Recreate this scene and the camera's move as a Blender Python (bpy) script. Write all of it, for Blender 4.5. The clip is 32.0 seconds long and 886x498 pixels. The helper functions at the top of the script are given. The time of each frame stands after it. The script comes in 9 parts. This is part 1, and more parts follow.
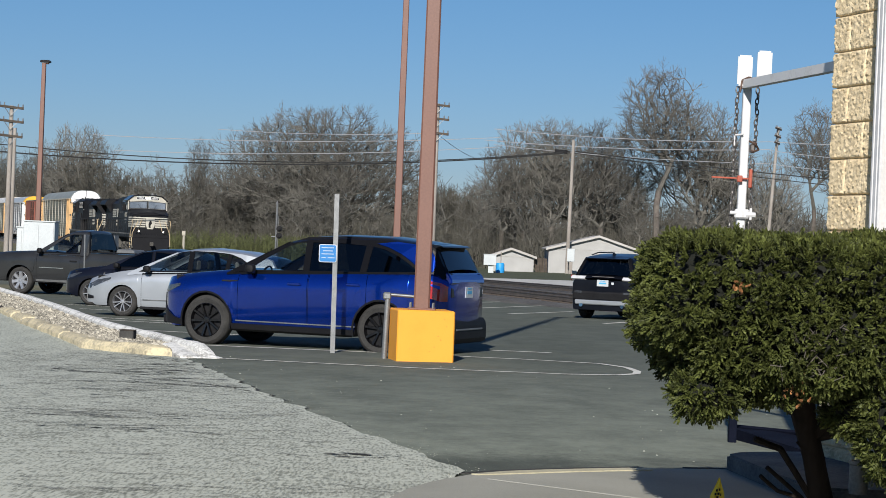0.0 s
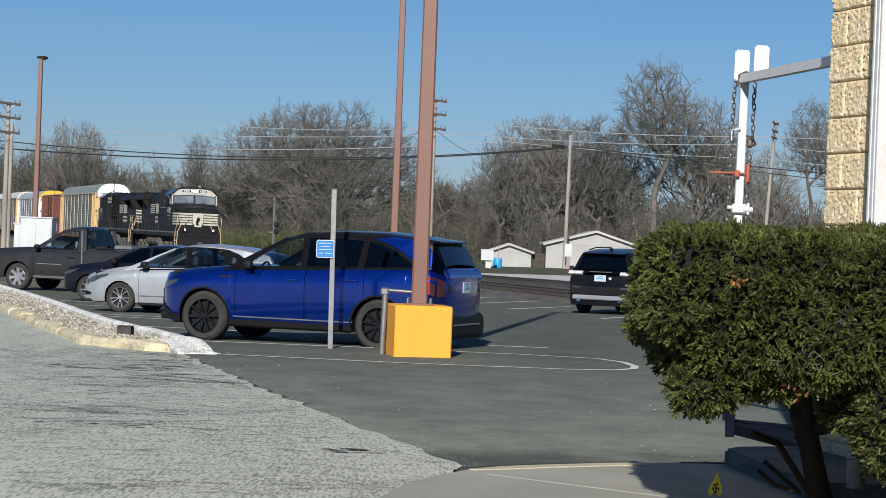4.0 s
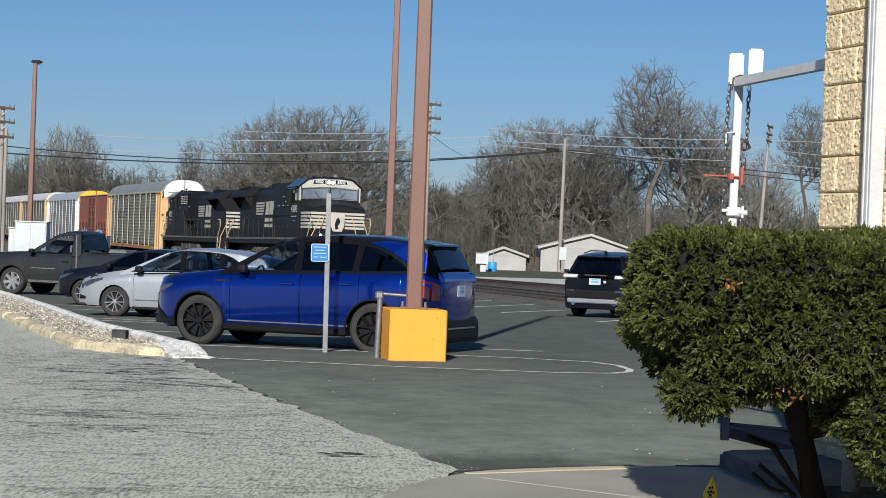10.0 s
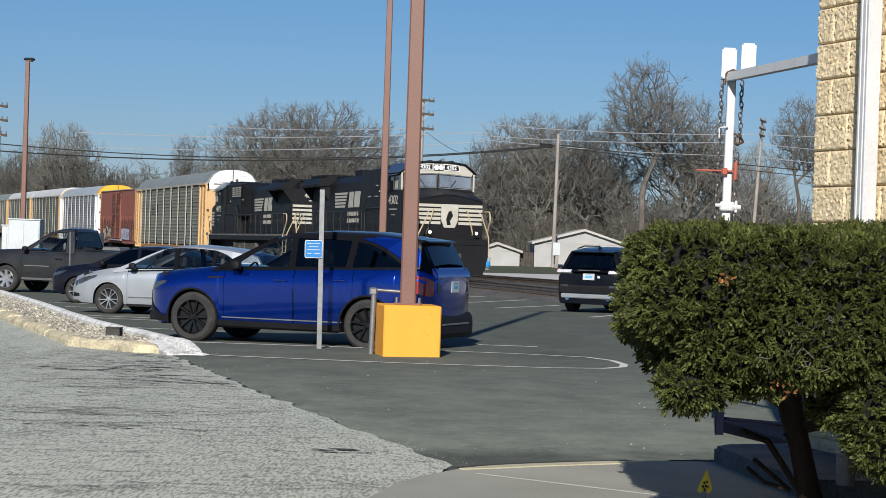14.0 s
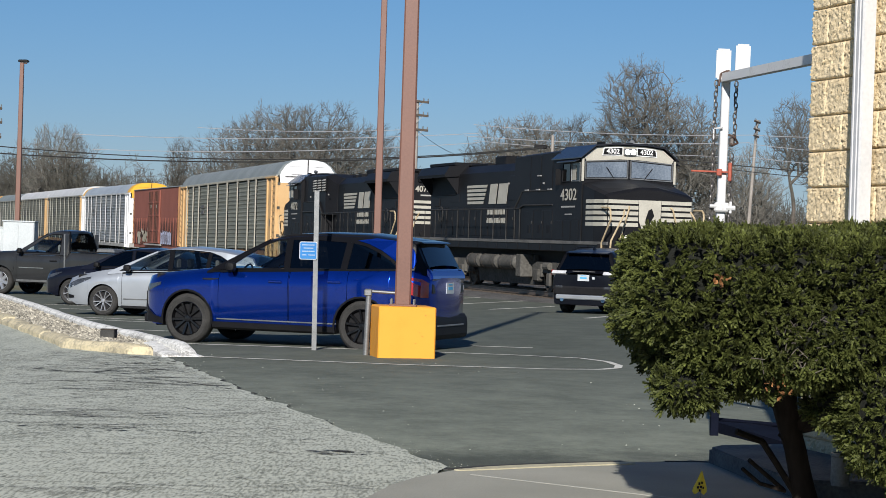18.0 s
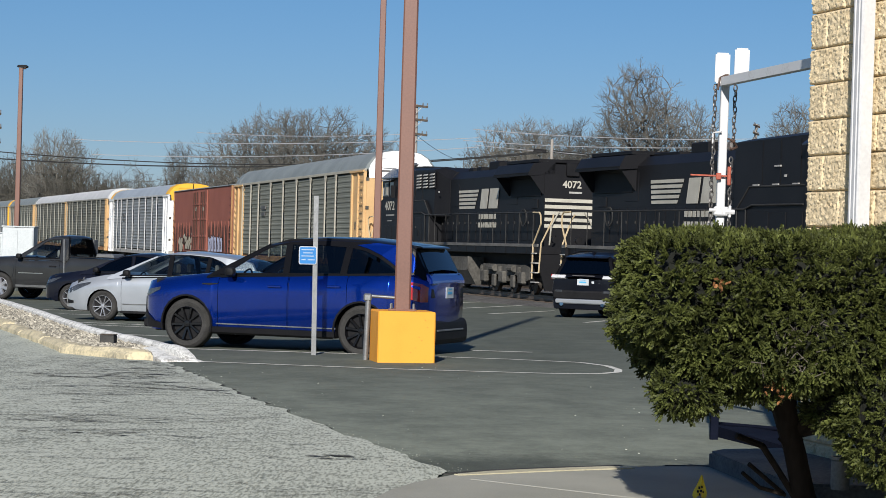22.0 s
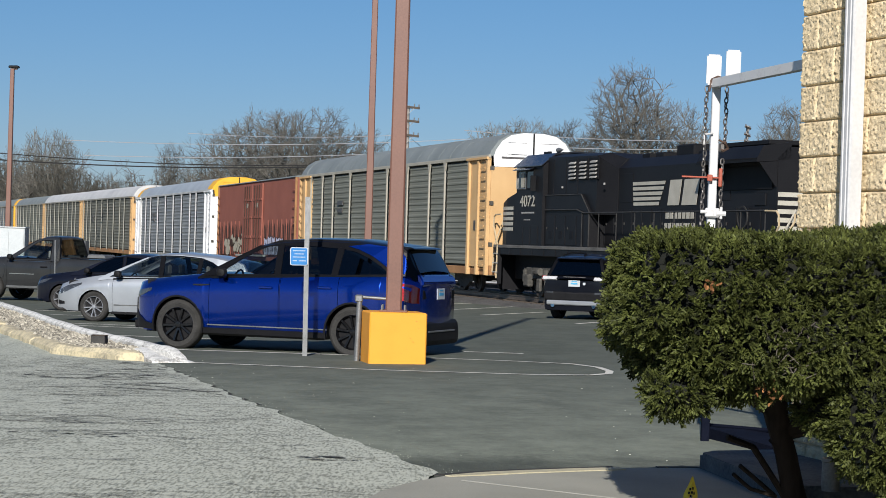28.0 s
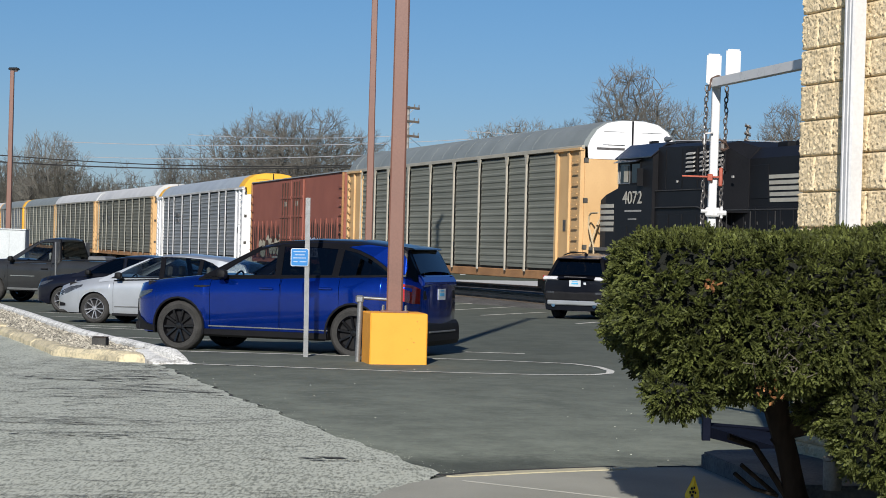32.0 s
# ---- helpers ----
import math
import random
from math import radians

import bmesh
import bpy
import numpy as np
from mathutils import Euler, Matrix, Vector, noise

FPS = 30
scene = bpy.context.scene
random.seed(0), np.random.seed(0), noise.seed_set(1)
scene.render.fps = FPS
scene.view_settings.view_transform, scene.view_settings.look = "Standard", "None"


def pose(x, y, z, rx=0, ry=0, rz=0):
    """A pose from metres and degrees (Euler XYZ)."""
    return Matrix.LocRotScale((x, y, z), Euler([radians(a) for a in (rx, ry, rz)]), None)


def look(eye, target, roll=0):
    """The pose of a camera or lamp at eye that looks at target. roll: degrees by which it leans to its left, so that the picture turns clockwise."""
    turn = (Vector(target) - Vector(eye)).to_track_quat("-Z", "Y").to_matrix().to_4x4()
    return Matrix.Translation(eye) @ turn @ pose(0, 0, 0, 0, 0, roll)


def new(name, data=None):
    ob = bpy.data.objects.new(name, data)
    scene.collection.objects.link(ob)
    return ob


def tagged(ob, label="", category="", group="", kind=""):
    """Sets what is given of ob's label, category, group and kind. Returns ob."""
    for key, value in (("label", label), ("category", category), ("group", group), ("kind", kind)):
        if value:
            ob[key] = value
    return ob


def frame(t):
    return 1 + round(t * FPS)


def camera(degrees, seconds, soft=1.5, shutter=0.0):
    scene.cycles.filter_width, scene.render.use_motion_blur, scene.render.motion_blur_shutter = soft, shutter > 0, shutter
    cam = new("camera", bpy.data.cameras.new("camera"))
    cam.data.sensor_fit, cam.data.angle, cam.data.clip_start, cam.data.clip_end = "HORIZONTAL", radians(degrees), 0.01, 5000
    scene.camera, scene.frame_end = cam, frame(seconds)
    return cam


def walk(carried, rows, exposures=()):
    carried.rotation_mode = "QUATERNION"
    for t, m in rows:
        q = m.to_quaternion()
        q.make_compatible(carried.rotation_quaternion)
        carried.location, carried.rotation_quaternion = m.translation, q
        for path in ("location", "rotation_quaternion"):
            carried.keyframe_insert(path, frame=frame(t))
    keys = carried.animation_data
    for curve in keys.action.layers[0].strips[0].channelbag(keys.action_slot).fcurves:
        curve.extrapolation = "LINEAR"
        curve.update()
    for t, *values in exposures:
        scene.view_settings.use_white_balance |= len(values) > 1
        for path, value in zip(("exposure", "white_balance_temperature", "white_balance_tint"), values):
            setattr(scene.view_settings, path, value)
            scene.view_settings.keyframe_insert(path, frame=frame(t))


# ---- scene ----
# ---------------- camera ----------------
EYE = (0.0, 0.0, 1.9)


def aim(yaw, pitch, roll):
    """A look from the fixed eye: yaw to the left, pitch up, roll to the left, in degrees."""
    a, b = radians(yaw), radians(pitch)
    way = Vector((-math.sin(a) * math.cos(b), math.cos(a) * math.cos(b), math.sin(b)))
    return look(EYE, Vector(EYE) + way * 50, roll)


cam = camera(23.94, 32.0, soft=0.7)
walk(cam, [(t, aim(y, p, r)) for t, y, p, r in (
    (0, 0.583, -0.254, 2.341), (0.5, 0.567, -0.269, 2.361), (1, 0.554, -0.310, 2.300), (1.5, 0.555, -0.342, 2.295),
    (2, 0.556, -0.332, 2.267), (2.5, 0.544, -0.333, 2.249), (3, 0.530, -0.347, 2.277), (3.5, 0.521, -0.381, 2.234),
    (5.5, 0.485, -0.369, 2.224), (6, 0.479, -0.395, 2.248), (6.5, 0.515, -0.516, 2.194), (7, 0.501, -0.499, 2.231),
    (7.5, 0.480, -0.405, 2.209), (8, 0.458, -0.374, 2.196), (8.5, 0.415, -0.400, 2.169), (9, 0.421, -0.404, 2.071),
    (9.5, 0.387, -0.324, 2.116), (10, 0.366, -0.274, 2.135), (10.5, 0.317, -0.274, 2.119), (11, 0.270, -0.322, 2.133),
    (11.5, 0.238, -0.329, 2.048), (12, 0.211, -0.304, 2.062), (12.5, 0.199, -0.316, 1.994), (13, 0.194, -0.292, 1.982),
    (13.5, 0.197, -0.331, 1.955), (14, 0.190, -0.382, 1.885), (14.5, 0.151, -0.357, 1.798), (16.5, 0.080, -0.367, 1.777),
    (17, 0.056, -0.283, 1.788), (17.5, 0.071, -0.312, 1.807), (18, 0.046, -0.342, 1.799), (18.5, 0.033, -0.380, 1.738),
    (19, -0.000, -0.341, 1.800), (19.5, 0.007, -0.303, 1.775), (20, 0.022, -0.209, 1.753), (20.5, 0.031, -0.219, 1.750),
    (21, 0.020, -0.243, 1.680), (21.5, 0.034, -0.217, 1.729), (22, 0.035, -0.217, 1.690), (22.5, 0.011, -0.223, 1.723),
    (23, -0.016, -0.272, 1.770), (23.5, -0.073, -0.294, 1.773), (24, -0.100, -0.274, 1.763), (24.5, -0.109, -0.243, 1.790),
    (25, -0.109, -0.203, 1.822), (25.5, -0.111, -0.215, 1.813), (27.5, -0.178, -0.196, 1.770), (28, -0.201, -0.177, 1.769),
    (28.5, -0.212, -0.190, 1.795), (29, -0.216, -0.259, 1.765), (29.5, -0.230, -0.268, 1.778), (30, -0.211, -0.277, 1.722),
    (30.5, -0.214, -0.235, 1.708), (31, -0.227, -0.230, 1.726), (31.5, -0.251, -0.229, 1.725), (32, -0.186, -0.167, 1.553),
)], exposures=((0, 0.11, 6250, 11), (32, 0.11, 6250, 11)))

# ---------------- light ----------------
SUN_AZ, SUN_EL = 186.8, 27.0          # degrees from +Y towards +X, and above the horizon
to_sun = Vector((math.sin(radians(SUN_AZ)) * math.cos(radians(SUN_EL)),
                 math.cos(radians(SUN_AZ)) * math.cos(radians(SUN_EL)), math.sin(radians(SUN_EL))))
world = bpy.data.worlds.new("world")
scene.world = world
world.use_nodes = True
wn = world.node_tree
sky = wn.nodes.new("ShaderNodeTexSky")
sky.sky_type = "NISHITA"
sky.sun_disc = False
sky.sun_elevation, sky.sun_rotation = radians(SUN_EL), radians(SUN_AZ)
sky.air_density, sky.dust_density, sky.ozone_density = 1.0, 0.1, 3.0
haze = wn.nodes.new("ShaderNodeMix")
haze.data_type, haze.blend_type = "RGBA", "MULTIPLY"
haze.inputs[0].default_value = 1.0
# the low sky is a little paler and bluer than the clear air of the model
wco, wsep, wmap, tint = wn.nodes.new("ShaderNodeTexCoord"), wn.nodes.new("ShaderNodeSeparateXYZ"), wn.nodes.new("ShaderNodeMapRange"), wn.nodes.new("ShaderNodeMix")
tint.data_type = "RGBA"
tint.inputs[6].default_value, tint.inputs[7].default_value = (0.74, 0.91, 1.36, 1.0), (0.655, 0.96, 1.29, 1.0)
wmap.inputs["From Max"].default_value = 0.13
wn.links.new(wco.outputs["Generated"], wsep.inputs[0])
wn.links.new(wsep.outputs["Z"], wmap.inputs["Value"])
wn.links.new(wmap.outputs[0], tint.inputs[0])
wn.links.new(tint.outputs[2], haze.inputs[7])
wn.links.new(sky.outputs[0], haze.inputs[6])
wn.links.new(haze.outputs[2], wn.nodes["Background"].inputs[0])
wn.nodes["Background"].inputs[1].default_value = 0.048
sun_data = bpy.data.lights.new("sun", "SUN")
sun_data.energy, sun_data.angle, sun_data.color = 5.6, radians(0.55), (1.0, 0.94, 0.85)
sun = new("sun", sun_data)
sun.matrix_world = look(to_sun * 60, (0, 0, 0))

# ---------------- material helpers ----------------


def nodes_of(name):
    m = bpy.data.materials.new(name)
    m.use_nodes = True
    t = m.node_tree
    return m, t, t.nodes["Principled BSDF"]


def rgb(c):
    return (c[0], c[1], c[2], 1.0)


def surf(name, a, b, rough=0.7, metal=0.0, scale=4.0, fine=60.0, bump=0.2, dist=0.01, coat=0.0, lo=0.35, hi=0.65,
         stretch=(1, 1, 1), rand=0.0, spec=0.5, island=False, fw=0.5):
    """Two colours mixed by a coarse and a fine noise, with a bump from the fine one. rand: lightness that varies from object to object."""
    m, t, p = nodes_of(name)
    N, L = t.nodes.new, t.links.new
    co = N("ShaderNodeTexCoord")
    mp = N("ShaderNodeMapping")
    mp.inputs["Scale"].default_value = stretch
    L(co.outputs["Object"], mp.inputs["Vector"])
    n1, n2 = N("ShaderNodeTexNoise"), N("ShaderNodeTexNoise")
    n1.inputs["Scale"].default_value, n2.inputs["Scale"].default_value = scale, fine
    n1.inputs["Detail"].default_value, n2.inputs["Detail"].default_value = 4, 3
    for n in (n1, n2):
        L(mp.outputs[0], n.inputs["Vector"])
    mx = N("ShaderNodeMath")
    mx.operation = "MULTIPLY_ADD"
    L(n2.outputs[0], mx.inputs[0])
    mx.inputs[1].default_value = fw
    half = N("ShaderNodeMath")
    half.operation = "MULTIPLY"
    L(n1.outputs[0], half.inputs[0])
    half.inputs[1].default_value = 1 - fw
    L(half.outputs[0], mx.inputs[2])
    rp = N("ShaderNodeValToRGB")
    rp.color_ramp.elements[0].position, rp.color_ramp.elements[1].position = lo, hi
    rp.color_ramp.elements[0].color, rp.color_ramp.elements[1].color = rgb(a), rgb(b)
    L(mx.outputs[0], rp.inputs[0])
    out = rp.outputs[0]
    if rand > 0:
        hs = N("ShaderNodeHueSaturation")
        if island:
            gi = N("ShaderNodeNewGeometry")
            src = gi.outputs["Random Per Island"]
        else:
            gi = N("ShaderNodeObjectInfo")
            src = gi.outputs["Random"]
        mr = N("ShaderNodeMapRange")
        mr.inputs["To Min"].default_value, mr.inputs["To Max"].default_value = 1 - rand, 1 + rand
        L(src, mr.inputs["Value"])
        L(mr.outputs[0], hs.inputs["Value"])
        L(out, hs.inputs["Color"])
        out = hs.outputs[0]
    L(out, p.inputs["Base Color"])
    p.inputs["Roughness"].default_value, p.inputs["Metallic"].default_value = rough, metal
    p.inputs["Coat Weight"].default_value = coat
    p.inputs["Coat Roughness"].default_value = 0.06
    p.inputs["Specular IOR Level"].default_value = spec
    if bump > 0:
        bp = N("ShaderNodeBump")
        bp.inputs["Strength"].default_value, bp.inputs["Distance"].default_value = bump, dist
        L(n2.outputs[0], bp.inputs["Height"])
        L(bp.outputs[0], p.inputs["Normal"])
    return m


def glass(name, tint):
    m, t, p = nodes_of(name)
    N, L = t.nodes.new, t.links.new
    tr, gl, mx, lw = N("ShaderNodeBsdfTransparent"), N("ShaderNodeBsdfGlossy"), N("ShaderNodeMixShader"), N("ShaderNodeLayerWeight")
    tr.inputs[0].default_value, gl.inputs[0].default_value = rgb(tint), (1, 1, 1, 1)
    gl.inputs["Roughness"].default_value = 0.03
    lw.inputs["Blend"].default_value = 0.5
    pw, ma = N("ShaderNodeMath"), N("ShaderNodeMath")
    pw.operation, ma.operation = "POWER", "MULTIPLY_ADD"
    pw.inputs[1].default_value = 5.0
    ma.inputs[1].default_value, ma.inputs[2].default_value = 0.95, 0.045
    L(lw.outputs["Facing"], pw.inputs[0])
    L(pw.outputs[0], ma.inputs[0])
    L(ma.outputs[0], mx.inputs[0])
    L(tr.outputs[0], mx.inputs[1])
    L(gl.outputs[0], mx.inputs[2])
    L(mx.outputs[0], t.nodes["Material Output"].inputs[0])
    return m


def glow(name, c, power):
    m, t, p = nodes_of(name)
    p.inputs["Base Color"].default_value = rgb(c)
    p.inputs["Emission Color"].default_value = rgb(c)
    p.inputs["Emission Strength"].default_value = power
    return m


# ---------------- mesh helpers ----------------


def part(name, bm, material, parent=None, label="", smooth=False, at=None):
    """Link a bmesh as one mesh object under a thing or a part."""
    me = bpy.data.meshes.new(name)
    bmesh.ops.recalc_face_normals(bm, faces=bm.faces)
    if smooth:
        for f in bm.faces:
            f.smooth = True
    bm.to_mesh(me)
    bm.free()
    me.materials.append(material)
    ob = new(name, me)
    if smooth:
        me.set_sharp_from_angle(angle=radians(38))
    if parent is not None:
        ob.parent = parent
    if at is not None:
        ob.matrix_basis = at
    if label:
        ob["label"] = label
    return ob


def again(ob, m, parent=None):
    """One more object on the same mesh."""
    o = ob.copy()
    scene.collection.objects.link(o)
    if parent is not None:
        o.parent = parent
    o.matrix_basis = m
    return o


def root(name, m, label, category, group=""):
    ob = new(name)
    ob.empty_display_size = 0.2
    ob.matrix_basis = m
    return tagged(ob, label, category, group)


def B():
    return bmesh.new()


def box(bm, x0, x1, y0, y1, z0, z1, bevel=0.0):
    """An upright box by its limits, with chamfered edges where bevel is given."""
    vs = [bm.verts.new((x, y, z)) for z in (z0, z1) for y in (y0, y1) for x in (x0, x1)]
    idx = ((0, 2, 3, 1), (4, 5, 7, 6), (0, 1, 5, 4), (1, 3, 7, 5), (3, 2, 6, 7), (2, 0, 4, 6))
    fs = [bm.faces.new([vs[i] for i in f]) for f in idx]
    if bevel > 0:
        es = list({e for f in fs for e in f.edges})
        bmesh.ops.bevel(bm, geom=es, offset=bevel, segments=1, affect="EDGES")
    return bm


def tube(bm, p, q, r, r2=None, n=8, caps=True):
    p, q = Vector(p), Vector(q)
    r2 = r if r2 is None else r2
    d = (q - p).normalized()
    a = d.orthogonal().normalized()
    b = d.cross(a)
    rings = []
    for c, rr in ((p, r), (q, r2)):
        rings.append([bm.verts.new(c + (a * math.cos(2 * math.pi * i / n) + b * math.sin(2 * math.pi * i / n)) * rr) for i in range(n)])
    for i in range(n):
        bm.faces.new((rings[0][i], rings[0][(i + 1) % n], rings[1][(i + 1) % n], rings[1][i]))
    if caps:
        bm.faces.new(rings[0][::-1])
        bm.faces.new(rings[1])
    return bm


def path(bm, pts, r, n=6):
    """A bent tube through points."""
    for p, q in zip(pts, pts[1:]):
        tube(bm, p, q, r, None, n)
    return bm


def loft(bm, rings, closed=True, caps=True):
    vs = [[bm.verts.new(p) for p in r] for r in rings]
    n = len(vs[0])
    for a, b in zip(vs, vs[1:]):
        for i in range(n if closed else n - 1):
            j = (i + 1) % n
            try:
                bm.faces.new((a[i], a[j], b[j], b[i]))
            except ValueError:
                pass
    if caps and closed:
        bm.faces.new(vs[0][::-1])
        bm.faces.new(vs[-1])
    return bm


def prism(bm, pts, axis, a, b):
    """A flat outline of 2D points, drawn out along axis from a to b. The outline's pair is (x, z) for y, (y, z) for x, (x, y) for z."""
    def at(p, k):
        return {"x": (k, p[0], p[1]), "y": (p[0], k, p[1]), "z": (p[0], p[1], k)}[axis]
    v0, v1 = [bm.verts.new(at(p, a)) for p in pts], [bm.verts.new(at(p, b)) for p in pts]
    bm.faces.new(v0)
    bm.faces.new(v1[::-1])
    n = len(pts)
    for i in range(n):
        bm.faces.new((v0[i], v0[(i + 1) % n], v1[(i + 1) % n], v1[i]))
    return bm


def lathe(bm, prof, n=20, axis="y"):
    """(radius, along) points turned about the axis."""
    rings = []
    for r, a in prof:
        ring = []
        for i in range(n):
            c, s = math.cos(2 * math.pi * i / n) * r, math.sin(2 * math.pi * i / n) * r
            ring.append({"y": (c, a, s), "x": (a, c, s), "z": (c, s, a)}[axis])
        rings.append(ring)
    return loft(bm, rings, True, False)


def interp(x, xs, ys):
    return float(np.interp(x, xs, ys))


_glyphs = {}


def writing(text, size, material, parent, m, label="", bold=0.0):
    """Letters in the built-in font, as a thin mesh; x along the line, z up, facing -y, the middle of the line at the pose m."""
    cu = bpy.data.curves.new("lettering", "FONT")
    cu.body, cu.size, cu.align_x, cu.align_y = text, size, "CENTER", "CENTER"
    cu.extrude, cu.offset = 0.003, bold
    tmp = bpy.data.objects.new("lettering", cu)
    me = bpy.data.meshes.new_from_object(tmp)
    bpy.data.objects.remove(tmp)
    me.transform(Matrix.Rotation(math.pi / 2, 4, "X"))
    me.materials.clear()
    me.materials.append(material)
    ob = new("lettering", me)
    ob.parent = parent
    ob.matrix_basis = m
    if label:
        ob["label"] = label
    return ob


# ---------------- materials ----------------
M_ground = surf("soil_and_grass", (0.07, 0.075, 0.03), (0.17, 0.15, 0.085), 0.95, 0, 0.25, 9, 0.5, 0.05)
M_asphalt = surf("dark_asphalt", (0.031, 0.0355, 0.0295), (0.074, 0.081, 0.069), 0.9, 0, 1.1, 150, 0.3, 0.004, lo=0.36, hi=0.68, stretch=(0.9, 0.2, 1), spec=0.15)
M_oldpave = surf("worn_pavement", (0.262, 0.274, 0.226), (0.505, 0.52, 0.437), 0.92, 0, 2.5, 60, 0.6, 0.006, lo=0.39, hi=0.54, stretch=(1.0, 0.17, 1), fw=0.8, spec=0.15)
def dusted(m, colour, y0, y1, least, most, clean):
    """Pale dust swept over a paving between two distances, in streaks across it."""
    t = m.node_tree
    N, L = t.nodes.new, t.links.new
    p = next(n for n in t.nodes if n.type == "BSDF_PRINCIPLED")
    src = p.inputs["Base Color"].links[0].from_socket
    tc, sx, mp, nz, mr, mu, mx = N("ShaderNodeTexCoord"), N("ShaderNodeSeparateXYZ"), N("ShaderNodeMapping"), N("ShaderNodeTexNoise"), N("ShaderNodeMapRange"), N("ShaderNodeMath"), N("ShaderNodeMix")
    mp.inputs["Scale"].default_value = (0.9, 0.55, 1)
    nz.inputs["Scale"].default_value, nz.inputs["Detail"].default_value, nz.inputs["Roughness"].default_value = 1.6, 10, 0.82
    L(tc.outputs["Object"], sx.inputs[0])
    L(tc.outputs["Object"], mp.inputs[0])
    L(mp.outputs[0], nz.inputs["Vector"])
    mr.inputs["From Min"].default_value, mr.inputs["From Max"].default_value = y1, y0
    mr.inputs["To Min"].default_value, mr.inputs["To Max"].default_value = least, most
    L(sx.outputs["Y"], mr.inputs["Value"])
    ng = N("ShaderNodeMapRange")
    ng.inputs["From Min"].default_value, ng.inputs["From Max"].default_value = 0.40, 0.60
    ng.inputs["To Min"].default_value, ng.inputs["To Max"].default_value = 0.60, 1.10
    L(nz.outputs[0], ng.inputs["Value"])
    # the strip along the sidewalk stays clean
    strip, both, wave = N("ShaderNodeMapRange"), N("ShaderNodeMath"), N("ShaderNodeMath")
    wave.operation, wave.inputs[2].default_value = "MULTIPLY_ADD", 0.0
    wave.inputs[1].default_value = 2.4
    L(nz.outputs[0], wave.inputs[0])
    L(sx.outputs["Y"], wave.inputs[2])
    strip.inputs["From Min"].default_value, strip.inputs["From Max"].default_value = clean
    strip.inputs["To Min"].default_value, strip.inputs["To Max"].default_value = 0.30, 1.0
    L(wave.outputs[0], strip.inputs["Value"])
    both.operation = mu.operation = "MULTIPLY"
    L(mr.outputs[0], both.inputs[0])
    L(strip.outputs[0], both.inputs[1])
    L(both.outputs[0], mu.inputs[0])
    L(ng.outputs[0], mu.inputs[1])
    mx.data_type = "RGBA"
    L(mu.outputs[0], mx.inputs["Factor"])
    L(src, mx.inputs["A"])
    mx.inputs["B"].default_value = rgb(colour)
    L(mx.outputs["Result"], p.inputs["Base Color"])


dusted(M_asphalt, (0.238, 0.257, 0.203), 12.0, 30.0, 0.34, 0.95, (13.5, 14.6))
# kerb end concrete, the hedge's deep shade put into its dark colour
M_darkconcrete = surf("shade_dark_concrete", (0.06, 0.062, 0.062), (0.15, 0.15, 0.145), 0.9, 0, 4, 50, 0.3, 0.005)
M_crackshade = surf("crack_filler_and_step_shade", (0.03, 0.03, 0.03), (0.09, 0.088, 0.08), 0.95, 0, 3, 90, 0.4, 0.006, spec=0.15)
M_joint = surf("worn_joint", (0.36, 0.355, 0.30), (0.46, 0.45, 0.39), 0.9, 0, 3, 60, 0.2, 0.003)
M_concrete = surf("sidewalk_concrete", (0.255, 0.252, 0.205), (0.35, 0.34, 0.285), 0.88, 0, 1.5, 110, 0.3, 0.004)
M_kerbwhite = surf("chipped_white_paint", (0.30, 0.29, 0.26), (0.78, 0.77, 0.72), 0.8, 0, 4, 38, 0.5, 0.010, lo=0.36, hi=0.52)
M_kerbyellow = surf("faded_yellow_paint", (0.27, 0.245, 0.18), (0.62, 0.535, 0.345), 0.85, 0, 3.0, 26, 0.7, 0.016, lo=0.36, hi=0.55)
M_edgeyellow = surf("pale_yellow_edge_paint", (0.36, 0.33, 0.23), (0.52, 0.475, 0.32), 0.8, 0, 3, 40, 0.2, 0.004)
# navy tone that stands for shade on the post's foot and asphalt
M_navyshade = surf("navy_shade_colour", (0.004, 0.0055, 0.012), (0.008, 0.010, 0.020), 0.9, 0, 4, 60, 0.1, 0.003, spec=0.05)
M_line = surf("road_marking_paint", (0.36, 0.345, 0.30), (0.66, 0.64, 0.56), 0.8, 0, 4, 60, 0.2, 0.003, lo=0.3, hi=0.5)
M_pebble = surf("river_pebbles", (0.15, 0.135, 0.105), (0.46, 0.425, 0.34), 0.85, 0, 6, 40, 0.2, 0.004, rand=0.55, island=True)
M_ballast = surf("rail_ballast", (0.045, 0.043, 0.040), (0.135, 0.128, 0.118), 0.95, 0, 1.0, 22, 0.9, 0.06)
M_block = surf("split_face_block", (0.60, 0.47, 0.28), (0.80, 0.66, 0.43), 0.92, 0, 9, 120, 0.8, 0.006, rand=0.05)
M_bedshade = surf("bed_and_gap_shade", (0.022, 0.019, 0.015), (0.06, 0.052, 0.042), 0.95, 0, 5, 60, 0.5, 0.01)
M_mortar = surf("mortar", (0.48, 0.39, 0.25), (0.62, 0.52, 0.35), 0.95, 0, 8, 120, 0.3, 0.003)
M_white = surf("white_painted_steel", (0.40, 0.395, 0.38), (0.58, 0.58, 0.575), 0.45, 0, 6, 60, 0.1, 0.003, lo=0.25, hi=0.45)
M_trim = surf("white_trim", (0.50, 0.50, 0.495), (0.60, 0.60, 0.595), 0.5, 0, 2, 50, 0.03, 0.002)
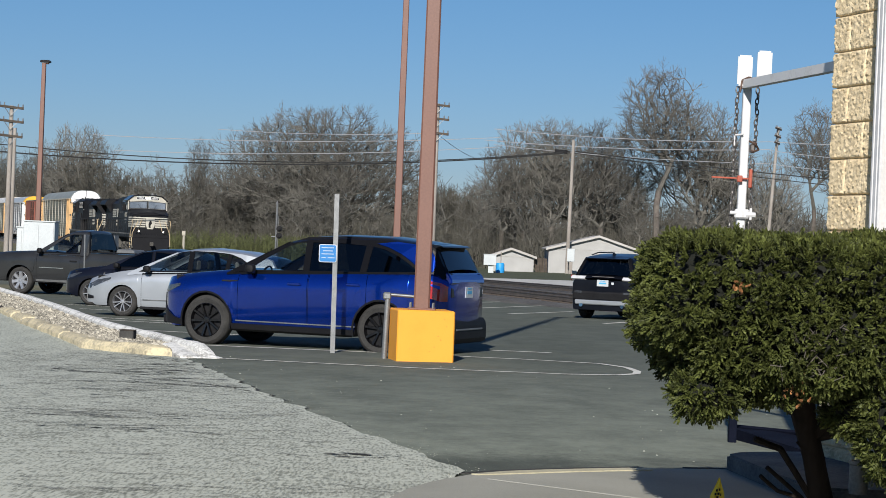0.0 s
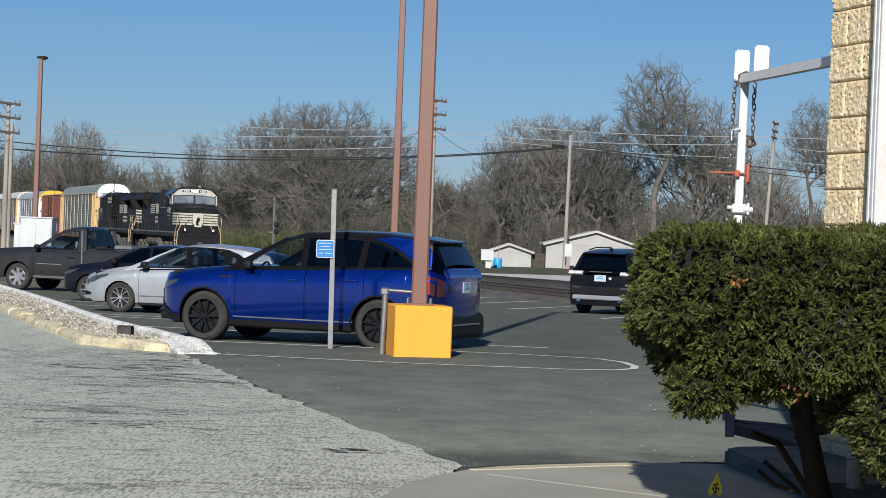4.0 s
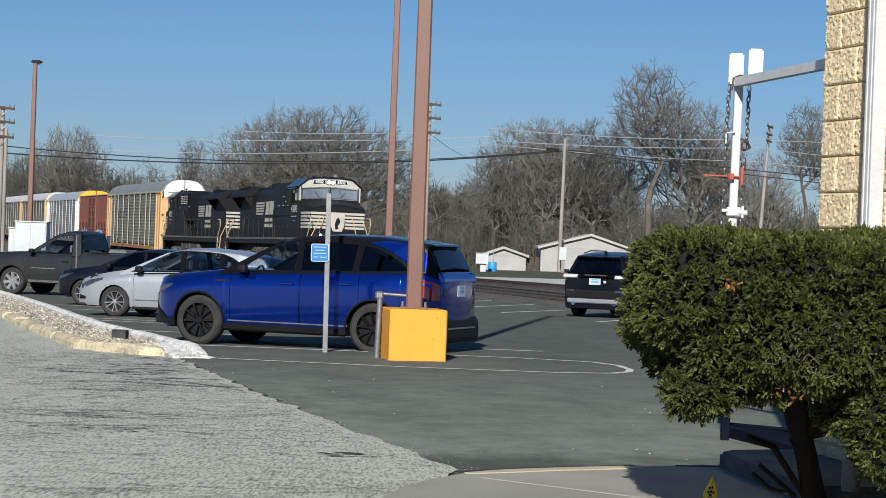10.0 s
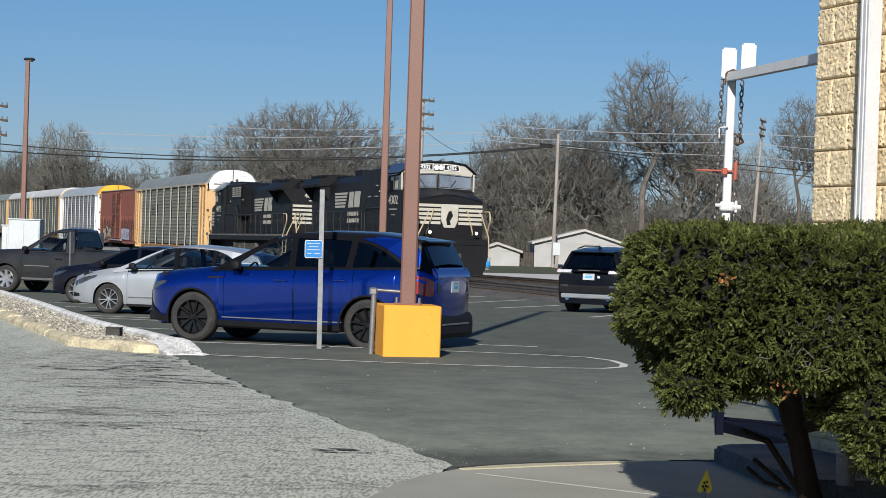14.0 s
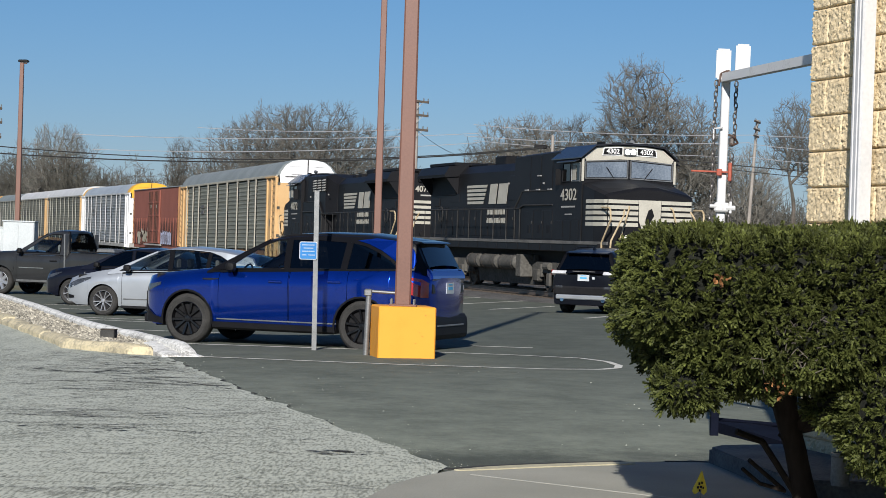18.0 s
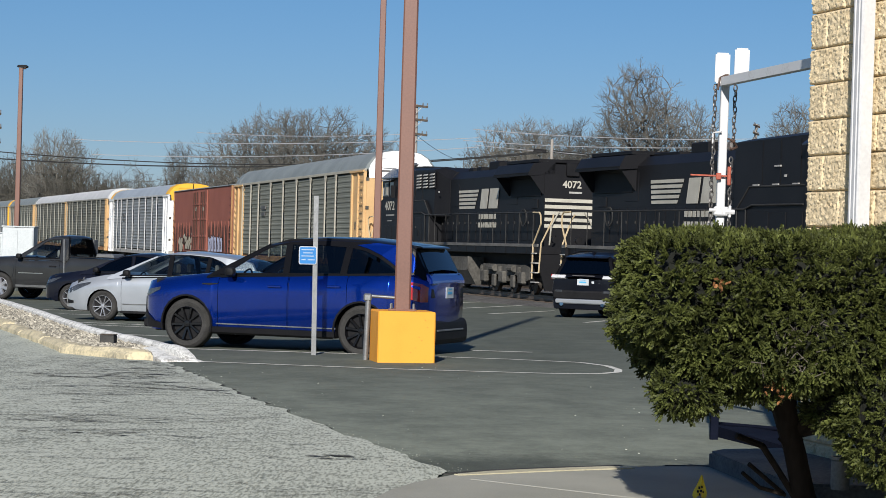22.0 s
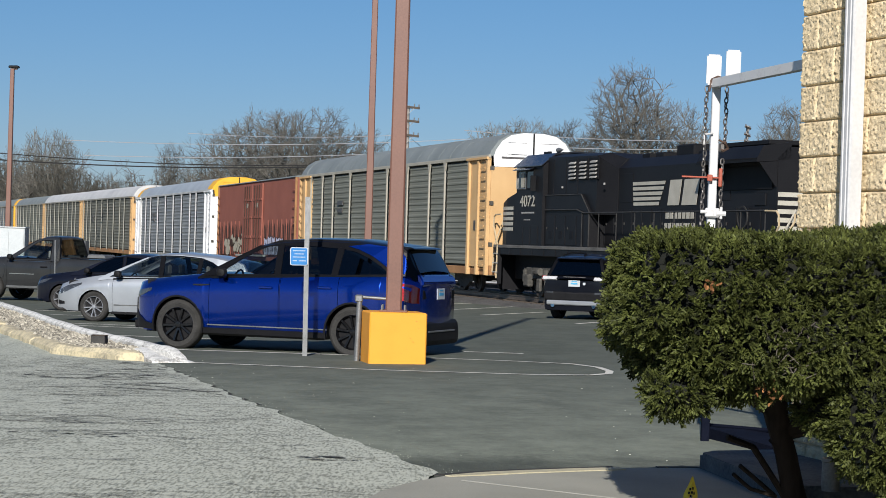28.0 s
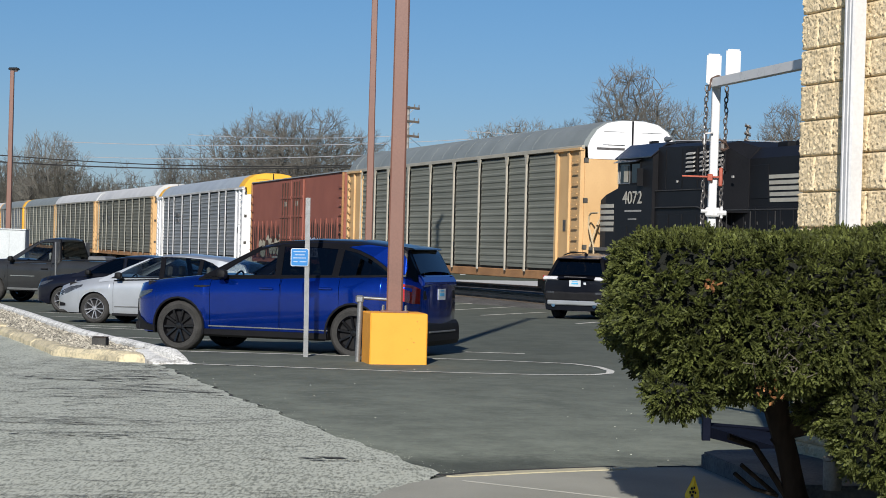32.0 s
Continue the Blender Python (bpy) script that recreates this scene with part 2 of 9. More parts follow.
M_brownpole = surf("brown_pole_paint", (0.140, 0.066, 0.046), (0.185, 0.089, 0.061), 0.5, 0, 1.2, 40, 0.08, 0.002)
M_yellow = surf("yellow_block_paint", (0.70, 0.29, 0.018), (0.80, 0.345, 0.028), 0.6, 0, 2.5, 70, 0.25, 0.003, lo=0.25, hi=0.5)
M_sillbrown_chip = surf("bare_concrete_chip", (0.20, 0.11, 0.03), (0.32, 0.18, 0.05), 0.8, 0, 6, 60, 0.2, 0.002)
M_galv = surf("galvanised_steel", (0.15, 0.155, 0.155), (0.26, 0.265, 0.265), 0.5, 0.6, 5, 70, 0.1, 0.002)
M_dark = surf("dark_plastic", (0.005, 0.005, 0.006), (0.013, 0.013, 0.014), 0.6, 0, 6, 90, 0.1, 0.002, spec=0.2)
M_black = surf("black_steel", (0.004, 0.004, 0.005), (0.011, 0.011, 0.012), 0.6, 0, 3, 50, 0.1, 0.002, spec=0.2)
M_chain = surf("grey_chain_steel", (0.10, 0.09, 0.085), (0.20, 0.19, 0.18), 0.5, 0.7, 9, 90, 0.1, 0.002)
M_red = surf("red_clamp_paint", (0.28, 0.055, 0.03), (0.42, 0.095, 0.05), 0.5, 0, 6, 60, 0.1, 0.002)
M_woodpole = surf("weathered_pole_wood", (0.20, 0.175, 0.15), (0.36, 0.33, 0.29), 0.9, 0, 3, 50, 0.3, 0.01, stretch=(1, 1, 0.15))
M_wire = surf("cable_sheath", (0.02, 0.02, 0.02), (0.035, 0.035, 0.035), 0.6, 0, 3, 20, 0.0, 0.001)
M_wirelight = surf("bare_cable", (0.34, 0.34, 0.35), (0.46, 0.46, 0.47), 0.5, 0.3, 3, 20, 0.0, 0.001)
M_steelrail = surf("rail_steel", (0.10, 0.075, 0.055), (0.22, 0.18, 0.15), 0.45, 0.6, 4, 50, 0.1, 0.003)
M_tie = surf("tie_wood", (0.045, 0.037, 0.03), (0.11, 0.09, 0.072), 0.95, 0, 3, 40, 0.4, 0.01, spec=0.15)
M_bark = surf("grey_bark", (0.050, 0.043, 0.036), (0.15, 0.13, 0.11), 0.95, 0, 2.5, 25, 0.4, 0.02, rand=0.25)
M_twig = surf("grey_twigs", (0.066, 0.062, 0.052), (0.175, 0.166, 0.142), 0.95, 0, 0.8, 12, 0.0, 0.01, rand=0.25)
M_brush = surf("dry_brush", (0.045, 0.042, 0.032), (0.108, 0.101, 0.078), 0.95, 0, 0.3, 6, 0.0, 0.01, rand=0.3, island=True)
M_sprout = surf("spring_leaf_buds", (0.055, 0.066, 0.022), (0.115, 0.125, 0.045), 0.9, 0, 0.5, 6, 0.0, 0.01, rand=0.3, island=True)
M_yew = surf("yew_needles", (0.010, 0.0135, 0.0038), (0.114, 0.132, 0.032), 0.6, 0, 9.0, 30, 0.0, 0.01, rand=0.3, island=True, spec=0.2)
M_yewdead = surf("browned_yew_needles", (0.25, 0.11, 0.04), (0.42, 0.20, 0.07), 0.9, 0, 3, 30, 0.0, 0.01)
M_yewbark = surf("yew_bark", (0.009, 0.0075, 0.006), (0.026, 0.020, 0.016), 0.95, 0, 4, 30, 0.5, 0.015, stretch=(1, 1, 0.3), spec=0.15)
M_flag = surf("yellow_flag_plastic", (0.65, 0.47, 0.02), (0.80, 0.60, 0.03), 0.5, 0, 8, 60, 0.05, 0.002)

# ---------------- ground ----------------
ALPHA = radians(17.0)               # the track's bearing, to the left of +Y
DIR = Vector((-math.sin(ALPHA), math.cos(ALPHA), 0))
NRM = Vector((math.cos(ALPHA), math.sin(ALPHA), 0))
NEAR = 22.375                         # the way from the eye to the near side of the train
MID = NEAR + 1.57                     # ... and to the middle of its track
RAIL_Z = 0.22


def along(s, off=0.0, z=0.0):
    """A place s metres up the track, off metres beyond its middle."""
    k = min(1.0, max(0.0, (s - 160) / 30))
    p = NRM * (MID + off + 0.2 * k * k * (3 - 2 * k)) + DIR * s
    return Vector((p.x, p.y, z))


def clear_of_track(x, y, room):
    """How far out along the line of sight a plant must stand to clear the track."""
    d = x * NRM.x + y * NRM.y
    return max(1.0, (MID + room) / d) if d > 9.0 else 0.0


def grade(s):
    """How far the track lies lower, s metres up the line."""
    k = min(1.0, max(0.0, (s - 62) / 85))
    return -0.45 * k * k * (3 - 2 * k)


def ground_z(x, y):
    """The drive falls gently from the street to the car park, which dips a little towards the track."""
    z = 0.22 + 0.0093 * (min(12, max(-16, x)) + 2.9) - 0.0102 * (min(70, max(0, y)) - 31.5)
    k = min(1.0, max(0.0, (y - 10) / 18))
    z += 0.15 * (1 - k * k * (3 - 2 * k))
    k = min(1.0, max(0.0, (y - 125) / 40))
    return z - 0.35 * k * k * (3 - 2 * k)


def sheet(name, ys, left, right, lift, material, nx=10, kind="structure", label="", step=None):
    """A skin that follows the ground between two edges given as functions of y."""
    bm = B()
    rows = []
    for y in ys:
        a, b = left(y), right(y)
        xs = [a + (b - a) * i / nx for i in range(nx + 1)]
        rows.append([(x, y, ground_z(x, y) + lift) for x in xs])
    loft(bm, rows, False, False)
    ob = part(name, bm, material)
    return tagged(ob, label, "", "", kind)


ys_all = [-60, -20, 0, 4, 8] + [10 + i for i in range(24)] + [36, 40, 50, 60, 80, 100, 120] + [125 + 5 * i for i in range(9)] + [200, 260, 400, 900, 2600]
sheet("ground", ys_all, lambda y: -1500.0, lambda y: 1500.0, -0.06, M_ground, 150, label="bare soil and thin grass reaching the horizon")

# the edge between the old drive and the newer asphalt, and the kerbs of the pebble bed
EDGE_Y = (-60, 8.0, 10.25, 11.75, 12.97, 14.5, 16.9, 20.3, 25.7, 26.6)
EDGE_X = (-0.6, -0.45, -0.2, 0.06, -0.26, -0.68, -1.26, -2.07, -3.31, -3.75)
KY_Y = (26.6, 28.0, 32.5, 36.9, 48.0, 80.0)
KY_X = (-3.82, -4.88, -6.33, -7.62, -11.0, -21.0)
KW_Y = (26.6, 28.2, 31.8, 34.0, 38.56, 44.76, 52.04, 60.4, 90.0)
KW_X = (-3.1, -3.64, -4.86, -5.62, -6.93, -8.66, -10.78, -13.34, -22.0)


def edge_x(y):
    return interp(y, EDGE_Y, EDGE_X) if y <= 26.6 else interp(y, KY_Y, KY_X)


def lot_left(y):
    return interp(y, EDGE_Y, EDGE_X) - 0.4 if y <= 26 else interp(y, KW_Y, KW_X) - 0.2


def lot_right(y):
    return min(60.0, (MID - 1.9 - y * math.sin(ALPHA)) / math.cos(ALPHA))


ys_lot = [-60, -20, 0, 5, 8] + [10 + 0.5 * i for i in range(46)] + [34, 36, 40, 50, 60, 70, 80, 90, 105]
sheet("parking_lot", ys_lot, lot_left, lot_right, 0.0, M_asphalt, 14, label="dark patched asphalt of a car park")
ys_old = [-60, -20, 0, 5, 8] + [9 + 0.25 * i for i in range(88)] + [31.0, 32, 34, 36, 39.4, 45, 52, 90]


def ragged(y):
    return edge_x(y) + (0.10 * noise.noise((y * 2.2, 3.1, 0)) + 0.05 * noise.noise((y * 9, 1.7, 0)) if y < 26.6 else 0)


sheet("drive", ys_old, lambda y: -60.0, ragged, 0.012, M_oldpave, 40, label="pale worn pavement of the drive, cracked")

# ---------------- kerbs and the pebble bed ----------------


def kerb(name, xs, ys, width, height, material, label, side=-1, n=26, wob=0.0):
    """A kerb along a line, with a rounded top; width to the side given."""
    bm = B()
    rings = []
    for i in range(n + 1):
        y = ys[0] + (ys[-1] - ys[0]) * (i / n) ** 1.6
        x = interp(y, ys, xs)
        g = ground_z(x, y)
        hh = height * min(1.0, 0.12 + 0.88 * i / 2.0) if side < 0 else height
        w2 = width
        dz = wob * noise.noise((y * 1.7, x, 2.0))
        prof = ((0, -0.06), (0.0, hh * 0.75), (0.05 * side * -1 * -1, hh + dz), (side * (w2 - 0.05), hh + dz), (side * w2, hh * 0.75), (side * w2, -0.06))
        rings.append([(x + px, y, g + pz) for px, pz in prof])
    loft(bm, rings, True, True)
    return tagged(part(name, bm, material, smooth=True), label, "kerb", "", "structure")


kerb("kerb_white", KW_X, KW_Y, 0.19, 0.165, M_kerbwhite, "chipped white-painted concrete kerb beside parked cars", -1, 40, 0.02)
# the flat white nose where the two kerbs meet, pointed towards the car park
bm = B()
rows = []
for k in range(11):
    f = k / 10
    a = Vector((-3.02, 26.62)).lerp(Vector((-3.72, 28.3)), f)
    b = Vector((-3.08, 26.52)).lerp(Vector((-3.55, 26.52)), f / 0.4) if f < 0.4 else Vector((-3.55, 26.52)).lerp(Vector((-4.06, 28.3)), (f - 0.4) / 0.6)
    g = ground_z(a.x, a.y)
    h = 0.012 + 0.10 * f
    rows.append([(b.x, b.y, g - 0.05)] + [(b.x + (a.x - b.x) * q, b.y + (a.y - b.y) * q, g + h * w + 0.012 * noise.noise((b.x * 6 + q * 5, b.y * 6, 1.0)) * f) for q, w in ((0.0, 0.45), (0.10, 0.9), (0.35, 1.0), (0.65, 1.0), (0.9, 0.9), (1.0, 0.5))] + [(a.x, a.y, g - 0.05)])
loft(bm, rows)
tagged(part("kerb_nose", bm, M_kerbwhite, smooth=True), "chipped white kerb end tapering down to the asphalt", "kerb", "", "structure")
# yellow kerb of single cast lengths, some pushed out of line
knots = [26.55, 28.2, 31.0, 33.8, 36.6, 39.4, 42.5]
for i, (ya, yb) in enumerate(zip(knots, knots[1:])):
    bm = B()
    rings = []
    for k in range(13):
        y = ya + 0.06 + (yb - ya - 0.12) * k / 12
        x = interp(y, KY_Y, KY_X) + 0.03 * ((i * 7) % 3 - 1) + 0.06 * (k / 12 - 0.5) * ((i * 5) % 3 - 1)
        h = (0.135 + 0.04 * noise.noise((i * 3.1, y * 1.3, 0.5))) * (1 if 0 < k < 12 else 0.8)
        wv = 1 + 0.25 * noise.noise((y * 1.7, i * 2.3, 4.0))
        c = Vector((x, y, ground_z(x, y)))
        rings.append([c + Vector((u * wv, 0, z)) for u, z in ((-0.16, -0.05), (-0.155, h * 0.55), (-0.09, h * 0.95), (0.02, h), (0.12, h * 0.93), (0.15, h * 0.6), (0.15, -0.05))])
    loft(bm, rings)
    tagged(part("kerb_length", bm, M_kerbyellow, smooth=True), "faded yellow-painted kerb length, cracked at its joints", "kerb", "yellow kerb lengths", "structure")


def bed_right(y):
    """The inner side of the white kerb and its nose."""
    return min(interp(y, KW_Y, KW_X) - 0.17, interp(y, (26.5, 28.3, 28.6, 90.0), (-3.60, -4.06, -3.9, 0.0)))


# the bed between them, lower along the white kerb
# its dark colour carries the shade in the gaps between pebbles
bm = B()
rows = []
for i in range(34):
    y = 27.2 + i * 1.2
    a, b = interp(y, KY_Y, KY_X) - 0.02, bed_right(y)
    rows.append([(a + (b - a) * k / 4, y, ground_z(a, y) + 0.082 - 0.05 * k / 4) for k in range(5)])
loft(bm, rows, False, False)
tagged(part("pebble_bed", bm, M_bedshade), "bed under the pebbles, gap shade put into its dark colour", "bed", "", "structure")
rnd = random.Random(4)
vs, fs = [], []
oct_v = [(1, 0, 0), (0.5, 0.8, 0.1), (-0.5, 0.85, 0.05), (-1, 0, 0), (-0.5, -0.85, 0.05), (0.5, -0.8, 0.1), (0.32, 0.1, 0.88), (-0.36, -0.05, 0.85)]
oct_f = [(0, 1, 6), (1, 2, 6), (2, 7, 6), (2, 3, 7), (3, 4, 7), (4, 5, 7), (5, 6, 7), (5, 0, 6)]
for i in range(8200):
    y = 27.3 + 33.0 * rnd.random() ** 1.7
    a, b = interp(y, KY_Y, KY_X) + 0.06, bed_right(y)
    if b - a < 0.03:
        continue
    f = rnd.random()
    x = a + (b - a) * f
    r = rnd.uniform(0.024, 0.056)
    rot = Euler((rnd.uniform(-0.25, 0.25), rnd.uniform(-0.25, 0.25), rnd.uniform(0, 6.3))).to_matrix()
    o = len(vs)
    for v in oct_v:
        p = rot @ Vector((v[0] * r * rnd.uniform(0.9, 1.2), v[1] * r * 0.8, v[2] * r))
        vs.append((x + p.x, y + p.y, ground_z(x, y) + 0.086 - 0.055 * f + rnd.uniform(0, 0.03) + p.z))
    fs += [tuple(o + k for k in f) for f in oct_f]
me = bpy.data.meshes.new("pebbles")
me.from_pydata(vs, [], fs)
me.materials.append(M_pebble)
tagged(new("pebbles", me), "tan and grey river pebbles filling the bed", "pebbles", "", "stuff")
# the small dark box sunk in the bed
bx = root("kerb_drain_box", pose(-4.68, 29.35, ground_z(-4.6, 29.3) + 0.075, 0, 0, -8), "weathered dark grey drain box set among pebbles", "drain box")
bx.scale = (0.85, 0.85, 0.9)
part("body", box(B(), -0.12, 0.12, -0.1, 0.1, 0, 0.16, 0.012), M_crackshade, bx)
part("lid", box(B(), -0.125, 0.125, -0.105, 0.105, 0.16, 0.172, 0.004), M_tie, bx, "dark weathered lid")

# ---------------- painted lines ----------------


def stripe(pts, w=0.1, label="worn white painted parking line"):
    bm = B()
    for (x0, y0), (x1, y1) in zip(pts, pts[1:]):
        d = Vector((x1 - x0, y1 - y0, 0)).normalized()
        o = Vector((-d.y, d.x, 0)) * w / 2
        n = max(1, int((Vector((x1 - x0, y1 - y0)).length) / 1.0))
        rows = []
        for k in range(n + 1):
            c = Vector((x0 + (x1 - x0) * k / n, y0 + (y1 - y0) * k / n, 0))
            z = ground_z(c.x, c.y) + 0.006
            rows.append([(c.x - o.x, c.y - o.y, z), (c.x + o.x, c.y + o.y, z)])
        loft(bm, rows, False, False)
    return tagged(part("parking_line", bm, M_line), label, "marking", "parking lines", "structure")


stripe([(-3.05, 26.6), (-0.54, 25.65), (1.3, 25.3), (1.95, 25.5), (2.2, 26.0), (2.27, 26.66), (2.2, 27.7), (1.9, 28.5), (0.96, 29.05), (-0.5, 29.5)], 0.1)
for a, b in (((0.48, 31.73), (1.37, 31.49)), ((1.24, 54.94), (3.2, 60.1)), ((0.54, 60.93), (2.60, 67.1)), ((0.61, 69.53), (1.35, 71.1)),
             ((3.31, 48.46), (4.5, 51.9)), ((-3.9, 30.36), (-1.2, 29.74)), ((-7.3, 41.3), (-4.6, 39.9)), ((-6.9, 40.0), (-4.4, 38.6)),
             ((-9.6, 50.3), (-6.4, 48.6)), ((-8.6, 47.0), (-5.6, 45.6)), ((-5.6, 35.4), (-3.4, 34.5))):
    stripe([a, b], 0.125)
# ---------------- lamp poles ----------------


def lamp_pole(x, y, height, square, base, lean=0.0):
    ob = root("parking_lamp", pose(x, y, ground_z(x, y), 0, lean, 0), "tall square brown-painted steel car park lamp pole", "lamp pole", "car park lamp poles")
    h0 = base[2] if base else 0.0
    bm = B()
    w0, w1 = square, square * 0.72
    rings = []
    for k in range(9):
        z = h0 + (height - h0) * k / 8
        w = (w0 + (w1 - w0) * k / 8) / 2
        c = w * 0.8
        rings.append([(c, -w, z), (w, -c, z), (w, c, z), (c, w, z), (-c, w, z), (-w, c, z), (-w, -c, z), (-c, -w, z)])
    loft(bm, rings)
    part("pole", bm, M_brownpole, ob, smooth=True)
    part("base_plate", box(B(), -w0 * 0.85, w0 * 0.85, -w0 * 0.85, w0 * 0.85, h0, h0 + 0.025, 0.004), M_brownpole, ob)
    for sx in (-1, 1):
        for sy in (-1, 1):
            part("bolt", tube(B(), (sx * w0 * 0.7, sy * w0 * 0.7, h0 + 0.02), (sx * w0 * 0.7, sy * w0 * 0.7, h0 + 0.09), 0.016, None, 6), M_galv, ob)
    arm = part("arm", box(B(), 0, 0.2, -0.04, 0.04, height - 0.12, height - 0.04, 0.008), M_brownpole, ob)
    bm = B()
    prism(bm, [(-0.16, height - 0.05), (-0.13, height + 0.04), (0.22, height + 0.05), (0.28, height - 0.01), (0.25, height - 0.06)], "y", -0.14, 0.14)
    bmesh.ops.bevel(bm, geom=bm.edges[:], offset=0.02, segments=1, affect="EDGES")
    head = part("lamp_head", bm, M_black, ob, "dark flat lamp head")
    part("lens", box(B(), -0.08, 0.2, -0.1, 0.1, height - 0.075, height - 0.055, 0.004), M_galv, head)
    return ob


BLOCK = (-0.505, 27.85)
lamp_pole(BLOCK[0] - 0.03, BLOCK[1], 12.7, 0.215, (0, 0, 0.68))
lamp_pole(-1.95, 60.0, 11.2, 0.215, (0, 0, 0.7))
lamp_pole(-17.41, 85.0, 8.8, 0.215, (0, 0, 0.6))
for (x, y, w, h, rz) in ((BLOCK[0] - 0.02, BLOCK[1], 0.765, 0.68, 10), (-1.95, 60.0, 0.8, 0.7, 0), (-17.41, 85.0, 0.8, 0.6, 0)):
    bm = B()
    box(bm, -w / 2, w / 2, -w / 2, w / 2, -0.05, h)
    bmesh.ops.bevel(bm, geom=bm.edges[:], offset=0.016, segments=1, affect="EDGES")
    tagged(part("lamp_base_block", bm, M_yellow, at=pose(x, y, ground_z(x, y), 0, 0, rz)),
           "bright yellow painted square concrete lamp base, scuffed", "concrete block", "lamp base blocks")
# scuffs and drips on the near block
chips = B()
for i in range(7):
    cx, cz, r = rnd.uniform(-0.30, 0.30), rnd.uniform(0.1, 0.6), rnd.uniform(0.004, 0.010)
    n = 6
    pts = [(cx + r * rnd.uniform(0.6, 1.3) * math.cos(k * 1.05), cz + r * rnd.uniform(0.5, 1.1) * math.sin(k * 1.05)) for k in range(n)]
    prism(chips, pts, "y", -0.388, -0.3835)
tagged(part("paint_chip", chips, M_sillbrown_chip, at=pose(BLOCK[0] - 0.02, BLOCK[1], 0.29, 0, 0, 10)), "small dark chips in yellow paint", "paint chips", "", "stuff")

# the pipe guard before the block
pg = root("pipe_guard", pose(-1.02, 28.1, 0.265), "grey steel pipe guard rail bent round the lamp base", "guard rail")
part("post", tube(B(), (0, 0, 0), (0.02, 0, 0.83), 0.038, None, 12), M_galv, pg, smooth=True)
part("elbow", box(B(), -0.045, 0.065, -0.045, 0.045, 0.80, 0.90, 0.018), M_galv, pg)
part("rail", tube(B(), (0.02, 0, 0.87), (0.50, 0.0, 0.85), 0.022, None, 10), M_galv, pg, smooth=True)

# the blue sign on its channel post
sg = root("parking_sign", pose(-1.785, 29.24, 0.25, 0, -0.65, 0) @ Matrix.Scale(0.875, 4), "small blue parking sign with rounded corners on a grey post", "sign")
bm = B()
prism(bm, [(-0.038, -0.02), (-0.038, 0.012), (-0.02, 0.012), (-0.014, -0.012), (0.014, -0.012), (0.02, 0.012), (0.038, 0.012), (0.038, -0.02)], "z", -0.1, 2.55)
part("post", bm, M_galv, sg, "galvanised channel post")
M_signblue = surf("sign_blue", (0.008, 0.15, 0.42), (0.012, 0.19, 0.50), 0.4, 0, 4, 40, 0.02, 0.001)
M_signtext = surf("pale_blue_print", (0.30, 0.38, 0.46), (0.42, 0.50, 0.58), 0.5, 0, 4, 40, 0.0, 0.001)
def rounded(x0, x1, z0, z1, r, n=5):
    """The outline of a rectangle with round corners."""
    out = []
    for cx, cz, a0 in ((x1 - r, z0 + r, -90), (x1 - r, z1 - r, 0), (x0 + r, z1 - r, 90), (x0 + r, z0 + r, 180)):
        out += [(cx + r * math.cos(radians(a0 + 90 * k / n)), cz + r * math.sin(radians(a0 + 90 * k / n))) for k in range(n + 1)]
    return out


plate = part("plate", prism(B(), rounded(-0.142, 0.142, 1.452, 1.738, 0.03), "y", -0.045, -0.04), M_trim, sg, "white-bordered plate", at=pose(-0.118, 0, 0))
part("face", prism(B(), rounded(-0.131, 0.131, 1.463, 1.727, 0.022), "y", -0.049, -0.0455), M_signblue, plate, "blue field")
for z, a, b in ((1.685, -0.1, 0.1), (1.635, -0.075, 0.08), (1.585, -0.1, 0.1), (1.525, 0.0, 0.11), (1.525, -0.1, -0.03)):
    part("text_bar", box(B(), a, b, -0.052, -0.0495, z - 0.007, z + 0.007), M_signtext, plate)

# ---------------- the building's corner ----------------
CORNER = Matrix.Translation((2.056, 12.0, 0)) @ pose(0, 0, 0, 0, 0, -73.13)
GZ, WALL_H = 0.4, 5.2
bm = B()
box(bm, 0.03, 9.0, 0.03, 7.0, GZ, WALL_H)
wall = tagged(part("wall_near", bm, M_mortar, at=CORNER), "tan split-face concrete block wall", "wall", "", "structure")
rb = random.Random(9)


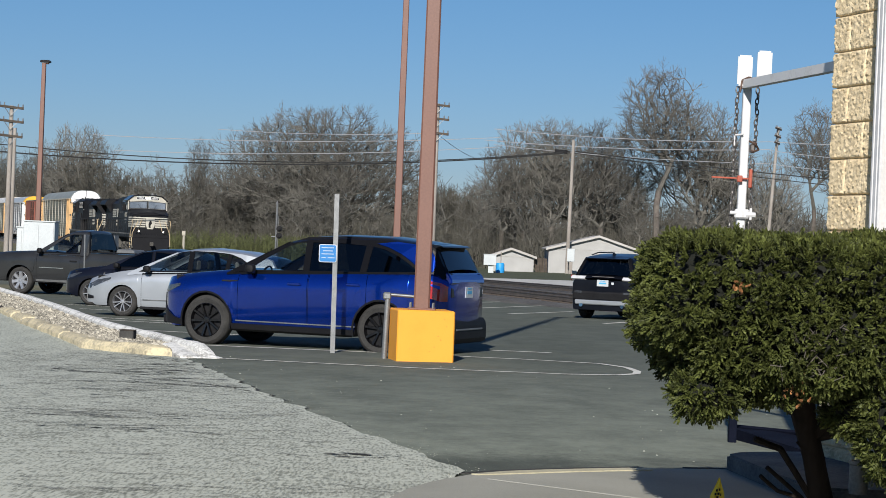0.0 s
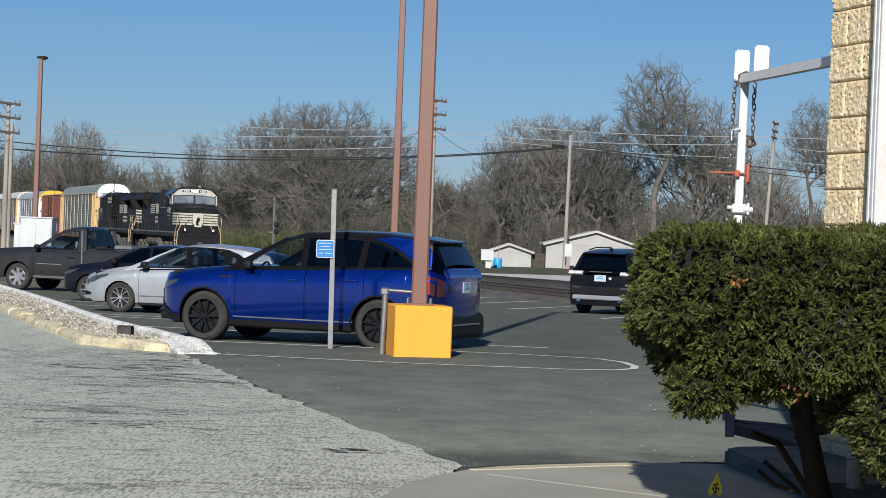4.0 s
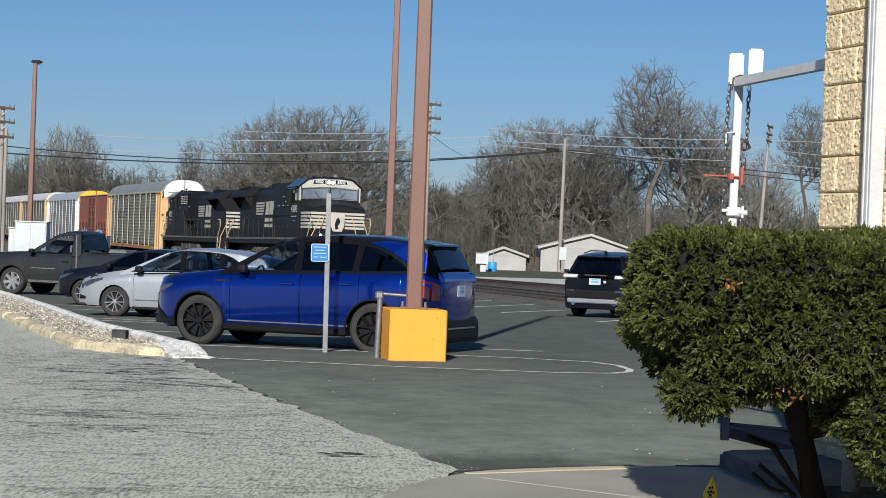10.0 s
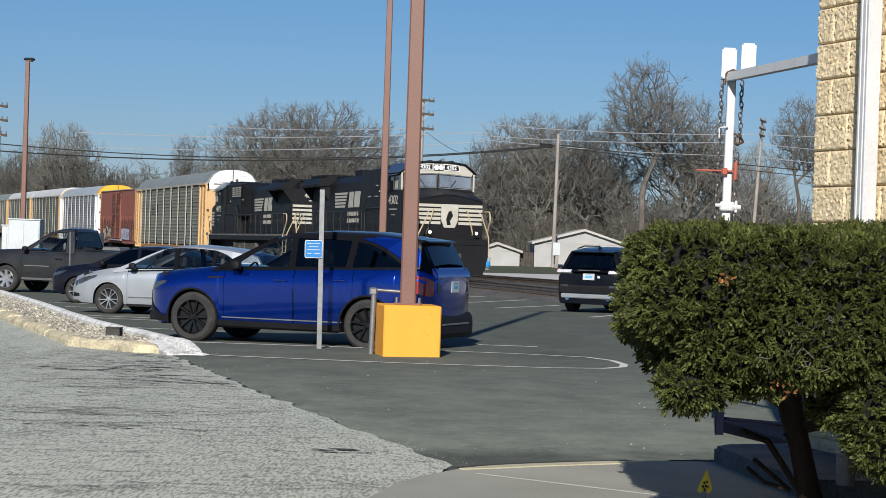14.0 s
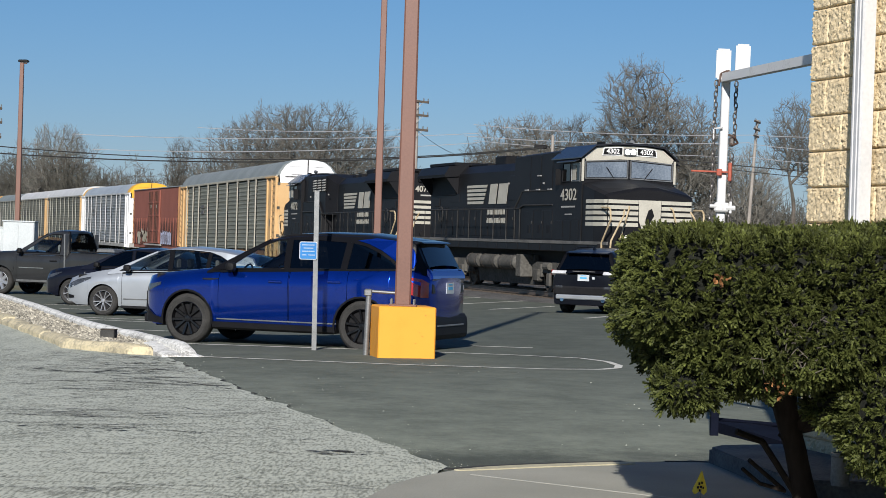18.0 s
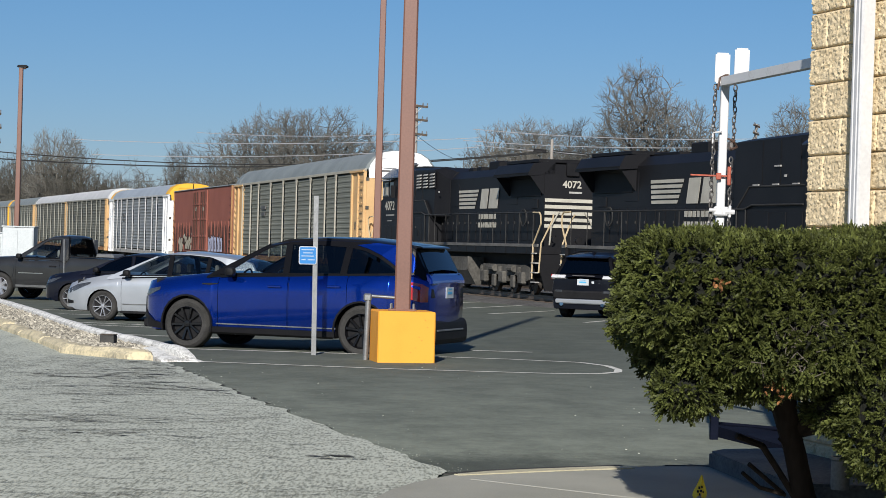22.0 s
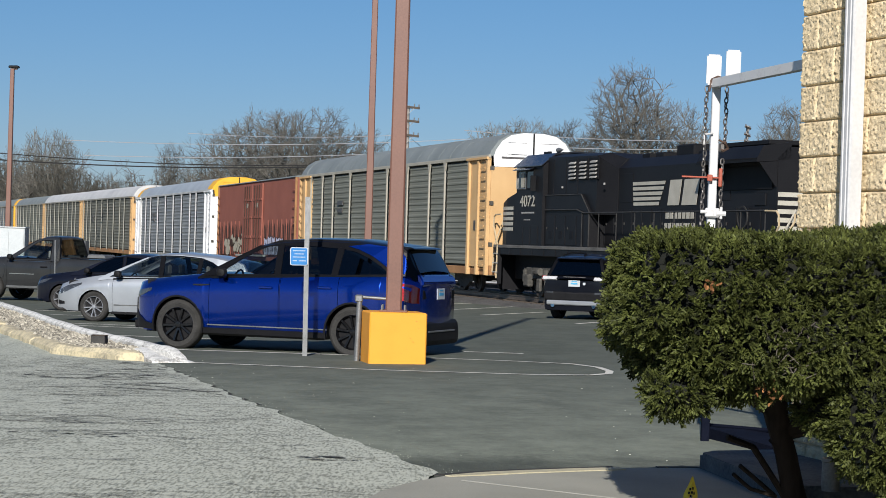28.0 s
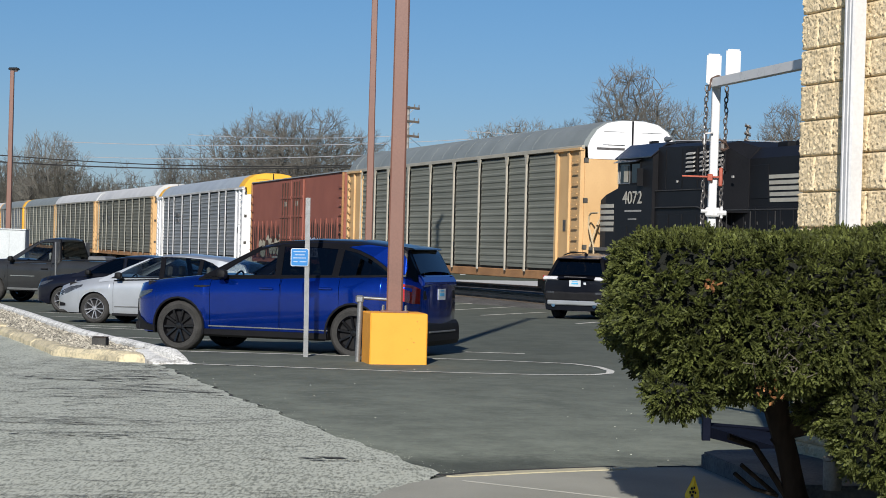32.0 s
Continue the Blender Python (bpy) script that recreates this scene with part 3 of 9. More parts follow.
def rough_block(w, h, seed, corner):
    """A split-face block: its front broken into a rough relief; corner blocks turn it round their left end."""
    r = random.Random(seed)
    bm = B()
    nx, nz = max(6, int(w / 0.0085)), 23
    off = Vector((seed * 7.3, seed * 1.9, 0))
    grid = []
    for j in range(nz + 1):
        row = []
        for i in range(nx + 1):
            e = min(i, nx - i, j, nz - j)
            q = Vector((w * i / nx, 0, h * j / nz))
            n1 = 0.75 * noise.noise(q * 52 + off) + 0.85 * noise.noise(q * 105 + off * 2) + 0.25 * r.uniform(-1, 1)
            d = 0.0 if e == 0 else -(0.008 + 0.0105 * max(-0.6, n1))
            row.append(bm.verts.new((w * i / nx, d, h * j / nz)))
        grid.append(row)
    for j in range(nz):
        for i in range(nx):
            a, b, c, d = grid[j][i], grid[j][i + 1], grid[j + 1][i + 1], grid[j + 1][i]
            bm.faces.new((a, b, c))
            bm.faces.new((a, c, d))
    rim = [grid[0][i] for i in range(nx + 1)] + [grid[j][nx] for j in range(1, nz + 1)] + [grid[nz][i] for i in range(nx - 1, -1, -1)] + [grid[j][0] for j in range(nz - 1, 0, -1)]
    back = [bm.verts.new((v.co.x, 0.06, v.co.z)) for v in rim]
    for k in range(len(rim)):
        m = (k + 1) % len(rim)
        bm.faces.new((rim[k], rim[m], back[m], back[k]))
    me = bpy.data.meshes.new("split_block")
    bmesh.ops.recalc_face_normals(bm, faces=bm.faces)
    bm.to_mesh(me)
    bm.free()
    for f in me.polygons:
        f.use_smooth = True
    me.set_sharp_from_angle(angle=radians(60))
    me.materials.append(M_block)
    return me


COURSE, JOINT = 0.2032, 0.008
long_meshes = [rough_block(0.3964, COURSE - JOINT, 20 + k, False) for k in range(6)]
half_meshes = [rough_block(0.1932, COURSE - JOINT, 40 + k, False) for k in range(4)]
for row in range(22):
    z = GZ + 0.02 + row * COURSE
    x = 0.01
    odd = row % 2
    k = 0
    while x < 2.4:
        hf = (k == 0 and odd)
        o = new("block", rb.choice(half_meshes if hf else long_meshes))
        o.parent = wall
        o.matrix_basis = pose(x, 0.015, z)
        x += 0.2032 if hf else 0.4064
        k += 1
# the downspout and its straps
ds = root("downspout", CORNER @ pose(0.78, -0.065, GZ), "white ribbed aluminium downspout fixed to the block wall", "downspout")
bm = B()
prof = [(-0.055, 0.035), (-0.055, -0.03), (-0.045, -0.04), (-0.03, -0.04), (-0.026, -0.032), (-0.018, -0.032), (-0.014, -0.04), (0.014, -0.04), (0.018, -0.032),
        (0.026, -0.032), (0.03, -0.04), (0.045, -0.04), (0.055, -0.03), (0.055, 0.035)]
prism(bm, prof, "z", 0.25, 4.6)
part("pipe", bm, M_trim, ds)
for z in (0.8,):
    part("strap", box(B(), -0.075, 0.075, -0.045, 0.04, z, z + 0.03, 0.003), M_trim, ds)

# ---------------- the white post with its arm and chains ----------------
px, py = 2.045, 15.7
M_rustchain = surf("rusty_chain", (0.06, 0.04, 0.032), (0.16, 0.10, 0.075), 0.6, 0.4, 12, 90, 0.1, 0.002)
wp = root("height_bar_post", Matrix.Translation(EYE) @ Matrix.Scale(0.936, 4) @ Matrix.Translation([-v for v in EYE]) @ pose(px, py, ground_z(px, py), 0, 0.6, 0), "chipped white steel post with arm, chains and red clamp", "steel post")
g0 = ground_z(px, py)
ZT = 3.19 - g0
part("post", box(B(), -0.031, 0.031, -0.031, 0.031, 0.9, ZT, 0.006), M_white, wp)
# the post's shaded foot and its barbs, shade put into the colour
part("lower_sleeve", box(B(), -0.008, 0.052, -0.03, 0.03, -0.08, 0.9, 0.005), M_navyshade, wp, "lower part of the post, its shade put into the colour")
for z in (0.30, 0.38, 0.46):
    part("sleeve_lug", box(B(), 0.052, 0.09, -0.02, 0.02, z, z + 0.015), M_navyshade, wp)
bm = B()
rings = []
for k in range(2):
    c = Vector((-0.03, 0.03, ZT - 0.035)).lerp(Vector((0.62, -3.3, ZT - 0.035)), k)
    rings.append([c + Vector((a, 0, b)) for a, b in ((-0.03, -0.032), (0.03, -0.032), (0.03, 0.032), (-0.03, 0.032))])
loft(bm, rings)
part("arm", bm, M_white, wp, "white box-section arm running to the wall")
for dx, dz, tilt in ((-0.032, -0.02, 0), (0.112, 0.02, 4)):
    bm = B()
    box(bm, dx - 0.055, dx + 0.055, -0.06, -0.05, ZT + dz - 0.03, ZT + dz + 0.2)
    bmesh.ops.bevel(bm, geom=[e for e in bm.edges if abs(e.verts[0].co.y - e.verts[1].co.y) > 0.003], offset=0.012, segments=2, affect="EDGES")
    part("flag_plate", bm, M_white, wp, "upright white plate on the arm")


def chain(x0, y0, z0, z1):
    link = B()
    for a in range(8):
        t0, t1 = a * math.pi / 4, (a + 1) * math.pi / 4
        tube(link, (0.013 * math.cos(t0), 0, 0.026 * math.sin(t0)), (0.013 * math.cos(t1), 0, 0.026 * math.sin(t1)), 0.0055, None, 5, False)
    first = part("chain_link", link, M_chain, wp, smooth=True, at=pose(x0, y0, z0))
    z, k = z0 - 0.04, 1
    while z > z1:
        again(first, pose(x0 + 0.004 * math.sin(k * 1.7), y0, z, 0, 6 * math.sin(k), 90 * (k % 2) + 20))
        z -= 0.04
        k += 1


chain(-0.075, -0.03, ZT - 0.08, ZT - 1.1)
chain(0.075, -0.03, ZT - 0.08, ZT - 0.52)
chain(0.06, -0.05, ZT - 0.62, ZT - 1.18)
bm = B()
box(bm, -0.24, 0.06, -0.062, -0.05, ZT - 0.748, ZT - 0.735, 0.003)
box(bm, -0.05, -0.01, -0.075, -0.05, ZT - 0.77, ZT - 0.72, 0.005)
box(bm, 0.035, 0.062, -0.08, -0.05, ZT - 0.81, ZT - 0.67, 0.006)
part("clamp", bm, M_red, wp, "red steel clamp bar")
part("padlock", box(B(), 0.03, 0.075, -0.08, -0.04, ZT - 0.55, ZT - 0.48, 0.012), M_chain, wp)
part("chain_knot", path(B(), [(0.03, -0.05, ZT - 0.46), (0.07, -0.09, ZT - 0.48), (0.10, -0.05, ZT - 0.52), (0.06, -0.09, ZT - 0.54), (0.035, -0.06, ZT - 0.52), (0.08, -0.08, ZT - 0.47)], 0.009), M_rustchain, wp, "rusty knotted chain")
part("top_loop", path(B(), [(-0.06, -0.05, ZT - 0.10), (-0.05, -0.06, ZT - 0.01), (0.0, -0.07, ZT + 0.015), (0.04, -0.06, ZT + 0.0)], 0.009), M_rustchain, wp)
part("clip", path(B(), [(-0.08, -0.03, ZT - 0.5), (-0.08, -0.03, ZT - 0.42), (-0.02, -0.06, ZT - 0.41)], 0.007), M_white, wp)
bm = B()
box(bm, -0.055, 0.055, -0.07, -0.03, ZT - 1.04, ZT - 0.97, 0.01)
tube(bm, (0.03, -0.06, ZT - 1.01), (0.10, -0.06, ZT - 1.01), 0.02, None, 8)
tube(bm, (-0.09, -0.06, ZT - 1.0), (-0.04, -0.06, ZT - 1.0), 0.014, None, 8)
box(bm, 0.055, 0.075, -0.07, -0.04, ZT - 1.05, ZT - 0.96, 0.004)
part("latch", bm, M_white, wp, "white latch bracket")

# dark slab and rod standing for the shadow at the post's foot
bf = root("base_frame", pose(0, 0, 0), "low dark navy slab standing for a shadow on the asphalt", "steel frame")
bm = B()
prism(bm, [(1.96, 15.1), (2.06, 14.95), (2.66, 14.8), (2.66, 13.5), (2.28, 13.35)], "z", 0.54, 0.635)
part("plate", bm, M_navyshade, bf)
part("rail", tube(B(), (2.0, 15.35, 0.62), (2.5, 14.45, 0.66), 0.016, None, 8), M_navyshade, bf)

# ---------------- sidewalk and low wall under the hedge ----------------
bm = B()
rim = [(-0.62, 6.0), (-0.50, 9.0), (-0.317, 9.86), (-0.235, 10.30), (-0.115, 10.675), (0.07, 11.06), (0.26, 11.26), (0.47, 11.41), (0.77, 11.59), (1.05, 11.74), (1.30, 11.81), (1.54, 11.87), (2.2, 11.95), (6.0, 11.95), (6.0, 6.0)]
prism(bm, rim, "z", 0.3, 0.665)
bmesh.ops.bevel(bm, geom=[e for e in bm.edges if all(v.co.z > 0.6 for v in e.verts)], offset=0.012, segments=2, affect="EDGES")
joint = B()
prism(joint, [(0.17, 10.875), (2.0, 9.47), (2.0, 9.50), (0.18, 10.90)], "z", 0.66, 0.6665)
tagged(part("sidewalk_joint", joint, M_joint), "pale tooled joint in the concrete", "joint", "", "structure")
tagged(part("sidewalk", bm, M_concrete), "pale concrete sidewalk with a rounded corner", "sidewalk", "", "structure")


def edge_strip(name, a, b, w0, w1, z, material, label):
    """A strip along the sidewalk's rim, from rim point a to b, between two offsets inwards."""
    bm = B()
    rings = []
    for k in range(a, b + 1):
        p, d = Vector(rim[k]), (Vector(rim[k + 1]) - Vector(rim[k - 1])).normalized()
        o = Vector((d.y, -d.x))
        f = 0.35 if k == a else 1.0
        i0, i1 = p + o * w0, p + o * (w0 + (w1 - w0) * f)
        rings.append([(i0.x, i0.y, z - 0.006), (i1.x, i1.y, z - 0.006), (i1.x, i1.y, z), (i0.x, i0.y, z)])
    loft(bm, rings)
    tagged(part(name, bm, material), label, "marking", "", "structure")


edge_strip("yellow_edge_line", 5, 9, 0.02, 0.125, 0.671, M_edgeyellow, "faded yellow stripe along the sidewalk edge")
edge_strip("edge_seam", 5, 9, -0.05, 0.012, 0.668, M_crackshade, "dark strip behind the sidewalk edge")
edge_strip("edge_seam", 10, 11, -0.05, 0.012, 0.668, M_crackshade, "dark strip behind the sidewalk edge")
bm = B()
prism(bm, [(1.535, 11.84), (1.662, 10.95), (1.76, 10.3), (2.7, 10.3), (2.7, 12.4), (2.02, 12.17), (1.62, 11.99)], "z", 0.50, 0.755)
bmesh.ops.bevel(bm, geom=[e for e in bm.edges if all(v.co.z > 0.7 for v in e.verts)], offset=0.015, segments=2, affect="EDGES")
tagged(part("kerb_ramp", bm, M_darkconcrete), "concrete kerb end beside the wall, shade in its dark colour", "kerb", "", "structure")
ps = root("pipe_stub", pose(1.965, 10.2, 0.755), "short grey drain pipe standing beside the trunk", "pipe")
part("pipe", lathe(B(), [(0.044, -0.01), (0.047, 0.02), (0.046, 0.13), (0.050, 0.135), (0.050, 0.15), (0.038, 0.15), (0.036, 0.05)], 16, "z"), M_galv, ps, smooth=True)

# ---------------- parked cars ----------------
M_blue = surf("blue_metallic_paint", (0.001, 0.028, 0.265), (0.002, 0.039, 0.345), 0.20, 0.8, 2, 400, 0.02, 0.001, coat=1.0)
M_silver = surf("silver_metallic_paint", (0.36, 0.385, 0.41), (0.45, 0.475, 0.50), 0.38, 0.5, 2, 300, 0.02, 0.001, coat=0.7)
M_navy = surf("dark_navy_paint", (0.004, 0.005, 0.010), (0.007, 0.008, 0.015), 0.3, 0.0, 2, 300, 0.02, 0.001, coat=0.5, spec=0.2)
M_blackpaint = surf("black_car_paint", (0.003, 0.0035, 0.006), (0.006, 0.007, 0.011), 0.3, 0.0, 2, 300, 0.02, 0.001, coat=0.25, spec=0.2)
M_greypaint = surf("dusty_grey_paint", (0.021, 0.022, 0.0225), (0.035, 0.036, 0.0365), 0.34, 0.3, 1.5, 60, 0.02, 0.001, coat=0.6, spec=0.4)
M_tyre = surf("tyre_rubber", (0.022, 0.022, 0.021), (0.055, 0.053, 0.050), 0.9, 0, 5, 60, 0.25, 0.004, spec=0.2)
M_rimblack = surf("gloss_black_rim", (0.004, 0.004, 0.005), (0.006, 0.006, 0.007), 0.3, 0.0, 5, 60, 0.02, 0.001, spec=0.15)
M_rimgloss = surf("polished_black_rim", (0.003, 0.003, 0.004), (0.007, 0.007, 0.008), 0.25, 0.1, 5, 60, 0.02, 0.001, coat=0.35)
M_rimsilver = surf("alloy_rim", (0.40, 0.40, 0.41), (0.58, 0.58, 0.59), 0.35, 0.8, 5, 60, 0.02, 0.001)
M_chrome = surf("chrome", (0.62, 0.63, 0.64), (0.72, 0.73, 0.74), 0.12, 1.0, 5, 60, 0.0, 0.001)
M_clad = surf("grey_plastic_cladding", (0.003, 0.003, 0.0045), (0.008, 0.008, 0.0085), 0.5, 0, 3, 80, 0.15, 0.002, spec=0.2)
M_seat = surf("grey_seat_cloth", (0.20, 0.195, 0.185), (0.30, 0.29, 0.275), 0.9, 0, 6, 90, 0.2, 0.003)
M_glassmid = glass("grey_car_glass", (0.50, 0.54, 0.54))
M_glassdark = glass("dark_tinted_glass", (0.05, 0.055, 0.06))
M_glass = glass("clear_car_glass", (0.74, 0.79, 0.78))
M_taillight = surf("red_lamp_lens", (0.36, 0.012, 0.008), (0.50, 0.018, 0.012), 0.12, 0, 8, 60, 0.02, 0.001, coat=1.0)
M_headlight = surf("lamp_glass", (0.03, 0.034, 0.038), (0.10, 0.107, 0.115), 0.1, 0.3, 8, 60, 0.02, 0.001, coat=1.0)
M_lampwhite = surf("white_lamp_lens", (0.50, 0.50, 0.50), (0.72, 0.72, 0.72), 0.2, 0.1, 8, 60, 0.02, 0.001, coat=1.0)
M_plate = surf("number_plate", (0.40, 0.43, 0.45), (0.52, 0.55, 0.56), 0.45, 0, 5, 50, 0.02, 0.001)
M_plateblue = surf("plate_blue_print", (0.05, 0.30, 0.55), (0.08, 0.38, 0.62), 0.5, 0, 5, 50, 0.0, 0.001)


def arch_z(c, x):
    """The lower edge of the body: the sill, or the wheel arch."""
    z = c["sill"]
    if x < 0.25:
        z += 0.05
    for xc in c["axles"]:
        d = abs(x - xc)
        if d <= c["arch"]:
            z = max(z, c["r"] + math.sqrt(max(0.0, c["arch"] ** 2 - d * d)))
    return z


def half(c, x):
    return interp(x, *c["plan"])


def tumble(c, x, z):
    """The half width of the cabin at a height."""
    return half(c, x) - 0.065 - (z - c["belt0"]) * c["lean"]


def stations(c, a, b):
    xs = {a, b}
    k = a
    while k < b:
        xs.add(k)
        k += 0.09
    for xc in c["axles"]:
        for d in (-1, 1):
            xs.add(xc + d * c["arch"])
            xs.add(xc + d * (c["arch"] + 0.004))
            for f in (0.97, 0.9, 0.78, 0.55, 0.28):
                xs.add(xc + d * c["arch"] * f)
    return sorted(x for x in xs if a <= x <= b)


def belt(c, x):
    return interp(x, *c["belt"])


def side_ring(c, x, s):
    zl, zb, w = arch_z(c, x), min(belt(c, x), interp(x, *c["deck"]) + 0.0), half(c, x)
    hs = (0.0, 0.12, 0.32, 0.55, 0.74, 0.86, 0.95, 1.0)
    out = []
    for h in hs:
        z = zl + (zb - zl) * h
        q = (z - c["sill"]) / max(0.1, zb - c["sill"])
        bulge = 1.0 - 0.05 * (1 - min(1, q / 0.45)) ** 2 - 0.012 * max(0, (q - 0.6) / 0.4) - (0.055 * max(0, (q - 0.86) / 0.14) ** 1.5)
        crease = 0.012 * math.exp(-((q - 0.80) / 0.05) ** 2) - 0.014 * math.exp(-((q - 0.30) / 0.10) ** 2)
        out.append((x, s * (w * bulge + crease), z))
    return out


def car(name, m, c, label, paint_m, rim_m, glass_front, glass_rear):
    """A car by its spec c: x runs from the nose to the tail, the left side lies at -y, and the wheels stand on z = 0."""
    ob = root(name, m, label, "car" if name != "pickup_truck" else "pickup truck", "")
    L, H = c["L"], c["H"]
    # painted shell: sides but for the doors, nose, hood or deck, tail
    doors = c["doors"]
    bm = B()
    for s in (-1, 1):
        cuts = [0.0] + [v for d in doors for v in d] + [L]
        for a, b in zip(cuts[::2], cuts[1::2]):
            loft(bm, [side_ring(c, x, s) for x in stations(c, a, b)], False, False)
    xs = [x for x in stations(c, 0.0, L)]
    deck = []
    for x in xs:
        e = side_ring(c, x, 1)[-1]
        z = interp(x, *c["deck"])
        crown = c["crown"] if z > 0.8 else 0.0
        deck.append([(x, e[1] * k, max(e[2], z) * 1.0 + (crown * (1 - k * k)) if abs(k) < 1 else e[2]) for k in (-1, -0.9, -0.6, -0.25, 0.25, 0.6, 0.9, 1)])
    loft(bm, deck, False, False)
    # nose and tail faces
    for x0, sgn in ((0.0, -1), (L, 1)):
        a, b = side_ring(c, x0, -1), side_ring(c, x0, 1)
        loft(bm, [[(x0 + sgn * 0.05 * math.cos(k * math.pi / 2), p[1] + (q[1] - p[1]) * (k + 1) / 2, p[2]) for k in (-1, -0.6, 0, 0.6, 1)] for p, q in zip(a, b)], False, False)
    bmesh.ops.remove_doubles(bm, verts=bm.verts, dist=0.0015)
    body = part("body", bm, paint_m, ob, smooth=True)
    for a, b in doors:
        for s in (-1, 1):
            bm = B()
            loft(bm, [side_ring(c, x, s) for x in stations(c, a + 0.007, b - 0.007)], False, False)
            door = part("door", bm, paint_m, ob, smooth=True)
            hx, hz = b - 0.2, belt(c, b) - 0.16
            w = half(c, hx)
            part("handle", box(B(), hx - 0.11, hx + 0.1, min(s * (w - 0.005), s * (w + 0.03)), max(s * (w - 0.005), s * (w + 0.03)), hz - 0.018, hz + 0.018, 0.008), c.get("handle", paint_m), door)
    # dark tub behind the panels, under the floor and in the arches
    bm = B()
    box(bm, c["axles"][0], L - 0.75, -half(c, L / 2) + 0.08, half(c, L / 2) - 0.08, c["r"] * 0.95 + c["arch"] * 0.9, c["belt0"] - 0.10)
    box(bm, 0.25, L - 0.25, -0.55, 0.55, c["sill"] + 0.1, c["sill"] + 0.42)
    for a, b in ((0.3, c["axles"][0] - c["arch"]), (c["axles"][0] + c["arch"], c["axles"][1] - c["arch"]), (c["axles"][1] + c["arch"], L - 0.2)):
        w = min(half(c, a), half(c, b)) - 0.07
        box(bm, a, b, -w, w, c["sill"] - 0.02, c["belt0"] - 0.08)
    part("underbody", bm, M_dark, ob)
    # lower cladding along the sill and the arches
    if c.get("clad"):
        for s in (-1, 1):
            bm = B()
            a, b = c["axles"][0] + c["arch"] + 0.02, c["axles"][1] - c["arch"] - 0.02
            w = half(c, L / 2)
            loft(bm, [[(x, s * (w - 0.055), c["sill"] - 0.03), (x, s * (w - 0.015), c["sill"]), (x, s * (w - 0.012), c["sill"] + 0.075), (x, s * (w - 0.05), c["sill"] + 0.09)] for x in (a, (a + b) / 2, b)], False, False)
            part("sill_cladding", bm, c["clad"], ob, "dusty grey plastic sill cladding")
        for xc in c["axles"]:
            for s in (-1, 1):
                bm = B()
                rings = []
                for k in range(15):
                    t = math.pi * (-0.08 + 1.16 * k / 14)
                    x, z0 = xc + math.cos(t) * c["arch"], c["r"] + math.sin(t) * c["arch"]
                    x1, z1 = xc + math.cos(t) * (c["arch"] + 0.026), c["r"] + math.sin(t) * (c["arch"] + 0.026)
                    w = half(c, min(L, max(0, x1)))
                    rings.append([(x, s * (w - 0.03), z0), (x, s * (w + 0.004), z0), (x1, s * (w + 0.004), z1), (x1, s * (w - 0.06), z1)])
                loft(bm, rings)
                part("arch_trim", bm, c["clad"], ob, smooth=True)
    # cabin: roof skin, and pillars left between the window openings
    rf = c["roof"]
    s0, s1 = c["screens"][0], c["screens"][1]
    xs = sorted({x for x in rf[0] if s0[1] <= x <= s1[0]} | {s0[1] + (s1[0] - s0[1]) * k / 30 for k in range(31)})

    def roof_ring(x):
        z1 = interp(x, *rf)
        z0 = min(belt(c, x), z1 - 0.005)
        z = z0 + (z1 - z0) * 0.93
        e = tumble(c, x, z)
        right = [(x, e, z), (x, e - 0.05, z0 + (z1 - z0) * 0.985)]
        top = [(x, (e - 0.05) * k, z1 + c["roofcrown"] * (1 - k * k)) for k in (0.75, 0.4, 0, -0.4, -0.75)]
        return right + top + [(a, -b, d) for a, b, d in right[::-1]]
    bm = B()
    loft(bm, [roof_ring(x) for x in xs], False, False)
    part("roof", bm, c.get("roofpaint", paint_m), ob, smooth=True)

    def inside(poly, x, z):
        hit = False
        for (xa, za), (xb, zb) in zip(poly, poly[1:] + poly[:1]):
            if (za > z) != (zb > z) and x < (xb - xa) * (z - za) / (zb - za) + xa:
                hit = not hit
        return hit
    polys = [w[0] for w in c["windows"]]
    for s in (-1, 1):
        bm = B()
        nx, nz = 220, 30
        x0, x1 = rf[0][0] + 0.01, rf[0][-1] - 0.01
        vv = {}
        for i in range(nx + 1):
            x = x0 + (x1 - x0) * i / nx
            z1 = interp(x, *rf)
            z0 = min(belt(c, x), z1 - 0.005)
            for k in range(nz + 1):
                z = z0 + (z0 + (z1 - z0) * 0.935 - z0) * k / nz
                vv[i, k] = (x, s * tumble(c, x, z), z)
        made = {}
        for i in range(nx):
            for k in range(nz):
                q = [vv[i, k], vv[i + 1, k], vv[i + 1, k + 1], vv[i, k + 1]]
                mx, mz = sum(v[0] for v in q) / 4, sum(v[2] for v in q) / 4
                if any(inside(po, mx, mz) for po in polys):
                    continue
                ids = []
                for key in ((i, k), (i + 1, k), (i + 1, k + 1), (i, k + 1)):
                    if key not in made:
                        made[key] = bm.verts.new(vv[key])
                    ids.append(made[key])
                bm.faces.new(ids)
        part("pillar", bm, c.get("pillarpaint", paint_m), ob, smooth=True)
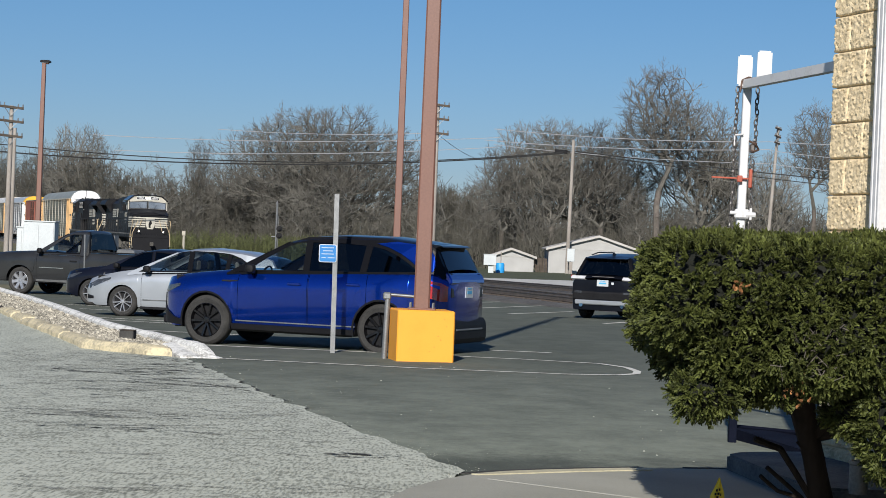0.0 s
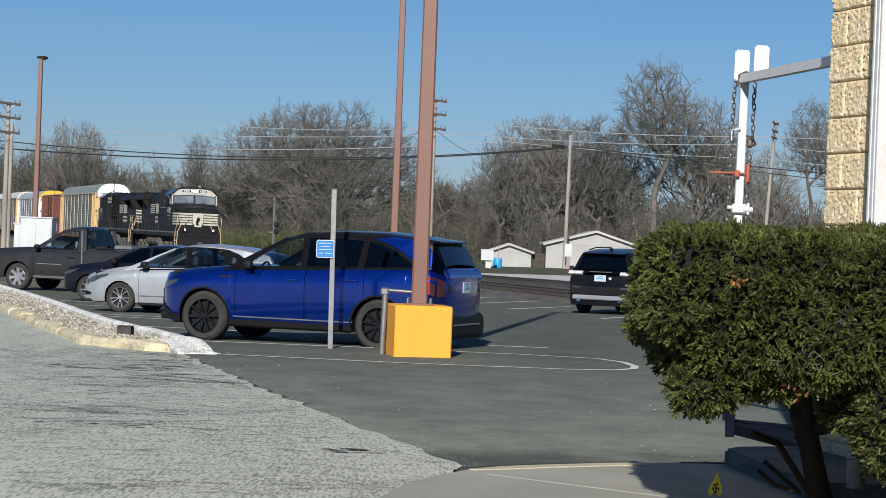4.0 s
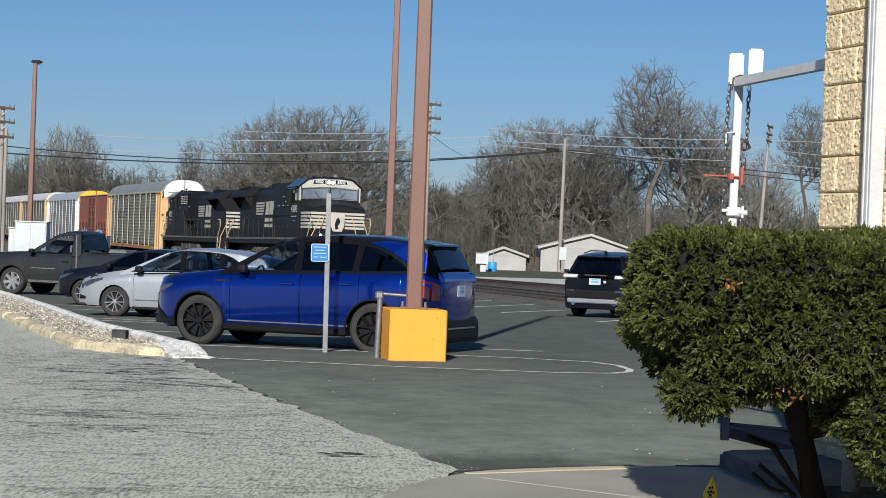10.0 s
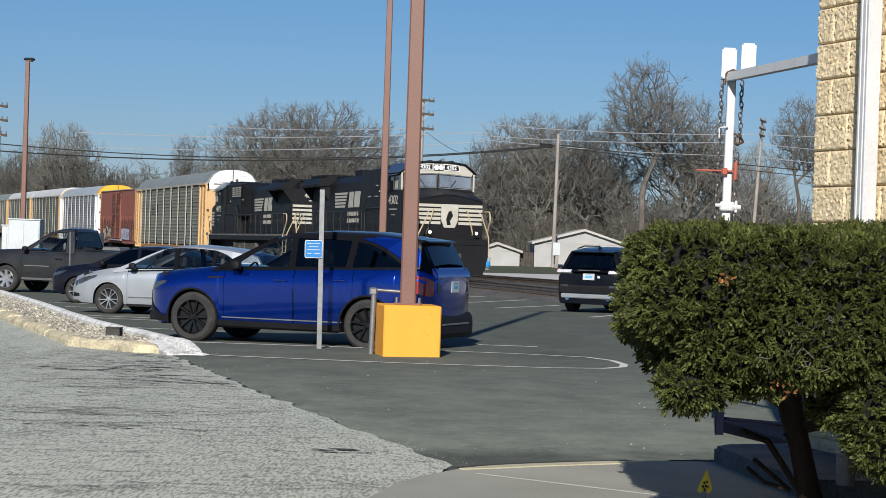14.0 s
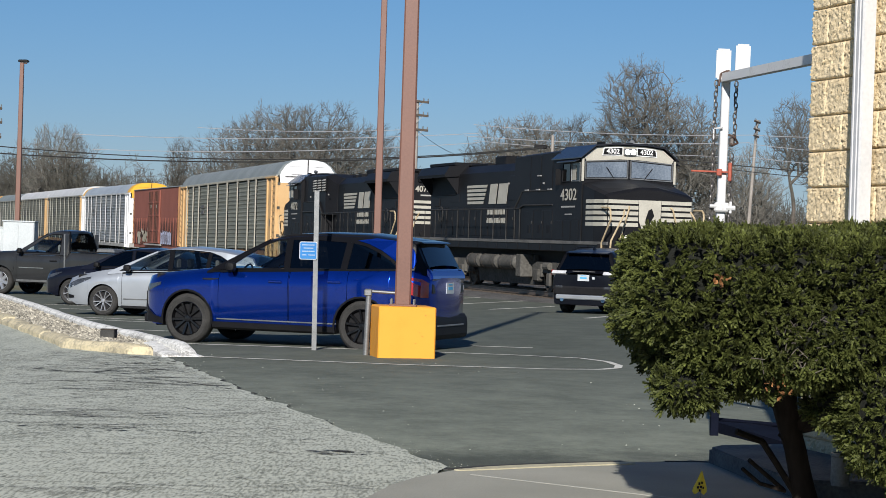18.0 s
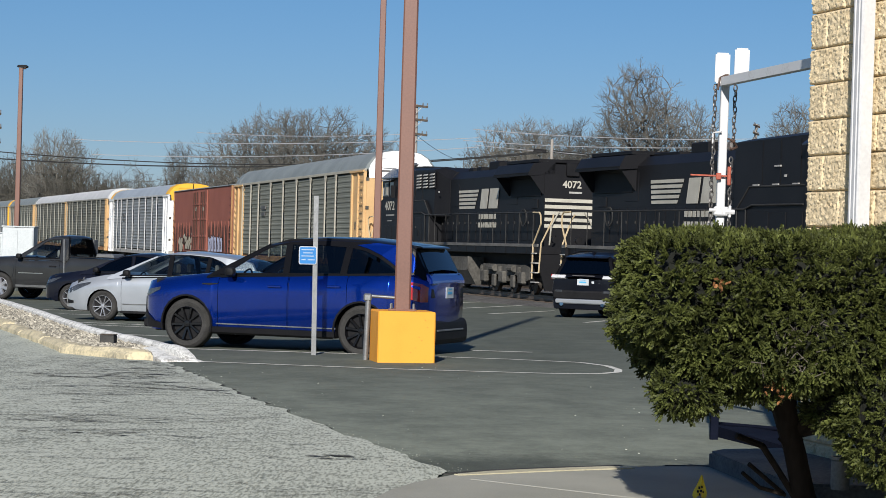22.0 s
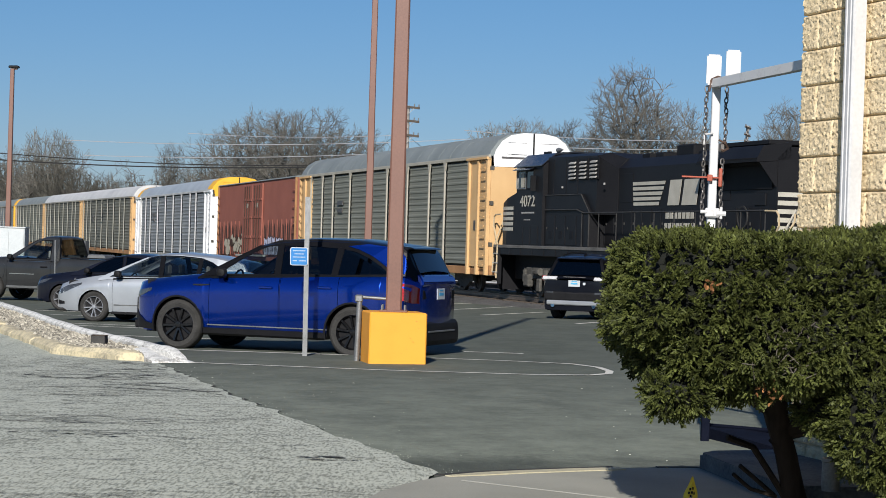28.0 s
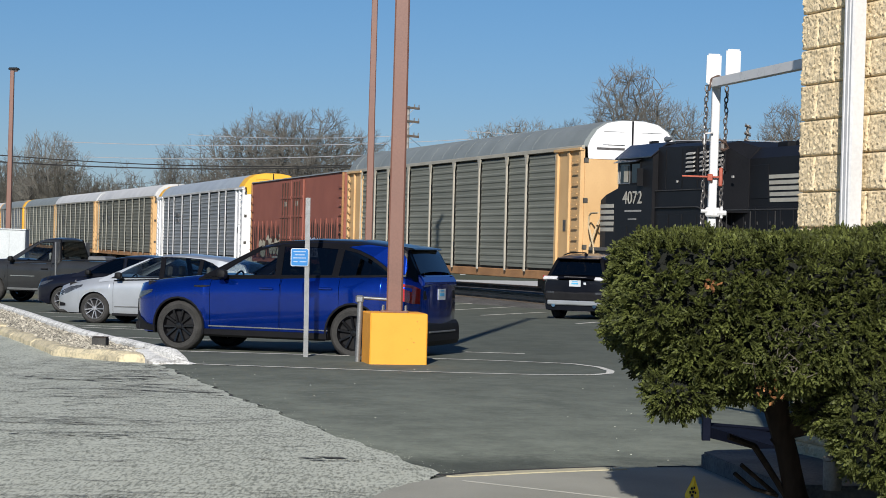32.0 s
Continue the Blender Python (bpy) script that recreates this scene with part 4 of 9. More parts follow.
    # rails that close the screens at their sides
    for s in (-1, 1):
        for a, b, g, nm in c["screens"]:
            bm = B()
            rows = []
            for k in range(9):
                x = a - 0.06 + (b - a + 0.12) * k / 8
                z = interp(x, *rf)
                e = tumble(c, x, min(belt(c, x), z - 0.005) + (z - min(belt(c, x), z - 0.005)) * 0.93)
                rows.append([(x, s * (e + 0.006), z - 0.06), (x, s * (e - 0.024), z + 0.006), (x, s * (e - 0.11), z + 0.018)])
            loft(bm, rows, False, False)
            part("screen_pillar", bm, c.get("railpaint", paint_m), ob, smooth=True)
    # side windows with dark rubber frames
    for poly, g, lab in c["windows"]:
        for s in (-1, 1):
            bm = B()
            a = [bm.verts.new((x, s * (tumble(c, x, z) + 0.004), z)) for x, z in poly]
            b = [bm.verts.new((x, s * (tumble(c, x, z) - 0.004), z)) for x, z in poly]
            bm.faces.new(a)
            n = len(a)
            for k in range(n):
                bm.faces.new((a[k], a[(k + 1) % n], b[(k + 1) % n], b[k]))
            win = part("window", bm, glass_front if g == 0 else glass_rear, ob, lab)
            cx, cz = sum(x for x, z in poly) / n, sum(z for x, z in poly) / n
            inn = [(cx + (x - cx) * (1 - 0.02), cz + (z - cz) * (1 - 0.04)) for x, z in poly]
            out = [(cx + (x - cx) * 1.035, cz + (z - cz) * 1.065) for x, z in poly]
            bm = B()
            ra = [[(x, s * (tumble(c, x, z) + 0.011), z) for x, z in ring] for ring in (out, inn)]
            va = [[bm.verts.new(q) for q in ring] for ring in ra]
            for k in range(n):
                m2 = (k + 1) % n
                bm.faces.new((va[0][k], va[0][m2], va[1][m2], va[1][k]))
            part("window_frame", bm, M_rimblack, win)
    # dark seal line along the belt
    if c.get("seal"):
        for s in (-1, 1):
            bm = B()
            loft(bm, [[(x, s * (tumble(c, x, belt(c, x)) + 0.02), belt(c, x) - 0.012), (x, s * (tumble(c, x, belt(c, x)) + 0.018), belt(c, x) + 0.016)] for x in np.linspace(c["seal"][0], c["seal"][1], 14)], False, False)
            part("window_trim", bm, c["seal"][2], ob)
    # windscreen and back glass
    for a, b, g, nm in c["screens"]:
        bm = B()
        rows = []
        for k in range(7):
            x = a + (b - a) * k / 6
            z = interp(x, *rf)
            y1 = tumble(c, x, z) - 0.10
            d = 0.012
            rows.append([(x + (d if nm == "back_glass" else -d), y1 * q, z + 0.012 + c["roofcrown"] * (1 - q * q)) for q in (-1, -0.6, 0, 0.6, 1)])
        loft(bm, rows, False, False)
        part(nm, bm, M_glassdark if g else M_glass, ob, smooth=True)
    # wheels
    r = c["r"]
    ww = c.get("tyre_w", 0.22)
    prof = [(r * 0.68, -ww / 2), (r * 0.86, -ww / 2 - 0.012), (r * 0.96, -ww / 2 + 0.012), (r, -ww / 2 + 0.04), (r, ww / 2 - 0.04), (r * 0.96, ww / 2 - 0.012), (r * 0.86, ww / 2 + 0.012), (r * 0.68, ww / 2)]
    tyre_bm = B()
    lathe(tyre_bm, prof, 36, "y")
    first = None
    for xc in c["axles"]:
        for s in (-1, 1):
            y = s * (half(c, xc) - ww / 2 - 0.035)
            at = pose(xc, y, r, 0, 17 * xc, 0 if s < 0 else 180)
            if first is None:
                wheel = part("wheel", tyre_bm, M_tyre, ob, smooth=True, at=at)
                rim = B()
                lathe(rim, [(r * 0.70, -ww / 2 + 0.005), (r * 0.66, -ww / 2 - 0.006), (r * 0.63, -ww / 2 + 0.02), (r * 0.60, ww / 2 - 0.05)], 36, "y")
                for k in range(c["spokes"]):
                    for e in ((-1, 1) if c.get("twin") else (0,)):
                        a0 = 2 * math.pi * k / c["spokes"] + e * 0.10
                        a1 = 2 * math.pi * k / c["spokes"] + e * c.get("spread", 0.2)
                        p0 = Vector((math.cos(a0) * 0.10 * r, -ww / 2 + 0.028, math.sin(a0) * 0.10 * r))
                        p1 = Vector((math.cos(a1) * 0.66 * r, -ww / 2 + 0.012, math.sin(a1) * 0.66 * r))
                        t = Vector((-math.sin(a1), 0, math.cos(a1)))
                        h0, h1 = c["spoke_w"] * 0.8, c["spoke_w"]
                        loft(rim, [[p + t * -h + Vector((0, 0.03, 0)), p + t * -h * 0.7 - Vector((0, 0.008, 0)), p + t * h * 0.7 - Vector((0, 0.008, 0)), p + t * h + Vector((0, 0.03, 0))] for p, h in ((p0, h0), (p1, h1))])
                lathe(rim, [(0.001, -ww / 2 + 0.006), (r * 0.12, -ww / 2 + 0.008), (r * 0.17, -ww / 2 + 0.03), (r * 0.17, 0.0)], 16, "y")
                part("rim", rim, rim_m, wheel, c["rimlabel"], smooth=True)
                disc = B()
                lathe(disc, [(0.001, -ww / 2 + 0.06), (r * 0.62, -ww / 2 + 0.062), (r * 0.62, -ww / 2 + 0.07)], 24, "y")
                part("hub_disc", disc, M_dark, wheel)
                first = wheel
            else:
                o = again(first, at)
                for ch in first.children:
                    again(ch, ch.matrix_basis, o)
    # mirrors
    for s in (-1, 1):
        x, z = c["mirror"]
        w = half(c, x)
        rings = []
        for f in (0.0, 0.06, 0.2, 0.5, 0.8, 0.94, 1.0):
            k = (1 - abs(2 * f - 1) ** 3.5) ** 0.4 * 0.75 + 0.25
            rings.append([(x + 0.015 + 0.078 * k * math.copysign(abs(math.cos(a)) ** 0.6, math.cos(a)) + 0.03 * f, s * (w + 0.02 + 0.17 * f), z + 0.075 + 0.068 * k * math.copysign(abs(math.sin(a)) ** 0.7, math.sin(a))) for a in [j * math.pi / 7 for j in range(14)]])
        bm = loft(B(), rings)
        mir = part("mirror", bm, c.get("mirrorpaint", M_dark), ob, smooth=True)
        part("mirror_arm", box(B(), x - 0.03, x + 0.05, min(s * (w - 0.07), s * (w + 0.04)), max(s * (w - 0.07), s * (w + 0.04)), z + 0.0, z + 0.05, 0.008), M_dark, mir)
    # seats
    for (x, y) in c["seats"]:
        bm = B()
        box(bm, x - 0.25, x + 0.25, y - 0.23, y + 0.23, c["sill"] + 0.15, c["belt0"] - 0.35, 0.05)
        loft(bm, [[(x + 0.2 + k * 0.14, y + a, c["belt0"] - 0.5 + k * 0.55 + b) for a, b in ((-0.23, 0), (0.23, 0), (0.19, 0.06), (-0.19, 0.06))] for k in (0, 1)])
        box(bm, x + 0.32, x + 0.40, y - 0.12, y + 0.12, c["belt0"] + 0.1, c["belt0"] + 0.3, 0.03)
        part("car_seat", bm, M_seat, ob)
    bm = B()
    lathe(bm, [(0.17 + 0.014 * math.cos(a), 0.014 * math.sin(a)) for a in [k * 1.047 for k in range(7)]], 18, "x")
    part("steering_wheel", bm, M_dark, ob, smooth=True, at=pose(c["seats"][0][0] - 0.42, -0.38, c["belt0"] - 0.06, 0, 20, 0))
    return ob


def lamp_piece(name, pts, y0, y1, material, ob, label="", axis="y", bev=0.008):
    bm = B()
    prism(bm, pts, axis, y0, y1)
    bmesh.ops.bevel(bm, geom=bm.edges[:], offset=bev, segments=1, affect="EDGES")
    return part(name, bm, material, ob, label)


def skin_strip(name, c, rows, s, off, material, ob, label="", thick=0.02):
    """A piece that follows the car's side: rows of (x, lower z, upper z)."""
    def y_at(x, z):
        zb = min(belt(c, x), interp(x, *c["deck"]))
        q = (z - c["sill"]) / max(0.1, zb - c["sill"])
        return half(c, x) * (1.0 - 0.05 * (1 - min(1, max(0, q) / 0.45)) ** 2 - 0.012 * max(0, (q - 0.6) / 0.4) - 0.055 * max(0, (q - 0.86) / 0.14) ** 1.5)
    fine = []
    for (x0, a0, b0), (x1, a1, b1) in zip(rows, rows[1:]):
        n = max(1, int((x1 - x0) / 0.04))
        fine += [(x0 + (x1 - x0) * k / n, a0 + (a1 - a0) * k / n, b0 + (b1 - b0) * k / n) for k in range(n)]
    fine.append(rows[-1])
    rings = []
    for x, a, b in fine:
        m = (a + b) / 2
        rings.append([(x, s * (y_at(x, a) - thick), a), (x, s * (y_at(x, a) + off), a), (x, s * (y_at(x, m) + off), m), (x, s * (y_at(x, b) + off), b), (x, s * (y_at(x, b) - thick), b)])
    return part(name, loft(B(), rings), material, ob, label, smooth=True)


def pillar_cover(c, ob, poly, material=None, label="black window pillar"):
    for s in (-1, 1):
        bm = B()
        prism(bm, poly, "y", 0, 1)
        for v in bm.verts:
            v.co.y = s * (tumble(c, v.co.x, v.co.z) + (0.013 if v.co.y > 0.5 else -0.02))
        part("pillar_cover", bm, material or M_rimblack, ob, label)


def rear_plate(ob, L, z, material_text=True, y=0.0):
    p = part("number_plate", box(B(), L + 0.055, L + 0.065, y - 0.155, y + 0.155, z - 0.08, z + 0.08, 0.003), M_plate, ob, "pale number plate")
    part("text_bar", box(B(), L + 0.066, L + 0.069, y - 0.09, y + 0.09, z - 0.022, z + 0.018), M_plateblue, p)
    part("text_bar", box(B(), L + 0.066, L + 0.069, y - 0.07, y + 0.07, z + 0.045, z + 0.062), M_plateblue, p)


# blue sport utility
SUV = dict(L=4.632, H=1.70, sill=0.27, r=0.372, arch=0.41, axles=(0.885, 3.675), belt0=1.10, lean=0.36, crown=0.035, roofcrown=0.03,
           plan=((0, 0.06, 0.16, 0.35, 0.6, 0.95, 1.6, 3.9, 4.351, 4.546, 4.632), (0.46, 0.60, 0.74, 0.86, 0.915, 0.945, 0.95, 0.95, 0.915, 0.84, 0.72)),
           deck=((0, 0.06, 0.25, 0.7, 1.35, 1.6, 4.351, 4.515, 4.632), (0.90, 0.96, 1.00, 1.06, 1.135, 1.1, 1.22, 1.20, 1.10)),
           belt=((0, 0.12, 0.4, 1.2, 1.6, 4.4, 4.632), (0.80, 0.90, 0.96, 1.06, 1.10, 1.19, 1.10)),
           roof=((1.18, 1.30, 2.12, 2.45, 2.9, 3.6, 4.10, 4.30, 4.40, 4.58), (1.08, 1.15, 1.585, 1.655, 1.69, 1.688, 1.64, 1.605, 1.54, 1.20)),
           doors=((1.40, 2.52), (2.53, 3.45)), seats=((2.0, -0.38), (2.0, 0.38), (2.95, -0.38), (2.95, 0.38)), mirror=(1.62, 1.09),
           windows=(([(1.50, 1.135), (2.43, 1.155), (2.41, 1.585), (2.28, 1.575), (2.10, 1.51), (1.80, 1.335)], 0, "clear front side glass"),
                    ([(2.49, 1.16), (3.32, 1.18), (3.36, 1.575), (2.95, 1.595), (2.47, 1.592)], 1, "dark tinted side glass"),
                    ([(3.38, 1.18), (4.20, 1.215), (4.06, 1.32), (3.86, 1.44), (3.64, 1.53), (3.42, 1.572)], 1, "dark tinted rear quarter glass")),
           screens=((1.28, 2.06, 0, "windscreen"), (4.35, 4.56, 1, "back_glass")), clad=M_clad, spokes=5, twin=True, spread=0.30, spoke_w=0.022, rimlabel="gloss black twin-spoke alloy rim",
           seal=(1.42, 4.2, M_rimblack), roofpaint=M_navy, railpaint=M_rimblack, pillarpaint=M_rimblack)
suv = car("suv", pose(-4.298, 32.02, 0.20, 0, 0, -20), SUV, "metallic blue sport utility car parked beside the yellow block", M_blue, M_rimgloss, M_glass, M_glassdark)
for s in (-1, 1):
    part("roof_rail", path(B(), [(2.20, s * 0.64, 1.585), (2.4, s * 0.645, 1.645), (3.0, s * 0.64, 1.675), (3.6, s * 0.64, 1.665), (4.0, s * 0.62, 1.62), (4.15, s * 0.61, 1.58)], 0.018), M_black, suv)
    skin_strip("taillight", SUV, [(4.27, 1.02, 1.09), (4.36, 0.87, 1.11), (4.546, 0.82, 1.08), (4.620, 0.82, 1.03)], s, 0.008, M_taillight, suv, "red tail lamp")
    lamp_piece("taillight", [(4.59, 0.88), (4.652, 0.88), (4.645, 1.01), (4.59, 1.04)], min(s * 0.40, s * 0.66), max(s * 0.40, s * 0.66), M_rimblack, suv, "smoked dark lamp on the tailgate")
    skin_strip("headlight", SUV, [(0.03, 0.74, 0.82), (0.16, 0.76, 0.86), (0.42, 0.86, 0.90)], s, 0.007, M_headlight, suv, "clear head lamp")
    skin_strip("bumper_corner", SUV, [(0.0, 0.30, 0.62), (0.10, 0.30, 0.52), (0.30, 0.29, 0.40), (0.48, 0.28, 0.36)], s, 0.012, M_dark, suv, "dark bumper corner")
    skin_strip("bumper_corner", SUV, [(4.22, 0.30, 0.40), (4.351, 0.32, 0.52), (4.546, 0.34, 0.56), (4.632, 0.36, 0.56)], s, 0.012, M_dark, suv, "dark bumper corner")
    skin_strip("fender_vent", SUV, [(1.14, 0.962, 0.980), (1.28, 0.958, 0.985), (1.40, 0.975, 0.985)], s, 0.008, M_dark, suv, "black fender vent trim")
    skin_strip("door_moulding", SUV, [(1.38, 0.385, 0.402), (3.28, 0.385, 0.402)], s, 0.008, M_galv, suv, "thin silver door moulding")
pillar_cover(SUV, suv, [(1.30, 1.10), (1.50, 1.125), (1.80, 1.335), (2.10, 1.51), (2.28, 1.575), (2.41, 1.585), (2.41, 1.61), (2.10, 1.545), (1.80, 1.39)])
pillar_cover(SUV, suv, [(3.50, 1.605), (3.68, 1.56), (3.90, 1.47), (4.10, 1.345), (4.24, 1.24), (4.40, 1.23), (4.43, 1.33), (4.38, 1.48), (4.29, 1.575), (4.10, 1.615), (3.80, 1.645)], M_blue, "blue rear roof pillar")
pillar_cover(SUV, suv, [(2.41, 1.14), (2.51, 1.145), (2.49, 1.60), (2.39, 1.595)])
pillar_cover(SUV, suv, [(3.30, 1.165), (3.40, 1.17), (3.44, 1.575), (3.34, 1.58)])
lamp_piece("spoiler", [(4.06, 1.655), (4.42, 1.615), (4.47, 1.59), (4.25, 1.56)], -0.58, 0.58, M_navy, suv, "black roof spoiler")
lamp_piece("rear_bumper", [(4.05, 0.215), (4.66, 0.205), (4.70, 0.25), (4.702, 0.44), (4.678, 0.55), (4.62, 0.58), (4.45, 0.56), (4.10, 0.30)], -0.77, 0.77, M_dark, suv, "dark plastic rear bumper", bev=0.03)
lamp_piece("bumper_trim", [(4.69, 0.40), (4.712, 0.40), (4.712, 0.425), (4.69, 0.425)], -0.55, 0.55, M_galv, suv, "dull silver bumper trim", bev=0.004)
lamp_piece("tailgate_lip", [(4.46, 1.24), (4.60, 1.225), (4.655, 1.15), (4.668, 1.07), (4.60, 1.05), (4.46, 1.15)], -0.70, 0.70, M_blue, suv, "blue tailgate shoulder under the glass", bev=0.02)
# plate recess, the tailgate's shade put into its navy colour
lamp_piece("tail_panel", [(4.608, 0.85), (4.668, 0.85), (4.668, 1.03), (4.608, 1.06)], -0.26, 0.26, M_navy, suv, "number plate recess, tailgate shade put into its navy colour", bev=0.02)
lamp_piece("front_grille", [(-0.056, 0.42), (-0.052, 0.74), (0.02, 0.78), (0.02, 0.40)], -0.42, 0.42, M_dark, suv, "black front grille", bev=0.01)
lamp_piece("front_bumper", [(-0.058, 0.28), (-0.065, 0.40), (0.20, 0.42), (0.25, 0.28)], -0.46, 0.46, M_dark, suv, "dark lower front bumper", bev=0.015)
rear_plate(suv, 4.618, 0.95)
part("badge_bar", box(B(), 4.662, 4.668, -0.30, 0.30, 0.765, 0.785), M_chain, suv, "dark lettering bar on the tailgate")

# silver hatchback
HATCH = dict(L=4.36, H=1.47, sill=0.22, r=0.315, arch=0.345, axles=(0.90, 3.55), belt0=0.92, lean=0.42, crown=0.03, roofcrown=0.03, tyre_w=0.2,
             plan=((0, 0.10, 0.35, 0.9, 1.5, 3.5, 4.1, 4.36), (0.62, 0.74, 0.85, 0.905, 0.91, 0.91, 0.87, 0.74)),
             deck=((0, 0.05, 0.3, 0.8, 1.25, 1.5, 4.1, 4.36), (0.66, 0.74, 0.82, 0.92, 0.99, 0.95, 1.03, 0.95)),
             belt=((0, 0.1, 0.4, 1.2, 1.5, 4.1, 4.36), (0.58, 0.68, 0.78, 0.885, 0.91, 1.02, 0.92)),
             roof=((0.98, 1.12, 1.98, 2.3, 2.7, 3.4, 3.85, 4.05, 4.22), (0.90, 0.97, 1.36, 1.43, 1.455, 1.41, 1.33, 1.26, 0.96)),
             doors=((1.32, 2.38), (2.39, 3.25)), seats=((1.95, -0.36), (1.95, 0.36), (2.85, -0.36), (2.85, 0.36)), mirror=(1.45, 0.93), mirrorpaint=M_dark,
             windows=(([(1.26, 0.955), (2.31, 0.985), (2.28, 1.392), (2.08, 1.362), (1.70, 1.19)], 0, "clear front side glass"),
                      ([(2.37, 0.985), (3.10, 1.01), (3.14, 1.372), (2.75, 1.398), (2.35, 1.396)], 0, "clear rear side glass"),
                      ([(3.16, 1.015), (3.72, 1.07), (3.62, 1.17), (3.40, 1.295), (3.18, 1.365)], 0, "small rear quarter glass")),
             screens=((1.10, 1.94, 0, "windscreen"), (3.90, 4.18, 1, "back_glass")), spokes=5, twin=True, spread=0.24, spoke_w=0.012, rimlabel="silver spoked alloy rim",
             seal=(1.32, 3.6, M_rimblack))
hatch = car("hatchback", pose(-7.60, 43.78, 0.055, 0, 0, -15), HATCH, "silver compact hatchback parked nose to the kerb", M_silver, M_rimsilver, M_glassmid, M_glassmid)
for s in (-1, 1):
    skin_strip("headlight", HATCH, [(0.08, 0.54, 0.64), (0.30, 0.62, 0.74), (0.62, 0.76, 0.80)], s, 0.006, M_headlight, hatch, "swept-back clear head lamp")
    skin_strip("fog_lamp", HATCH, [(0.04, 0.34, 0.43), (0.22, 0.35, 0.40)], s, 0.006, M_dark, hatch, "dark fog lamp recess")
    # grey strip drawn for the shade along the door crease
    skin_strip("door_moulding", HATCH, [(1.36, 0.36, 0.38), (3.18, 0.38, 0.40)], s, 0.005, M_galv, hatch, "grey strip standing for the shade of the door crease")
    lamp_piece("side_sill", [(1.3, 0.18), (3.15, 0.18), (3.15, 0.235), (1.3, 0.235)], min(s * 0.82, s * 0.885), max(s * 0.82, s * 0.885), M_dark, hatch, "dark sill", bev=0.01)
lamp_piece("front_grille", [(-0.055, 0.28), (-0.045, 0.50), (0.04, 0.52), (0.06, 0.26)], -0.5, 0.5, M_dark, hatch, "black lower grille", bev=0.02)

pillar_cover(HATCH, hatch, [(2.29, 0.965), (2.39, 0.97), (2.37, 1.40), (2.27, 1.398)])
pillar_cover(HATCH, hatch, [(3.09, 1.0), (3.18, 1.0), (3.20, 1.37), (3.12, 1.378)])
# dark sedan between them
SEDAN = dict(HATCH)
SEDAN.update(L=4.62, windows=(([(1.36, 0.96), (2.30, 0.985), (2.27, 1.355), (2.05, 1.335), (1.70, 1.18)], 1, "dark front side glass"),
                              ([(2.37, 0.985), (3.20, 1.01), (3.10, 1.31), (2.35, 1.36)], 1, "dark rear side glass")),
             plan=((0, 0.10, 0.35, 0.9, 1.5, 3.7, 4.3, 4.62), (0.64, 0.76, 0.86, 0.905, 0.91, 0.91, 0.87, 0.74)),
             deck=((0, 0.05, 0.3, 0.8, 1.25, 1.5, 3.6, 4.4, 4.62), (0.70, 0.78, 0.86, 0.93, 0.99, 0.95, 1.05, 1.06, 0.95)),
             belt=((0, 0.1, 0.4, 1.2, 1.5, 4.3, 4.62), (0.62, 0.72, 0.82, 0.89, 0.91, 1.02, 0.92)),
             roof=((0.98, 1.12, 1.98, 2.3, 2.7, 3.2, 3.7, 3.95), (0.90, 0.97, 1.34, 1.40, 1.42, 1.37, 1.16, 1.03)),
             screens=((1.10, 1.94, 1, "windscreen"), (3.35, 3.85, 1, "back_glass")), axles=(0.76, 3.5), doors=((1.32, 2.38), (2.39, 3.2)), spokes=7, twin=False)
sedan = car("sedan", pose(-9.52, 51.6, -0.04, 0, 0, -15), SEDAN, "dark navy sedan parked beside a silver hatchback", M_navy, M_rimsilver, M_glassdark, M_glassdark)
for s in (-1, 1):
    skin_strip("headlight", SEDAN, [(0.04, 0.62, 0.70), (0.28, 0.68, 0.76), (0.50, 0.78, 0.80)], s, 0.006, M_headlight, sedan, "clear head lamp")

# grey pickup
PICK = dict(L=5.70, H=1.78, sill=0.36, r=0.37, arch=0.43, axles=(0.95, 4.35), belt0=1.10, lean=0.34, crown=0.04, roofcrown=0.03, tyre_w=0.25,
            plan=((0, 0.10, 0.4, 0.9, 1.6, 5.5, 5.70), (0.80, 0.88, 0.945, 0.965, 0.965, 0.965, 0.94)),
            deck=((0, 0.05, 0.3, 1.1, 1.4, 1.6, 3.04, 3.06, 5.70), (0.98, 1.08, 1.12, 1.17, 1.19, 1.1, 1.1, 1.2, 1.2)),
            belt=((0, 0.1, 0.4, 1.3, 1.6, 3.04, 3.06, 5.70), (0.90, 1.02, 1.07, 1.11, 1.12, 1.12, 1.22, 1.22)),
            roof=((1.36, 1.46, 2.24, 2.42, 2.65, 2.84, 2.91, 3.02), (1.14, 1.20, 1.70, 1.765, 1.79, 1.78, 1.74, 1.16)),
            doors=((1.46, 2.80),), seats=((2.15, -0.4), (2.15, 0.4)), mirror=(1.58, 1.14),
            windows=(([(1.66, 1.18), (2.74, 1.18), (2.71, 1.68), (2.42, 1.675), (2.24, 1.60)], 0, "clear door glass"),),
            railpaint=M_black, screens=((1.44, 2.20, 0, "windscreen"), (2.92, 3.0, 1, "back_glass")), spokes=7, twin=False, spoke_w=0.058, rimlabel="silver steel rim with oval holes", clad=None,
            seal=(1.5, 2.78, M_dark), handle=M_dark)
